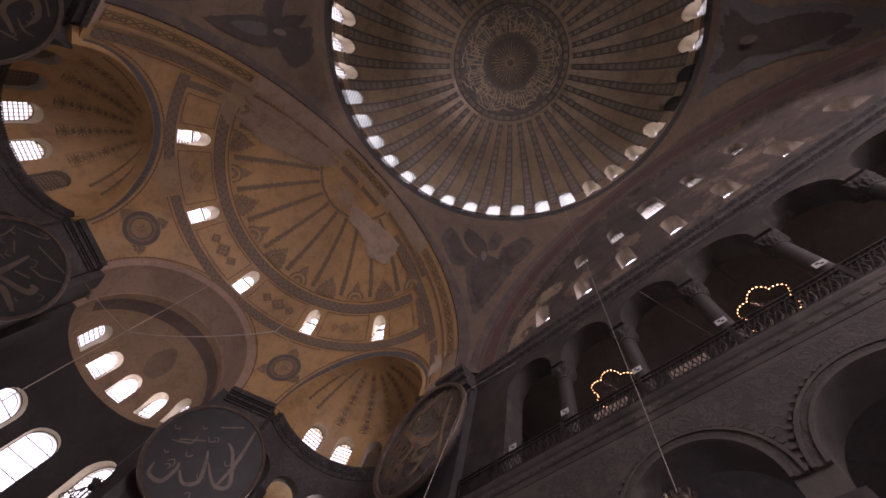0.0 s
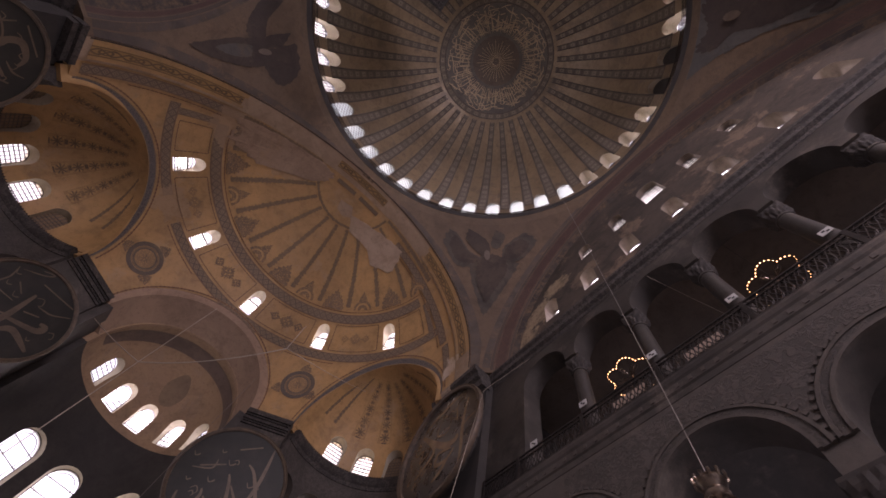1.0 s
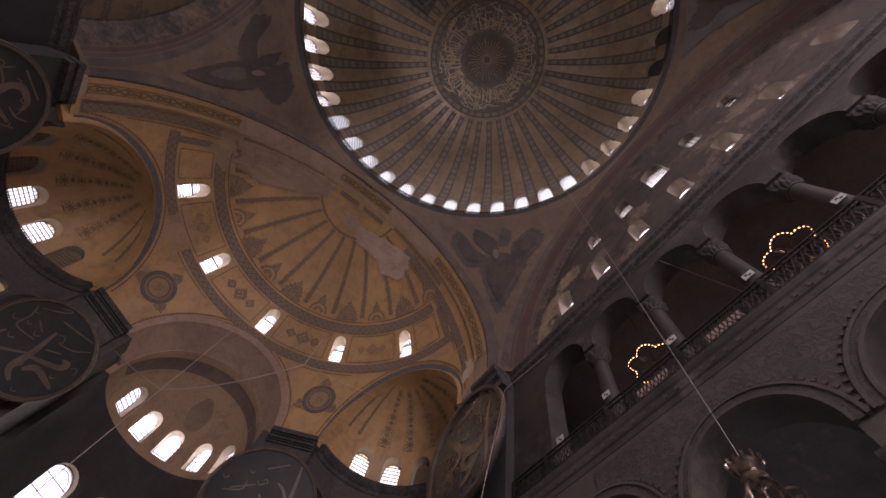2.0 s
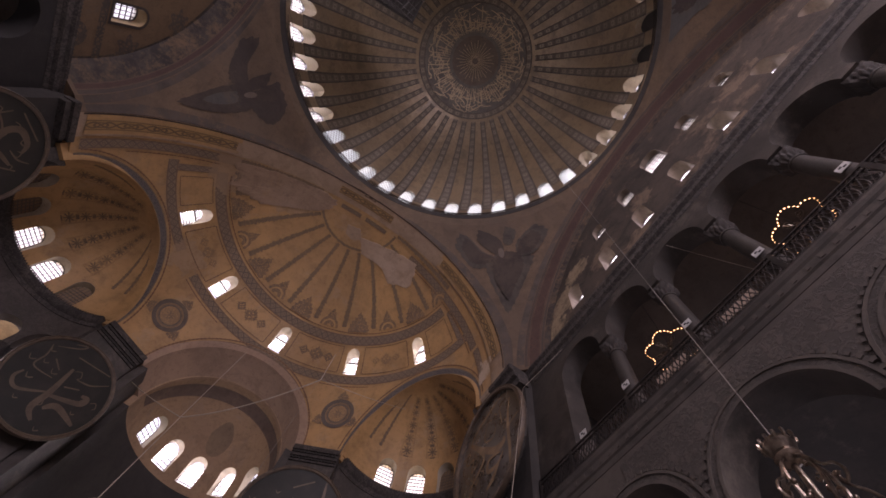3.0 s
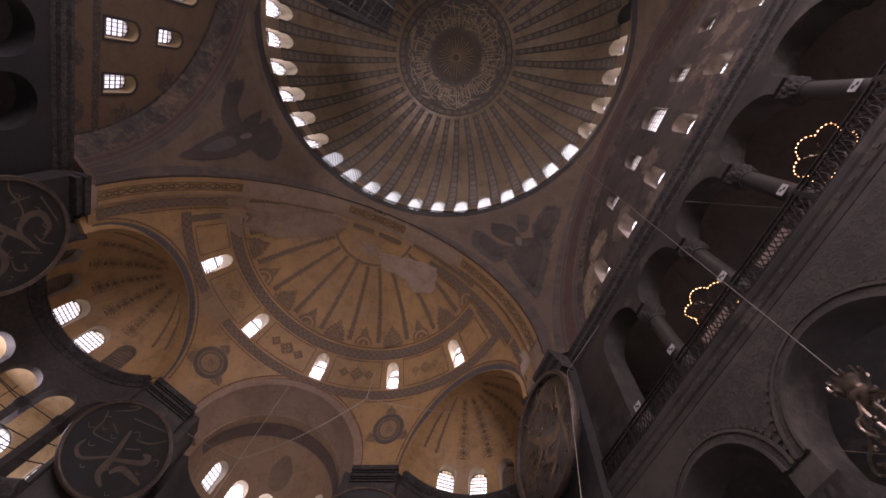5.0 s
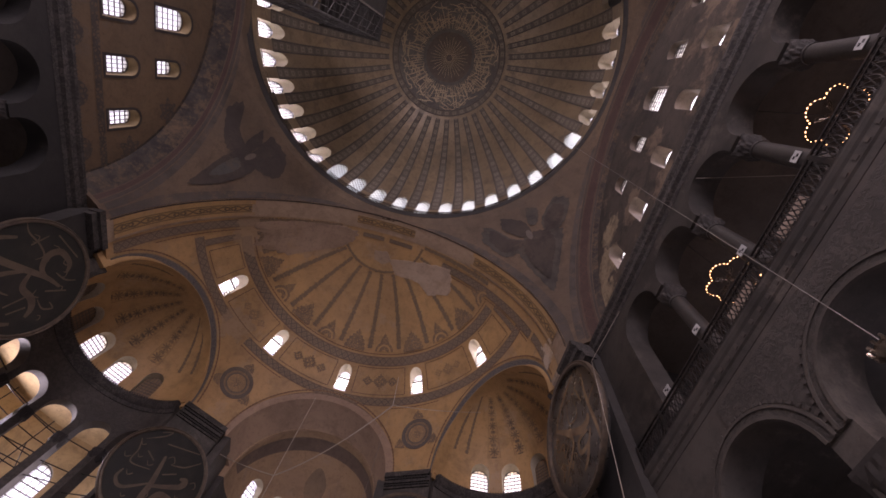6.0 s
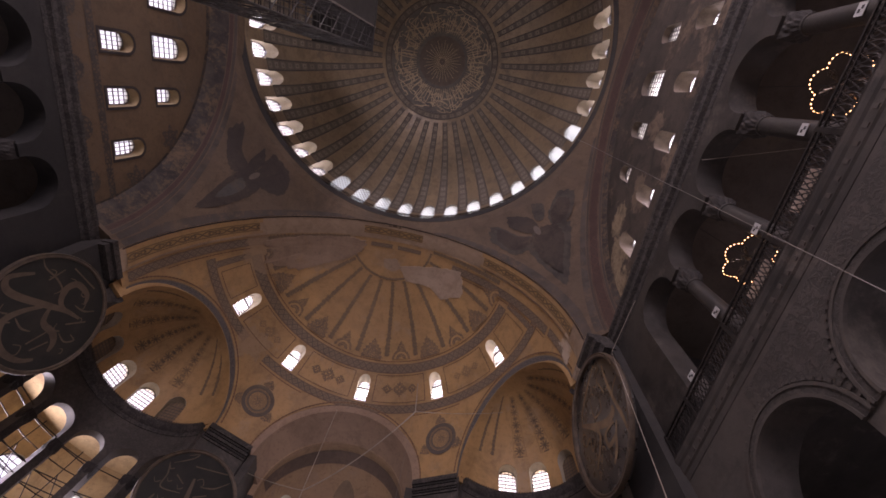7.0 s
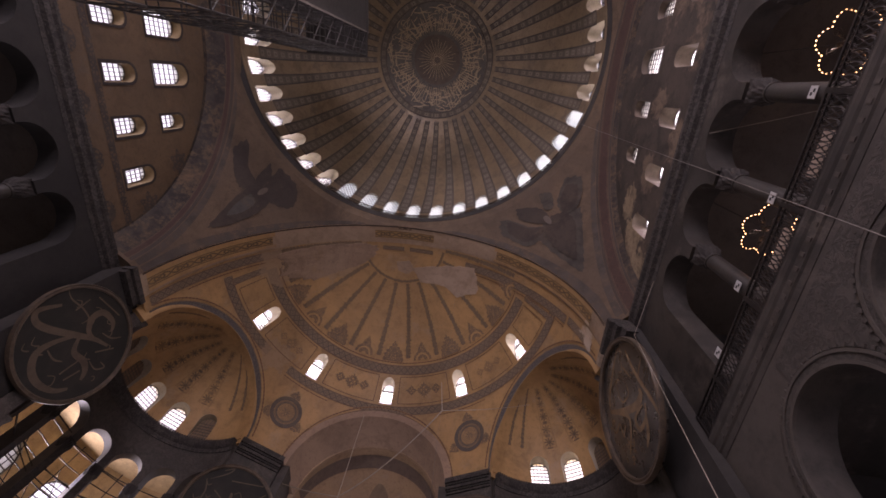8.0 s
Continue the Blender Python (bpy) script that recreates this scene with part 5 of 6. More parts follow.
GLASS = bpy.data.materials.new("milky_window_glass")
GLASS.use_nodes = True
gt = GLASS.node_tree
gt.nodes.clear()
g_out, g_mix = gt.nodes.new("ShaderNodeOutputMaterial"), gt.nodes.new("ShaderNodeMixShader")
g_tr, g_tl = gt.nodes.new("ShaderNodeBsdfTransparent"), gt.nodes.new("ShaderNodeBsdfTranslucent")
g_tl.inputs[0].default_value = (0.95, 0.96, 0.82, 1)
g_nz = gt.nodes.new("ShaderNodeTexNoise")
g_nz.inputs["Scale"].default_value = 1.6
g_mr = gt.nodes.new("ShaderNodeMapRange")
g_mr.inputs[3].default_value, g_mr.inputs[4].default_value = 0.5, 0.8
gt.links.new(g_nz.outputs[0], g_mr.inputs[0])
gt.links.new(g_mr.outputs[0], g_mix.inputs[0])
gt.links.new(g_tr.outputs[0], g_mix.inputs[1])
gt.links.new(g_tl.outputs[0], g_mix.inputs[2])
gt.links.new(g_mix.outputs[0], g_out.inputs[0])

GYPSUM = bpy.data.materials.new("white_gypsum_pane")
GYPSUM.use_nodes = True
yt = GYPSUM.node_tree
yt.nodes.clear()
y_out, y_tl = yt.nodes.new("ShaderNodeOutputMaterial"), yt.nodes.new("ShaderNodeBsdfTranslucent")
y_vo, y_mx = yt.nodes.new("ShaderNodeTexNoise"), yt.nodes.new("ShaderNodeMix")
y_vo.inputs["Scale"].default_value = 4.0
y_mx.data_type = "RGBA"
y_mx.inputs[6].default_value, y_mx.inputs[7].default_value = (0.46, 0.53, 0.49, 1), (0.72, 0.82, 0.77, 1)
yt.links.new(y_vo.outputs[0], y_mx.inputs[0])
yt.links.new(y_mx.outputs[2], y_tl.inputs[0])
yt.links.new(y_tl.outputs[0], y_out.inputs[0])

BULB = bpy.data.materials.new("lit_bulb")
BULB.use_nodes = True
BULB.node_tree.nodes["Principled BSDF"].inputs["Emission Color"].default_value = (1.0, 0.5, 0.17, 1)
BULB.node_tree.nodes["Principled BSDF"].inputs["Emission Strength"].default_value = 1.2

# ---------------------------------------------------------------- windows


def bar_to(x, w, h, rise=None):
    r = w / 2
    q = rise or r
    return h - q + q * math.sqrt(max(1 - x * x / (r * r), 0.0))


def make_window(name, w, h, cols, rows, label, bar=0.05, paint=None, transom=False, glass=None, rise=None):
    """An arched window: bars in one frame, a milky pane behind."""
    bm = bmesh.new()
    paint = paint or BARS
    for i in range(1, cols):
        x = -w / 2 + w * i / cols
        box(bm, x - bar / 2, -bar / 2, 0, x + bar / 2, bar / 2, bar_to(x, w, h, rise))
    for j in range(1, rows):
        z = h * j / rows
        r = w / 2
        q = rise or r
        half = r if z <= h - q else r * math.sqrt(max(1 - ((z - (h - q)) / q) ** 2, 0.0))
        if half > 0.1:
            box(bm, -half, -bar / 2 - 0.004, z - bar / 2, half, bar / 2 + 0.004, z + bar / 2)
    if transom:
        box(bm, -w / 2, -0.06, h - w / 2 - 0.035, w / 2, 0.06, h - w / 2 + 0.035)
    pts = arch_outline(w, h, 14, 0.0, rise)
    loop = [(x, 0, z) for x, z in pts] + [(pts[0][0], 0, pts[0][1])]
    tube(bm, loop, bar * 0.9, 5)
    ob = tagged(new(name, make(name, bm, paint)), label, "window", "", "structure")
    gb = bmesh.new()
    gb.faces.new([gb.verts.new((x, bar, z)) for x, z in pts])
    pane = part("pane", gb, glass or GLASS, ob)
    pane.visible_shadow = False
    return ob


def place_all(first, poses, group):
    first.matrix_basis = poses[0]
    tagged(first, group=group)
    for m in poses[1:]:
        for o in copy_thing(first, m).children:
            o.visible_shadow = False


w0 = make_window("dome_window", 1.4, 4.47, 5, 14, "arched dome window with a dark lattice of milky panes", 0.06, IRON, rise=1.9)
FLUSH = [k for k in range(40) if k <= 8 or k >= 37]
place_all(w0, [spot(9 * k, 16.6, RING_Z + 0.7) for k in range(40) if k not in (13, 14) and k not in FLUSH], "windows round the dome")
# flush windows of white gypsum pierced by small roundels
w0 = make_window("gypsum_dome_window", 1.42, 4.5, 1, 1, "arched white dome window with small round lights", 0.05, LACE, glass=GYPSUM, rise=1.9)
dot = bmesh.new()
for j in range(15):
    for i in range(5):
        x, zz = -0.8 + 0.4 * i + (0.2 if j % 2 else 0.0), 0.2 + 0.3 * j
        if abs(x) < 0.62 and zz < bar_to(x, 1.42, 4.3, 1.9):
            r = bmesh.ops.create_circle(dot, cap_ends=True, radius=0.11, segments=8)
            bmesh.ops.transform(dot, matrix=pose(x, -0.02, zz, 90), verts=r["verts"])
part("round_lights", dot, BARS, w0)
place_all(w0, [spot(9 * k, 15.74, RING_Z + 0.7) @ pose(0, 0, 0, 6) for k in FLUSH], "white windows of the dome")
bm = bmesh.new()
prism(bm, arch_outline(1.4, 4.48, 14, 0.0, 1.9), -0.1, 0.1)
shut = tagged(new("shuttered_window", make("shuttered_window", bm, BLACK)), "blocked dark dome window", "window", "blocked windows of the dome", "structure")
shut.matrix_basis = spot(117, 15.9, RING_Z + 0.7)
copy_thing(shut, spot(126, 15.9, RING_Z + 0.7))
w0 = make_window("half_dome_window", 1.1, 1.96, 4, 6, "small arched half-dome window with iron bars", 0.04, BARS, True)
place_all(w0, [spot(az, 12.85, 30.16, (SDC.x, SDC.y)) for az in SD_WIN], "windows of the half-dome")
w0 = make_window("exedra_window", 1.36, 2.36, 5, 8, "arched exedra window with a dark grid of panes", 0.045)
pp, shut_p = [], []
for s in (1, -1):
    c = conch_centre(s)
    for k, off in enumerate(CONCH_WIN):
        (pp if k in CONCH_OPEN[s] else shut_p).append(spot(s * (EX_AZ + off), CONCH_R + (0.14 if k in CONCH_OPEN[s] else -0.05), Z2 - 0.26, (c.x, c.y)))
place_all(w0, pp, "windows of the exedrae")
w0 = make_window("apse_conch_window", 1.32, 2.26, 4, 6, "bright arched window in the apse conch", 0.04)
place_all(w0, [spot(az, 5.95, 22.02, (AP.x, AP.y)) for az in AP_WIN], "windows of the apse conch")
w0 = make_window("apse_window", 2.16, 3.86, 1, 4, "tall bright apse window with patterned border", 0.045)
bm = bmesh.new()
lp = arch_outline(1.6, 3.5, 12, 0.1)
tube(bm, [(x, -0.02, z) for x, z in lp + lp[:1]], 0.03, 5)
part("inner_border", bm, BARS, w0)
for k in range(18):
    bm = bmesh.new()
    bmesh.ops.create_icosphere(bm, subdivisions=1, radius=0.045)
    bmesh.ops.translate(bm, vec=(-0.94 if k % 2 else 0.94, -0.02, 0.2 + 0.3 * (k // 2)), verts=bm.verts)
    part("border_roundel", bm, BARS, w0)
place_all(w0, [spot(az, 6.0, 14.32, (AP.x, AP.y)) for az in (-34.0, 0.0, 46.0)], "tall windows of the apse")
w0 = make_window("apse_window", 2.16, 5.96, 6, 10, "tall lower apse window with patterned border", 0.05)
place_all(w0, [spot(az, 6.0, 5.02, (AP.x, AP.y)) for az in (-34.0, 0.0, 46.0)], "lower windows of the apse")
for s, nm in ((1, "south"), (-1, "north")):
    sizes = ((1.55, 3.3, 30.3), (1.05, 2.5, 30.35), (1.0, 2.0, 30.4)) if s > 0 else ((1.6, 3.6, 30.0), (1.45, 3.5, 30.0), (1.0, 2.25, 30.0))
    gx = 17.25 if s > 0 else 17.5
    for size, ks in ((0, (2,)), (1, (1, 3)), (2, (0, 4))):
        w, h, z0 = sizes[size]
        w0 = make_window("tympanum_window", w - 0.04, h - 0.04, (5, 4, 3)[size], (8, 7, 5)[size], "arched window with a grid of panes in the %s wall" % nm, 0.05, BARS)
        place_all(w0, [pose(s * gx, TY_U[s][k], z0 + 0.02, 0, 0, -90 * s) for k in ks], "upper windows of the %s wall" % nm)
    w0 = make_window("tympanum_window", 1.06, 2.46, 4, 6, "small arched window in the lower row of the %s wall" % nm, 0.05, BARS)
    place_all(w0, [pose(s * (17.72 if s > 0 else gx), y, 25.92, 0, 0, -90 * s) for y in TY_L], "lower windows of the %s wall" % nm)
w0 = make_window("gallery_window", 2.26, 4.56, 5, 9, "large arched gallery window with a grid of panes", 0.06)
pp = []
for s in (1, -1):
    c = conch_centre(s)
    pp += [spot(s * (EX_AZ + off), 12.2, 15.62, (c.x, c.y)) for off in EXG_WIN]
place_all(w0, pp, "windows of the gallery behind the exedrae")
w0 = make_window("west_window", 11.9, 8.9, 8, 6, "great arched west window", 0.12)
w0.matrix_basis = pose(0, -32.5, 13.55)

# painted window shapes in the closed openings of the exedrae
for m in shut_p:
    bm = bmesh.new()
    prism(bm, arch_outline(1.3, 2.3), -0.03, 0.0)
    ob = tagged(new("blind_window", make("blind_window", bm, MOTIF_SOFT)), "blind arched window painted dark", "window", "blind windows", "structure")
    ob.matrix_basis = m
    bm = bmesh.new()
    for i in range(1, 5):
        x = -0.65 + 1.3 * i / 5
        box(bm, x - 0.03, -0.06, 0, x + 0.03, -0.035, bar_to(x, 1.3, 2.3))
    for j in range(1, 8):
        box(bm, -0.62, -0.064, 2.0 * j / 8 - 0.03, 0.62, -0.034, 2.0 * j / 8 + 0.03)
    part("painted_grid", bm, MOTIF, ob)

# railing on the walkway under the dome
bm = bmesh.new()
for z in (39.55, 39.8, 40.1, 40.4):
    tube(bm, [(15.2 * 1.033 * math.sin(2 * math.pi * k / 160), 15.2 * math.cos(2 * math.pi * k / 160), z) for k in range(161)], 0.035, 4)
rail = tagged(new("dome_railing", make("dome_railing", bm, IRON)), "thin dark iron railing round the dome walkway", "railing")
pm = bmesh.new()
tube(pm, [(0, 0, 39.42), (0, 0, 40.42)], 0.022, 4)
pm = make("post", pm, IRON)
for k in range(160):
    a = 2 * math.pi * (k + 0.5) / 160
    ob = new("post", pm)
    ob.parent = rail
    ob.matrix_basis = pose(15.2 * 1.033 * math.sin(a), 15.2 * math.cos(a), 0)

# ---------------------------------------------------------------- galleries


def column_thing(name, label, height, r, cap_h, cap_w, group):
    """A column with base, shaft and basket capital."""
    top = tagged(new(name), label, "column", group)
    bm = lathe(bmesh.new(), [(0.0, 0.0), (r * 1.5, 0.0), (r * 1.5, 0.14), (r * 1.38, 0.2), (r * 1.45, 0.3), (r * 1.2, 0.38), (r * 1.08, 0.42), (0.0, 0.42)], 24)
    part("base", bm, CAPITAL, top, "", True)
    bm = lathe(bmesh.new(), [(0.0, 0.42), (r * 1.02, 0.42), (r * 1.02, 0.5), (r, 0.6), (r * 0.94, height - 0.12), (r * 1.06, height - 0.1), (r * 1.06, height), (0.0, height)], 28)
    part("shaft", bm, SHAFT, top, "", True)
    bm = bmesh.new()
    n, rows = 32, 8
    vs = []
    for j in range(rows + 1):
        t = j / rows
        row = []
        for i in range(n):
            a = 2 * math.pi * i / n
            sq = 1 / max(abs(math.cos(a)), abs(math.sin(a)))
            rr = (r * 0.98) * (1 - t) + cap_w / 2 * (1 + (sq - 1) * t) * t + 0.10 * math.sin(math.pi * t)
            rr += 0.025 * math.sin(8 * a + 5 * t) * math.sin(math.pi * t) + 0.02 * math.sin(16 * a - 9 * t)
            row.append(bm.verts.new((rr * math.cos(a), rr * math.sin(a), height + cap_h * t)))
        vs.append(row)
    for j in range(rows):
        for i in range(n):
            bm.faces.new((vs[j][i], vs[j][(i + 1) % n], vs[j + 1][(i + 1) % n], vs[j + 1][i]))
    bm.faces.new(vs[0][::-1])
    bm.faces.new(vs[-1])
    cap = part("capital", bm, CAPITAL, top, "carved basket capital")
    bm = box(bmesh.new(), -cap_w / 2 + 0.02, -cap_w / 2 + 0.02, height + cap_h, cap_w / 2 - 0.02, cap_w / 2 - 0.02, height + cap_h + 0.12)
    part("abacus", bm, CAPITAL, cap)
    return top


c0 = column_thing("gallery_column", "grey-green marble gallery column with carved capital", 4.75, 0.36, 0.78, 0.95, "columns of the galleries")
cols = [pose(s * 17.0, y, Z1 - 0.02) for s in (1, -1) for y in GY]
c0.matrix_basis = cols[0]
for m in cols[1:]:
    copy_thing(c0, m)
c0 = column_thing("exedra_column", "dark marble exedra gallery column with carved capital", 3.7, 0.3, 0.7, 0.75, "columns of the exedra galleries")
first = True
for s in (1, -1):
    c = conch_centre(s)
    for k in range(6):
        m = spot(s * (EX_AZ - 65 + 25 * k), CONCH_R + 0.4, Z1 - 0.02, (c.x, c.y))
        if first:
            c0.matrix_basis, first = m, False
        else:
            copy_thing(c0, m)
c0 = column_thing("arcade_column", "tall dark marble arcade column with carved capital", 7.9, 0.5, 1.2, 1.3, "columns of the ground arcade")
first = True
for s in (1, -1):
    for y in [YC + 5.1 * k for k in (-1.5, -0.5, 0.5, 1.5)]:
        m = pose(s * 17.0, y, 0)
        if first:
            c0.matrix_basis, first = m, False
        else:
            copy_thing(c0, m)

# white survey plates on the columns and wall
plate = tagged(new("survey_plate"), "small white plate with black squares on a gallery column", "sign", "survey plates")
part("board", box(bmesh.new(), -0.2, -0.012, -0.16, 0.2, 0.012, 0.16), PLATE, plate)
part("mark", box(bmesh.new(), -0.11, -0.018, 0.0, 0.0, -0.013, 0.09), BLACK, plate)
part("mark", box(bmesh.new(), 0.0, -0.018, -0.09, 0.11, -0.013, 0.0), BLACK, plate)
spots_ = [pose(16.62, GY[k], 16.55, 0, 0, -90) for k in (3, 5, 4, 2)] + [pose(16.39, 11.9, 15.9, 0, 0, -90)]
plate.matrix_basis = spots_[0]
for m in spots_[1:]:
    copy_thing(plate, m)


def balustrade(name, length, label):
    """A metal railing panel: posts, rails and a tangle of curved bars."""
    top = tagged(new(name), label, "railing", "gallery railings")
    for y in (0.0, length):
        part("post", box(bmesh.new(), -0.04, y - 0.05, 0, 0.04, y + 0.05, 1.12), IRON, top)
    for z, t in ((0.06, 0.03), (0.86, 0.025), (1.08, 0.035)):
        part("rail", box(bmesh.new(), -0.03, 0.05, z - t, 0.03, length - 0.05, z + t), IRON, top)
    n = max(2, round(length / 0.35))
    for k in range(n):
        y0, y1 = 0.06 + (length - 0.12) * k / n, 0.06 + (length - 0.12) * (k + 1) / n
        ym, yr = (y0 + y1) / 2, (y1 - y0) / 2
        bm = bmesh.new()
        tube(bm, [(0, ym + yr * math.sin(t) * 0.95, 0.46 + 0.36 * math.cos(t)) for t in [2 * math.pi * i / 12 for i in range(13)]], 0.022, 4)
        tube(bm, [(0, y0, 0.1), (0, ym - yr * 0.3, 0.36), (0, ym, 0.46), (0, ym + yr * 0.3, 0.56), (0, y1, 0.84)], 0.02, 4)
        tube(bm, [(0, y1, 0.1), (0, ym + yr * 0.3, 0.36), (0, ym, 0.46), (0, ym - yr * 0.3, 0.56), (0, y0, 0.84)], 0.02, 4)
        for z in (0.28, 0.64):
            tube(bm, [(0, ym + yr * 0.45 * math.sin(t), z + 0.13 * math.cos(t)) for t in [2 * math.pi * i / 8 for i in range(9)]], 0.018, 4)
        tube(bm, [(0, y0 + yr * 0.2, 0.9), (0, ym - yr * 0.2, 1.03), (0, ym + yr * 0.3, 0.92), (0, y1, 1.04)], 0.016, 4)
        part("scrollwork", bm, IRON, top)
    return top


b0 = balustrade("gallery_railing", 3.5, "dark iron gallery railing with scrolled lattice")
edges = [YC + 3.56 * (k - 3.5) for k in range(7)]
ms = [pose(s * 16.25, y, Z1) for s in (1, -1) for y in edges]
b0.matrix_basis = ms[0]
for m in ms[1:]:
    copy_thing(b0, m)
b0 = balustrade("gallery_railing", 2.1, "short dark iron gallery railing by the pier")
b0.matrix_basis = pose(16.25, YC + 3.56 * 3.5, Z1)
copy_thing(b0, pose(-16.25, YC + 3.56 * 3.5, Z1))
# exhibition boards behind the railing
sb = tagged(new("display_board"), "pale brown printed display board behind the railing", "display board", "display boards")
part("board", box(bmesh.new(), -0.02, -0.75, 0.25, 0.02, 0.75, 1.25), SIGN, sb)
part("leg", box(bmesh.new(), -0.03, -0.7, 0.0, 0.03, -0.64, 0.25), IRON, sb)
part("leg", box(bmesh.new(), -0.03, 0.64, 0.0, 0.03, 0.7, 0.25), IRON, sb)
sb.matrix_basis = pose(16.75, 3.9, Z1 - 0.02)
copy_thing(sb, pose(16.75, 7.2, Z1 - 0.02))


def lobed_chandelier(m):
    """A flat lobed ring of small bulbs on scrolled arms and chains."""
    top = tagged(new("ring_chandelier"), "iron chandelier with a lobed ring of small lit bulbs", "chandelier", "ring chandeliers in the gallery")

    def rim(a, k=1.0):
        r = (0.82 + 0.24 * abs(math.cos(3 * a))) * k
        return (r * math.cos(a), r * math.sin(a))
    bm = bmesh.new()
    tube(bm, [(*rim(2 * math.pi * k / 72), 0.0) for k in range(73)], 0.02, 5)
    ring_bar = part("ring", bm, IRON, top)
    for k in range(6):
        bm = bmesh.new()
        a = math.pi / 6 + math.pi / 3 * k
        pts = [(0.06, 0.35), (0.22, 0.08), (0.42, 0.22), (0.5, 0.1), (0.4, 0.02), (0.56, -0.04), (0.74, 0.0)]
        tube(bm, [(r * math.cos(a), r * math.sin(a), z) for r, z in curve(pts, 4)], 0.018, 4)
        for side in (-1, 1):
            loop = [(0.3, 0.0), (0.45, 0.18), (0.62, 0.2), (0.7, 0.08), (0.6, 0.0), (0.5, 0.08)]
            tube(bm, [(r * math.cos(a + side * w), r * math.sin(a + side * w), 0.03) for r, w in curve(loop, 3)], 0.013, 4)
        part("arm", bm, BRASS, top)
    bm = lathe(bmesh.new(), [(0.0, -0.08), (0.07, 0.0), (0.1, 0.15), (0.05, 0.3), (0.08, 0.42), (0.03, 0.6), (0.0, 0.6)], 14)
    part("hub", bm, BRASS, top, "", True)
    bm = bmesh.new()
    tube(bm, [(0, 0, 0.58), (0, 0, 5.15)], 0.012, 5)
    part("rod", bm, IRON, top)
    bb = bmesh.new()
    bmesh.ops.create_icosphere(bb, subdivisions=2, radius=0.029)
    bulb = make("bulb", bb, BULB, True)
    for k in range(46):
        x, y = rim(2 * math.pi * k / 46)
        ob = new("bulb", bulb)
        ob.parent = ring_bar
        ob.matrix_basis = pose(x, y, 0.05)
    top.matrix_basis = m
    return top


lc = lobed_chandelier(pose(17.94, 0.45, 17.6))
copy_thing(lc, pose(17.74, 7.13, 17.6, 0, 0, 15))
copy_thing(lc, pose(17.98, -6.5, 17.9, 0, 0, 8))

# ---------------------------------------------------------------- great roundels


def roundel(label, centre, normal, r, strokes, gilt=None, board=None, bulge=0.0):
    n = Vector(normal).normalized()
    up = (Vector((0, 0, 1)) - n * n.z).normalized()
    right = up.cross(n)
    top = tagged(new("great_roundel"), label, "roundel", "great roundels")
    top.matrix_basis = Matrix.Translation(centre) @ Matrix((right, up, n)).transposed().to_4x4()
    bm = bmesh.new()
    rim = r - 0.2
    sink = lambda x, y: bulge * (0.4 - (x * x + y * y) / (r * r))
    lathe(bm, [(0.01, -0.1 - bulge), (rim, -0.1 - bulge)] + [(max(rim * (1 - k / 10), 0.01), sink(rim * (1 - k / 10), 0)) for k in range(11)], 72)
    part("board", bm, board or BOARD, top, "dark green-black board", True)
    bm = bmesh.new()
    lathe(bm, [(r - 0.24, -0.14), (r - 0.24, 0.05), (r - 0.18, 0.09), (r - 0.1, 0.06), (r - 0.03, 0.1), (r, 0.04), (r, -0.14)], 72)
    part("frame", bm, FRAME, top, "worn gilt moulded frame", True)
    bm = bmesh.new()
    tube(bm, [(0, 0.4 * r, -0.1), (0, 0.4 * r, -1.9)], 0.05, 6)
    part("bracket", bm, IRON, top)
    mark = random.Random(len(strokes))
    for k in range(12):
        a, q = mark.uniform(0, 6.28), mark.uniform(0.25, 0.82)
        x, y, d = q * math.cos(a), q * math.sin(a), mark.uniform(0.04, 0.09)
        bm = bmesh.new()
        stroke(bm, [(r * p, r * q2) for p, q2 in curve([(x - d, y), (x, y + d * mark.choice((-1, 1))), (x + d, y), (x + d * 0.6, y - d * 0.8)], 4)], 0.02 * r, lambda p, q2, k=k: Vector((p, q2, 0.006 + 0.0006 * k + sink(p, q2))))
        part("small_mark", bm, gilt or GILT, top)
    for i, (w, pts) in enumerate(strokes):
        bm = bmesh.new()
        stroke(bm, [(x * r, y * r) for x, y in (curve(pts, 7) if len(pts) > 2 else pts)], w * r, lambda x, y: Vector((x, y, 0.015 + 0.002 * i + sink(x, y))))
        part("gilt_stroke", bm, gilt or GILT, top)
    return top


# lighter than BOARD: some of the window glare is put into this base colour
VARNISHED = Nodes("varnished_roundel_board", 0.25)
VARNISHED.out.inputs["Specular IOR Level"].default_value = 1.0
VARNISHED = VARNISHED.done(VARNISHED.mix(VARNISHED.step(VARNISHED.noise(0.7, 6), 0.4, 0.7), (0.036, 0.034, 0.031), (0.06, 0.053, 0.046)), VARNISHED.noise(3.0, 6), 0.06, 0.02, VARNISHED.m("ADD", 0.2, VARNISHED.m("MULTIPLY", VARNISHED.noise(1.4, 6), 0.16)))
GILT_WARM = gilding("warm_gilt_strokes", (0.27, 0.19, 0.11), (0.18, 0.125, 0.075), 0.2)
FRAME = plain("worn_gilt_frame", (0.13, 0.095, 0.065), (0.075, 0.058, 0.045), 0.5, 0.3)
B, M, S = 0.115, 0.066, 0.032
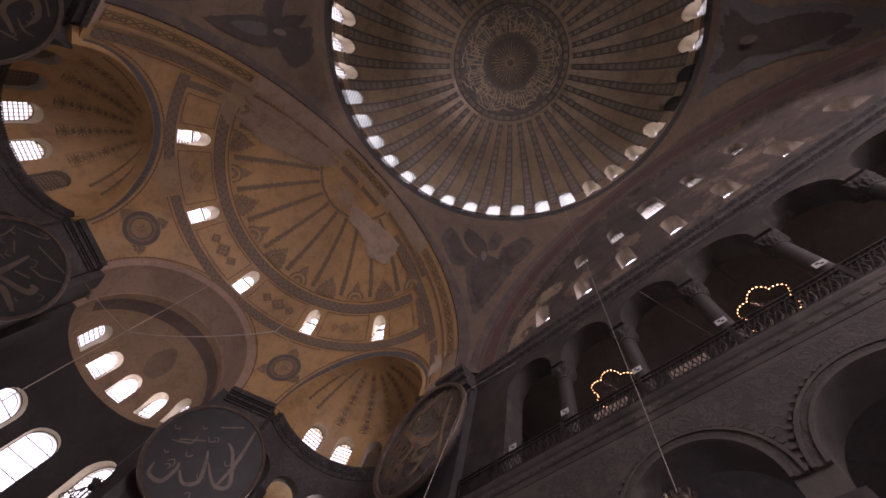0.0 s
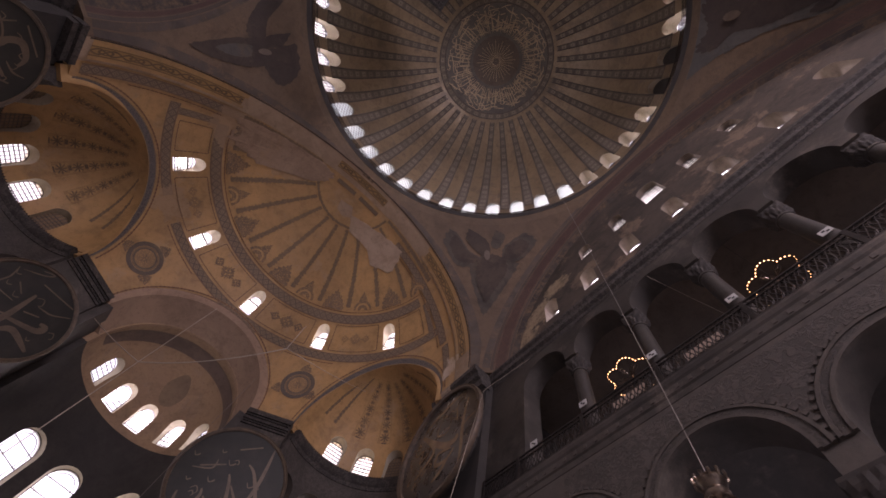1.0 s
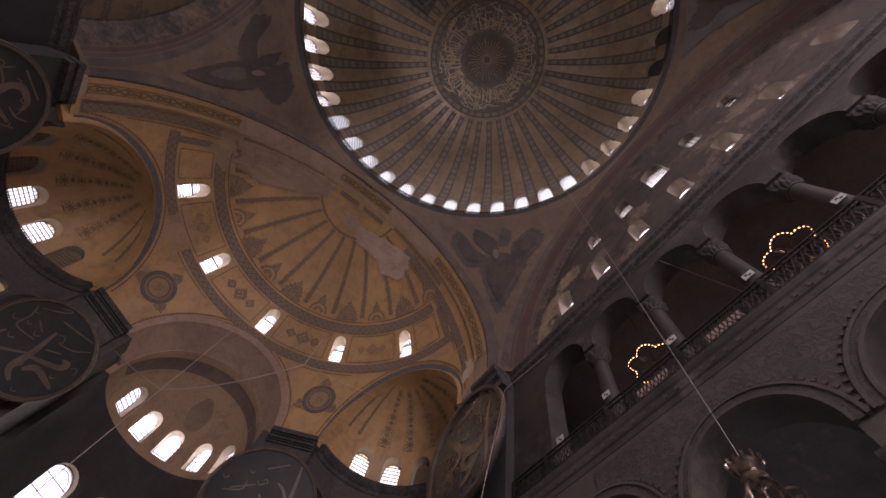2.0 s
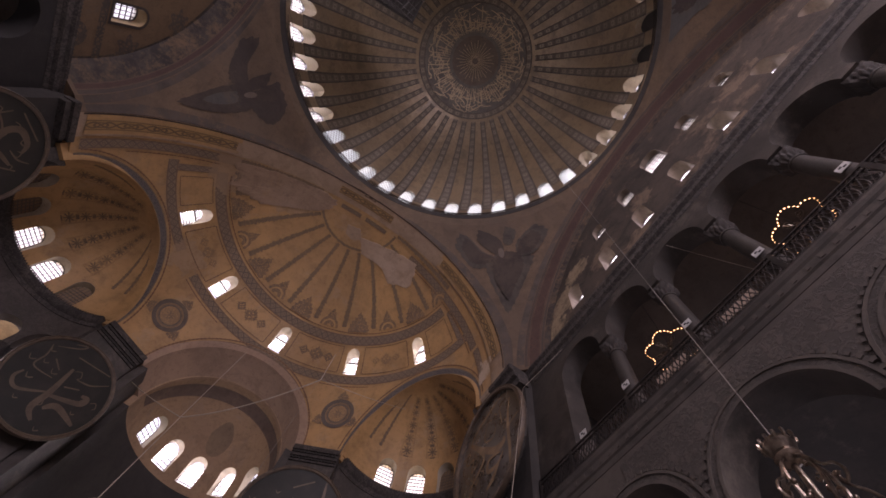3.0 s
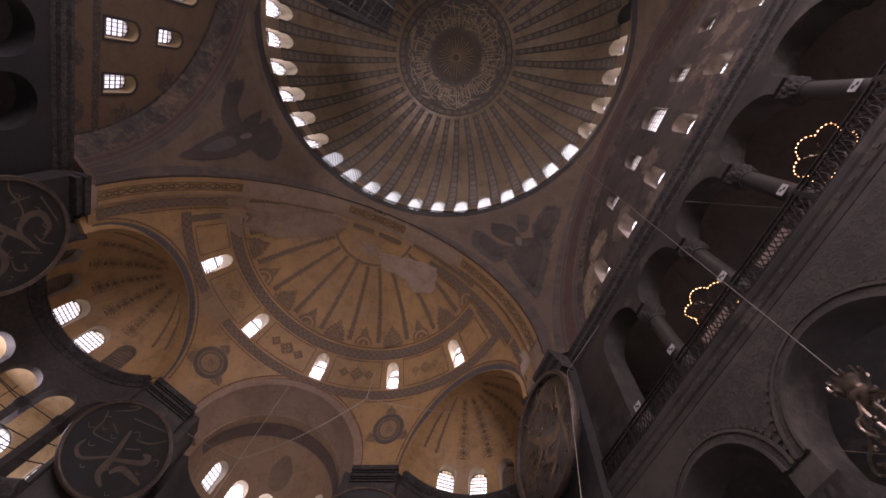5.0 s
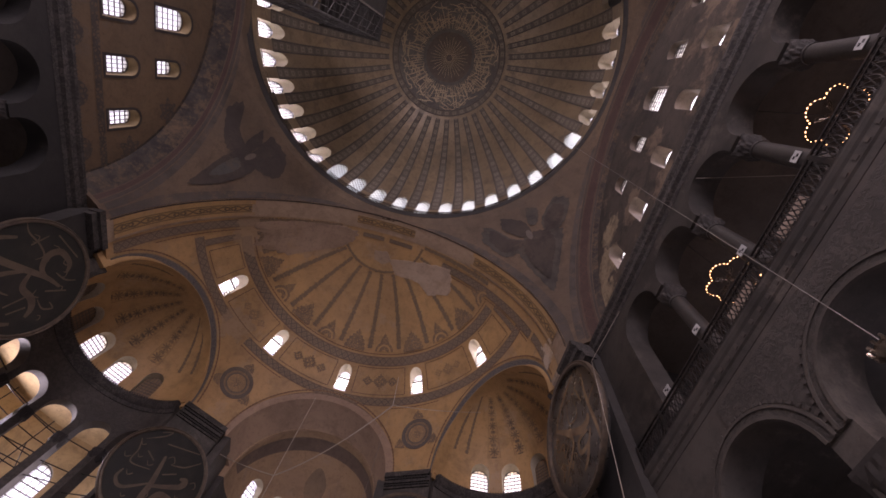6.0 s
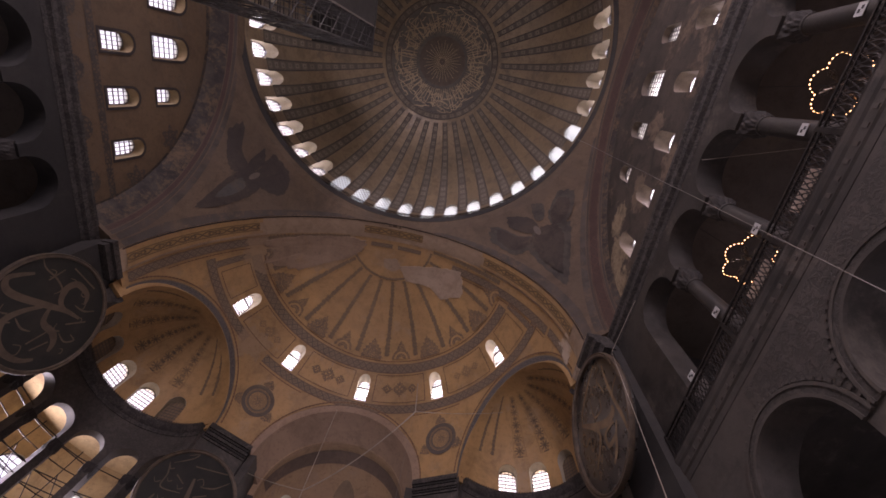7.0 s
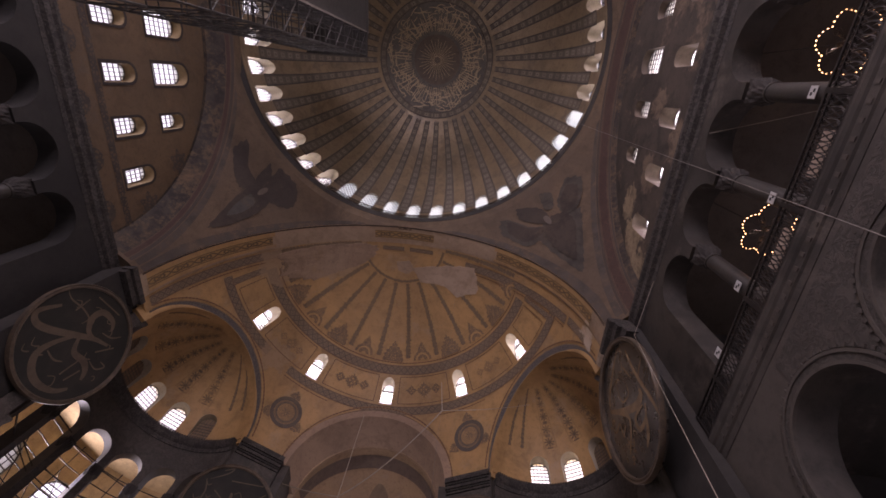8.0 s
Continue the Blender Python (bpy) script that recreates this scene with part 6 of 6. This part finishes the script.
roundel("dark round board with sweeping gilt strokes on the pier", (-14.83, 17.4, 18.4), (0.989, -0.13, -0.063), 3.23, [
    (B, [(-0.72, 0.01), (-0.81, -0.33), (-0.66, -0.42), (-0.45, -0.3), (-0.14, 0.01), (0.1, 0.25), (0.35, 0.41)]),
    (B, [(0.15, 0.57), (0.0, 0.66), (-0.25, 0.57), (-0.26, 0.36), (-0.08, 0.22), (0.1, 0.25)]),
    (B, [(-0.13, 0.0), (-0.22, -0.33), (-0.2, -0.6), (0.01, -0.75), (0.26, -0.75), (0.5, -0.62), (0.62, -0.43)]),
    (B, [(-0.08, 0.05), (0.11, -0.12), (0.35, -0.05), (0.52, -0.09), (0.62, -0.21)]),
    (S, [(-0.9, 0.19), (-0.74, 0.18), (-0.5, 0.28), (-0.29, 0.3), (-0.27, 0.16)]),
    (S, [(-0.59, 0.45), (-0.53, 0.16)]), (S, [(-0.55, 0.6), (-0.05, 0.81)]), (S, [(0.08, 0.41), (0.26, 0.52), (0.35, 0.69)]),
    (S, [(-0.16, -0.45), (0.03, -0.43), (0.15, -0.33)]), (S, [(0.31, -0.45), (0.29, -0.13)]), (S, [(0.44, -0.44), (0.46, -0.16)]),
    (S, [(0.41, 0.03), (0.6, 0.06), (0.67, 0.21), (0.54, 0.19)]), (S, [(0.32, 0.17), (0.46, 0.49)])])
# bulge added to the shape so the lower part mirrors the apse windows
roundel("dark varnished round board with gilt strokes, bulged to catch window glare", (14.49, 16.65, 17.72), (-0.997, 0.031, -0.065), 3.34, [
    (M, [(0.45, 0.69), (0.17, 0.62), (-0.3, 0.49), (-0.46, 0.36)]),
    (B, [(-0.46, 0.36), (-0.08, -0.02), (0.24, -0.26), (0.45, -0.28), (0.49, -0.2)]),
    (M, [(0.66, 0.45), (0.6, -0.01), (0.58, -0.45), (0.52, -0.73)]),
    (M, [(-0.47, 0.36), (-0.16, 0.01), (-0.03, -0.2), (-0.19, -0.33), (-0.49, -0.42)]),
    (M, [(0.38, -0.38), (0.1, -0.33), (0.05, -0.49), (0.28, -0.52), (0.44, -0.41)]),
    (M, [(0.35, -0.48), (0.16, -0.64), (-0.03, -0.71)]), (S, [(0.86, 0.0), (0.65, -0.08), (0.57, -0.22)]),
    (S, [(0.08, 0.37), (0.02, 0.18), (0.03, 0.04), (0.24, -0.03), (0.32, 0.12)]), (S, [(0.43, 0.33), (0.47, 0.06)]),
    (S, [(-0.61, 0.24), (-0.55, 0.03), (-0.33, -0.01), (-0.4, -0.19), (-0.21, -0.16)]), (S, [(-0.88, 0.26), (-0.92, 0.07)])], GILT_WARM, VARNISHED, 0.26)
roundel("dark round board with crossed gilt strokes beside the apse", (-7.33, 28.53, 17.64), (0.52, -0.854, -0.024), 2.99, [
    (B, [(-0.11, 0.37), (0.02, -0.17), (0.06, -0.53), (0.26, -0.66)]),
    (M, [(-0.01, -0.2), (-0.37, -0.5), (-0.57, -0.42), (-0.57, -0.24)]),
    (B, [(0.03, -0.23), (0.5, 0.04), (0.54, 0.2), (0.42, 0.17)]), (B, [(0.19, -0.42), (0.33, -0.24), (0.78, -0.27)]),
    (S, [(-0.73, 0.39), (-0.62, 0.18), (-0.57, -0.08), (-0.18, 0.0)]), (S, [(-0.46, 0.26), (-0.24, 0.17)]),
    (S, [(-0.66, 0.42), (-0.4, 0.68), (-0.34, 0.83), (-0.5, 0.7)]), (S, [(-0.25, 0.58), (0.43, 0.79)]),
    (S, [(0.1, 0.29), (0.23, 0.34), (0.37, 0.42), (0.57, 0.66)]), (S, [(0.08, 0.05), (0.3, 0.21)])])
roundel("dark round board with looped gilt strokes between apse and exedra", (8.07, 28.12, 17.12), (-0.243, -0.961, -0.133), 3.31, [
    (M, [(-0.6, -0.48), (-0.53, -0.65), (-0.3, -0.65), (-0.25, -0.41), (-0.29, -0.29)]),
    (M, [(-0.2, -0.38), (0.0, -0.51), (0.17, -0.37), (0.05, -0.07), (-0.06, 0.1)]),
    (M, [(0.08, -0.05), (0.41, -0.29), (0.62, -0.17), (0.32, 0.27), (0.13, 0.39)]),
    (M, [(0.45, -0.34), (0.47, 0.2), (0.38, 0.83)]), (S, [(-0.58, 0.0), (-0.21, 0.21)]), (S, [(-0.17, 0.54), (0.16, 0.77)]),
    (S, [(-0.67, -0.07), (-0.38, 0.05), (-0.38, 0.22)])])

# ---------------------------------------------------------------- hanging lamp and cables


def hanging_lamp(place, label, metal, reach):
    top = tagged(new("hanging_lamp"), label, "lamp", "hanging lamps")
    bm = lathe(bmesh.new(), [(0.0, 0.03), (0.04, 0.03), (0.06, -0.02), (0.15, -0.05), (0.17, -0.1), (0.12, -0.2), (0.145, -0.25), (0.1, -0.31), (0.04, -0.34), (0.0, -0.34)], 28)
    part("crown", bm, metal, top, "brass crown cup", True)
    for k in range(12):
        a = 2 * math.pi * k / 12
        bm = bmesh.new()
        tip = 0.03 * math.sin(5 * k)
        tube(bm, [(r * math.cos(a), r * math.sin(a), z) for r, z in ((0.15, -0.1), (0.18, -0.075), (0.188, -0.045), (0.175 + tip * 0.3, -0.02 + tip * 0.5))], 0.02, 5)
        part("crown_leaf", bm, metal, top)
    bm = lathe(bmesh.new(), [(0.0, -0.33), (0.03, -0.33), (0.035, -0.6), (0.02, -0.8), (0.05, -1.0), (0.025, -1.2), (0.07, -1.4), (0.1, -1.5), (0.06, -1.65), (0.0, -1.7)], 20)
    part("stem", bm, metal, top, "", True)
    for k in range(5):
        a = 2 * math.pi * k / 5 + 0.4
        for nm, pts, r in (("bow", [(0.08, -0.3), (0.17, -0.38), (0.22, -0.54), (0.21, -0.74), (0.15, -0.92), (0.06, -1.02)], 0.022),
                           ("scroll", [(0.15, -0.92), (0.22, -1.0), (0.29, -0.97), (0.3, -0.87), (0.25, -0.83), (0.22, -0.88)], 0.018),
                           ("scroll", [(0.12, -0.45), (0.2, -0.5), (0.22, -0.62), (0.15, -0.66), (0.12, -0.6)], 0.016),
                           ("arm", [(0.1, -0.32), (0.2, -0.42), (0.3, -0.6), (0.42, -0.7), (0.47, -0.82), (0.4, -0.88), (0.36, -0.8), (0.4, -0.77)], 0.016)):
            bm = bmesh.new()
            tube(bm, [(q * math.cos(a), q * math.sin(a), z) for q, z in curve(pts, 5)], r, 6)
            part(nm, bm, metal, top)
        for q, z, rr in ((0.15, -0.74, 0.035), (0.2, -0.8, 0.028), (0.3, -0.7, 0.03)):
            bm = bmesh.new()
            bmesh.ops.create_icosphere(bm, subdivisions=2, radius=rr)
            bmesh.ops.translate(bm, vec=(q * math.cos(a + 0.2), q * math.sin(a + 0.2), z), verts=bm.verts)
            part("bud", bm, metal, top, "", True)
    bm = bmesh.new()
    tube(bm, [(0.003 * math.sin(k * 1.3), 0.003 * math.cos(k), 0.05 + 0.5 * k) for k in range(0, 15)], 0.008, 5)
    tube(bm, [(0, 0, 7.0), (0, 0, reach)], 0.005, 4)
    part("cable", bm, CABLE, top, "thin pale cable")
    top.matrix_basis = Matrix.Translation(place)
    return top


hanging_lamp((10.71, 4.01, 5.41), "ornate tarnished brass lamp with scrolled arms on a cable", BRASS, 46.54)
hanging_lamp((5.45, 19.3, 9.0), "dark iron lamp with scrolled arms hanging before the apse", IRON, 27.85)


def sag(a, b, drop, n=16):
    a, b = Vector(a), Vector(b)
    return [a.lerp(b, i / n) - Vector((0, 0, drop * 4 * (i / n) * (1 - i / n))) for i in range(n + 1)]


N1, N2 = (0.5, 23.3, 15.9), (5.5, 19.2, 18.6)
for a, b, drop, r in ((N1, (-5.5, 30.2, 21.2), 0.1, 0.021), (N1, N2, 0.55, 0.028), (N1, (-1.2, 29.1, 27.4), 0.0, 0.021), (N1, (1.6, 19.6, 8.5), 0.1, 0.02),
                      (N2, (5.0, 26.5, 29.5), 0.0, 0.022), (N2, (11.9, 24.8, 26.2), 0.15, 0.015), ((14.5, 13.4, 19.0), (9.4, 7.4, 5.2), 0.0, 0.008),
                      ((14.5, 13.4, 19.0), (16.5, 11.8, 22.7), 0.0, 0.01), ((16.4, 3.9, 21.5), (24.0, 1.0, 19.5), 0.2, 0.012), ((16.5, 9.0, 11.5), (22.0, 4.0, 8.5), 0.0, 0.012)):
    bm = bmesh.new()
    tube(bm, sag(a, b, drop), r, 5)
    tagged(new("cable", make("cable", bm, STRING)), "thin pale cable strung across the nave", "cable", "strung cables")

# ---------------------------------------------------------------- scaffold tower
TX, TY, LV = (-4.55, -7.1, -9.6), (0.85, -1.0, -3.0, -5.0, -7.0), 40.0


def pole(name, a, b, r, parent, mat=STEEL):
    bm = bmesh.new()
    tube(bm, [a, b], r, 5)
    return part(name, bm, mat, parent)


scaf = tagged(new("scaffold_tower"), "tall grey steel scaffold tower sheeted at the top", "scaffold")
for x in TX:
    for y in TY:
        pole("standard", (x, y, 0), (x, y, LV), 0.05, scaf)
z = 2.0
lev = 0
while z < LV:
    for x in TX:
        pole("ledger", (x, TY[0], z), (x, TY[-1], z), 0.04, scaf)
    for y in TY:
        pole("transom", (TX[0], y, z), (TX[-1], y, z), 0.04, scaf)
    if z > 16:
        for i in range(4):
            pole("brace", (TX[0], TY[i], z), (TX[0], TY[i + 1], z + 2), 0.035, scaf)
            pole("brace", (TX[0], TY[i + 1], z + 1.0), (TX[0], TY[i], z + 1.0), 0.03, scaf)
        for i in range(2):
            pole("brace", (TX[i], TY[0], z), (TX[i + 1], TY[0], z + 2), 0.035, scaf)
        pole("ledger", (TX[0], TY[0], z + 1.0), (TX[0], TY[-1], z + 1.0), 0.028, scaf)
        pole("transom", (TX[0], TY[0], z + 1.0), (TX[-1], TY[0], z + 1.0), 0.022, scaf)
        for i in range(6):
            xx = TX[0] + (TX[-1] - TX[0]) * (i + 0.5) / 6
            pole("upright", (xx, TY[0], z), (xx + 0.1 * ((lev * 7 + i * 3) % 5 - 2), TY[0], z + 2), 0.022, scaf)
        for i in range(3):
            yy = TY[1] + (TY[0] - TY[1]) * (i + 0.5) / 3
            pole("upright", (TX[0], yy, z), (TX[0], yy + 0.08 * ((lev * 5 + i * 3) % 5 - 2), z + 2), 0.022, scaf)
    if lev % 2 == 0:
        part("deck", box(bmesh.new(), TX[-1], TY[-1], z + 0.05, TX[1], TY[0] - 2.2, z + 0.1), PLY, scaf)
    z += 2.0
    lev += 1
part("sheeting", box(bmesh.new(), TX[0] + 0.06, TY[-1], 22.0, TX[0] + 0.1, TY[1], LV + 0.5), PLY, scaf, "grey sheeting down the side of the tower")
part("sheeting_edge", box(bmesh.new(), TX[0] + 0.02, TY[1], 22.0, TX[0] + 0.14, TY[1] + 0.1, LV + 0.5), PLY_EDGE, scaf, "pale edge of the sheeting")
part("guard_board", box(bmesh.new(), TX[-1], TY[0] + 0.06, LV - 0.1, TX[0], TY[0] + 0.1, LV + 0.25), PLY, scaf)
part("top_deck", box(bmesh.new(), TX[-1] - 0.2, TY[-1] - 0.2, LV - 0.2, TX[0] + 0.2, TY[0] + 0.2, LV - 0.1), PLY, scaf)

# tie rods and a scaffold in the north exedra gallery
c = conch_centre(-1)
for k in range(7):
    az = -(EX_AZ - 77.5 + 25 * k)
    for z in (16.0 + 0.15 * k, 17.3 - 0.1 * k, 18.9):
        p, q = spot(az - 12.5, CONCH_R + 0.4, z, (c.x, c.y)).translation, spot(az + 12.5, CONCH_R + 0.4, z + 0.35 * math.sin(5 * k + z), (c.x, c.y)).translation
        bm = bmesh.new()
        tube(bm, [p, q], 0.035, 5)
        tagged(new("tie_rod", make("tie_rod", bm, IRON)), "dark iron tie rod between the exedra columns", "tie rod", "tie rods")
gs = tagged(new("gallery_scaffold"), "dark pipe scaffold standing in the exedra gallery", "scaffold")
for k in range(6):
    az = -(EX_AZ - 40 + 12 * k)
    p = spot(az, CONCH_R + 2.0, 0, (c.x, c.y)).translation
    pole("standard", (p.x, p.y, Z1), (p.x, p.y, 20.2), 0.04, gs, IRON)
    if k:
        for z in (15.2, 16.1, 17.0, 17.9, 18.8, 19.8):
            pole("ledger", (p0.x, p0.y, z), (p.x, p.y, z), 0.035, gs, IRON)
        pole("brace", (p0.x, p0.y, 15.6), (p.x, p.y, 18.4), 0.03, gs, IRON)
    p0 = p

# ---------------------------------------------------------------- carved arcades of the ground floor
lf = bmesh.new()
bmesh.ops.create_cone(lf, cap_ends=True, segments=6, radius1=0.09, radius2=0.03, depth=0.1)
bmesh.ops.transform(lf, matrix=Matrix.Translation((0, 0, 0.05)) @ Matrix.Diagonal((1.0, 0.45, 1.0, 1.0)), verts=lf.verts)
LEAF = make("leaf", lf, RIMSTONE)
BLOCK = make("modillion", box(box(bmesh.new(), -0.055, -0.07, -0.07, 0.05, 0.07, 0.1), -0.03, -0.05, -0.1, 0.05, 0.05, -0.065), DARKSTONE)
DENTIL = make("dentil", box(bmesh.new(), -0.02, -0.055, -0.05, 0.05, 0.055, 0.05), DARKSTONE)
for s in (1, -1):
    for k, y in enumerate(GROUND_Y):
        for nm, r0, r1, pr, mt in (("archivolt", 2.1, 2.2, 0.12, DARKSTONE), ("archivolt", 2.2, 2.42, 0.07, CARVED), ("bead", 2.42, 2.52, 0.11, DARKSTONE)):
            ol = [(r0 * math.cos(a), r0 * math.sin(a)) for a in [math.pi * i / 24 for i in range(25)]] + [(r1 * math.cos(a), r1 * math.sin(a)) for a in [math.pi * i / 24 for i in range(24, -1, -1)]]
            bm = bmesh.new()
            vs = [[bm.verts.new((x, yy, z)) for x, z in ol] for yy in (16.4 - pr, 16.4)]
            n = len(ol)
            h = n // 2
            for i in range(h - 1):
                bm.faces.new((vs[0][i], vs[0][i + 1], vs[0][n - 2 - i], vs[0][n - 1 - i]))
            for i in range(n):
                j = (i + 1) % n
                bm.faces.new((vs[0][i], vs[1][i], vs[1][j], vs[0][j]))
            bmesh.ops.transform(bm, matrix=pose(0, y, 9.9, 0, 0, -90 * s), verts=bm.verts)
            ob = new(nm, make(nm, bm, mt))
            ob.parent = find("arcade_wall_south" if s > 0 else "arcade_wall_north")
    # blocks under the first cornice and dentils round the arches
    if s > 0:
        for k in range(59):
            ob = new("modillion", BLOCK)
            ob.parent = find("first_cornice_south")
            ob.matrix_basis = pose(16.33, -14.7 + 0.5 * k, Z1 - 0.47)
        for y in GROUND_Y[1:]:
            for k in range(30):
                a = radians(3 + 174 * k / 29)
                ob = new("dentil", DENTIL)
                ob.parent = find("arcade_wall_south")
                ob.matrix_basis = pose(16.33, y + 2.6 * math.cos(a), 9.9 + 2.6 * math.sin(a), math.degrees(a) - 90)
    # spandrel panels between the arches
    for y in [YC + 5.1 * k for k in (-1.5, -0.5, 0.5, 1.5)]:
        bm = bmesh.new()
        cols_ = 16
        top_z, lo = 13.25, []
        for i in range(cols_ + 1):
            d = -2.552 + 5.104 * i / cols_
            u = 2.55 - abs(d)
            lo.append((d, 9.95 + math.sqrt(max(2.54 ** 2 - u * u, 0.0)) if abs(u) < 2.54 else 9.95))
        a = [bm.verts.new((d, 16.36, min(z, top_z - 0.02))) for d, z in lo]
        b = [bm.verts.new((d, 16.36, top_z)) for d, z in lo]
        for i in range(cols_):
            bm.faces.new((a[i], a[i + 1], b[i + 1], b[i]))
        bmesh.ops.transform(bm, matrix=pose(0, y, 0, 0, 0, -90 * s), verts=bm.verts)
        bmesh.ops.solidify(bm, geom=bm.faces[:], thickness=0.03)
        ob = new("spandrel", make("spandrel", bm, CARVED))
        ob.parent = find("arcade_wall_south" if s > 0 else "arcade_wall_north")
    # pointed leaves along the lip of the second cornice
    for k in range(140):
        ob = new("leaf", LEAF)
        ob.parent = find("second_cornice_south" if s > 0 else "second_cornice_north")
        ob.matrix_basis = pose(s * 15.93, -14.8 + 0.212 * k, Z2 + 0.05, 0, 0, 90)
    rim_turn = -s * math.degrees(math.atan2(1.6, 3.05))
    for row, (d, z) in enumerate(((0.31, Z2 - 0.62), (0.15, Z2 - 1.0))):
        for k in range(14):
            q = (k + 0.5 + 0.25 * row) / 14.5
            ob = new("leaf", LEAF)
            ob.parent = find("apse_pier_cornice_south" if s > 0 else "apse_pier_cornice_north")
            ob.matrix_basis = pose(s * (6.3 + 3.05 * q - 0.46 * d), 30.2 - 1.6 * q - 0.88 * d, z, 0, 0, rim_turn) @ Matrix.Diagonal((1.5, 2.2, 2.2, 1.0))
    c = conch_centre(s)
    for k in range(88):
        ob = new("leaf", LEAF)
        ob.parent = find("exedra_cornice_south" if s > 0 else "exedra_cornice_north")
        ob.matrix_basis = spot(s * EX_AZ - 90 + 2.07 * k, CONCH_R - 0.36, Z2 - 0.12, (c.x, c.y))
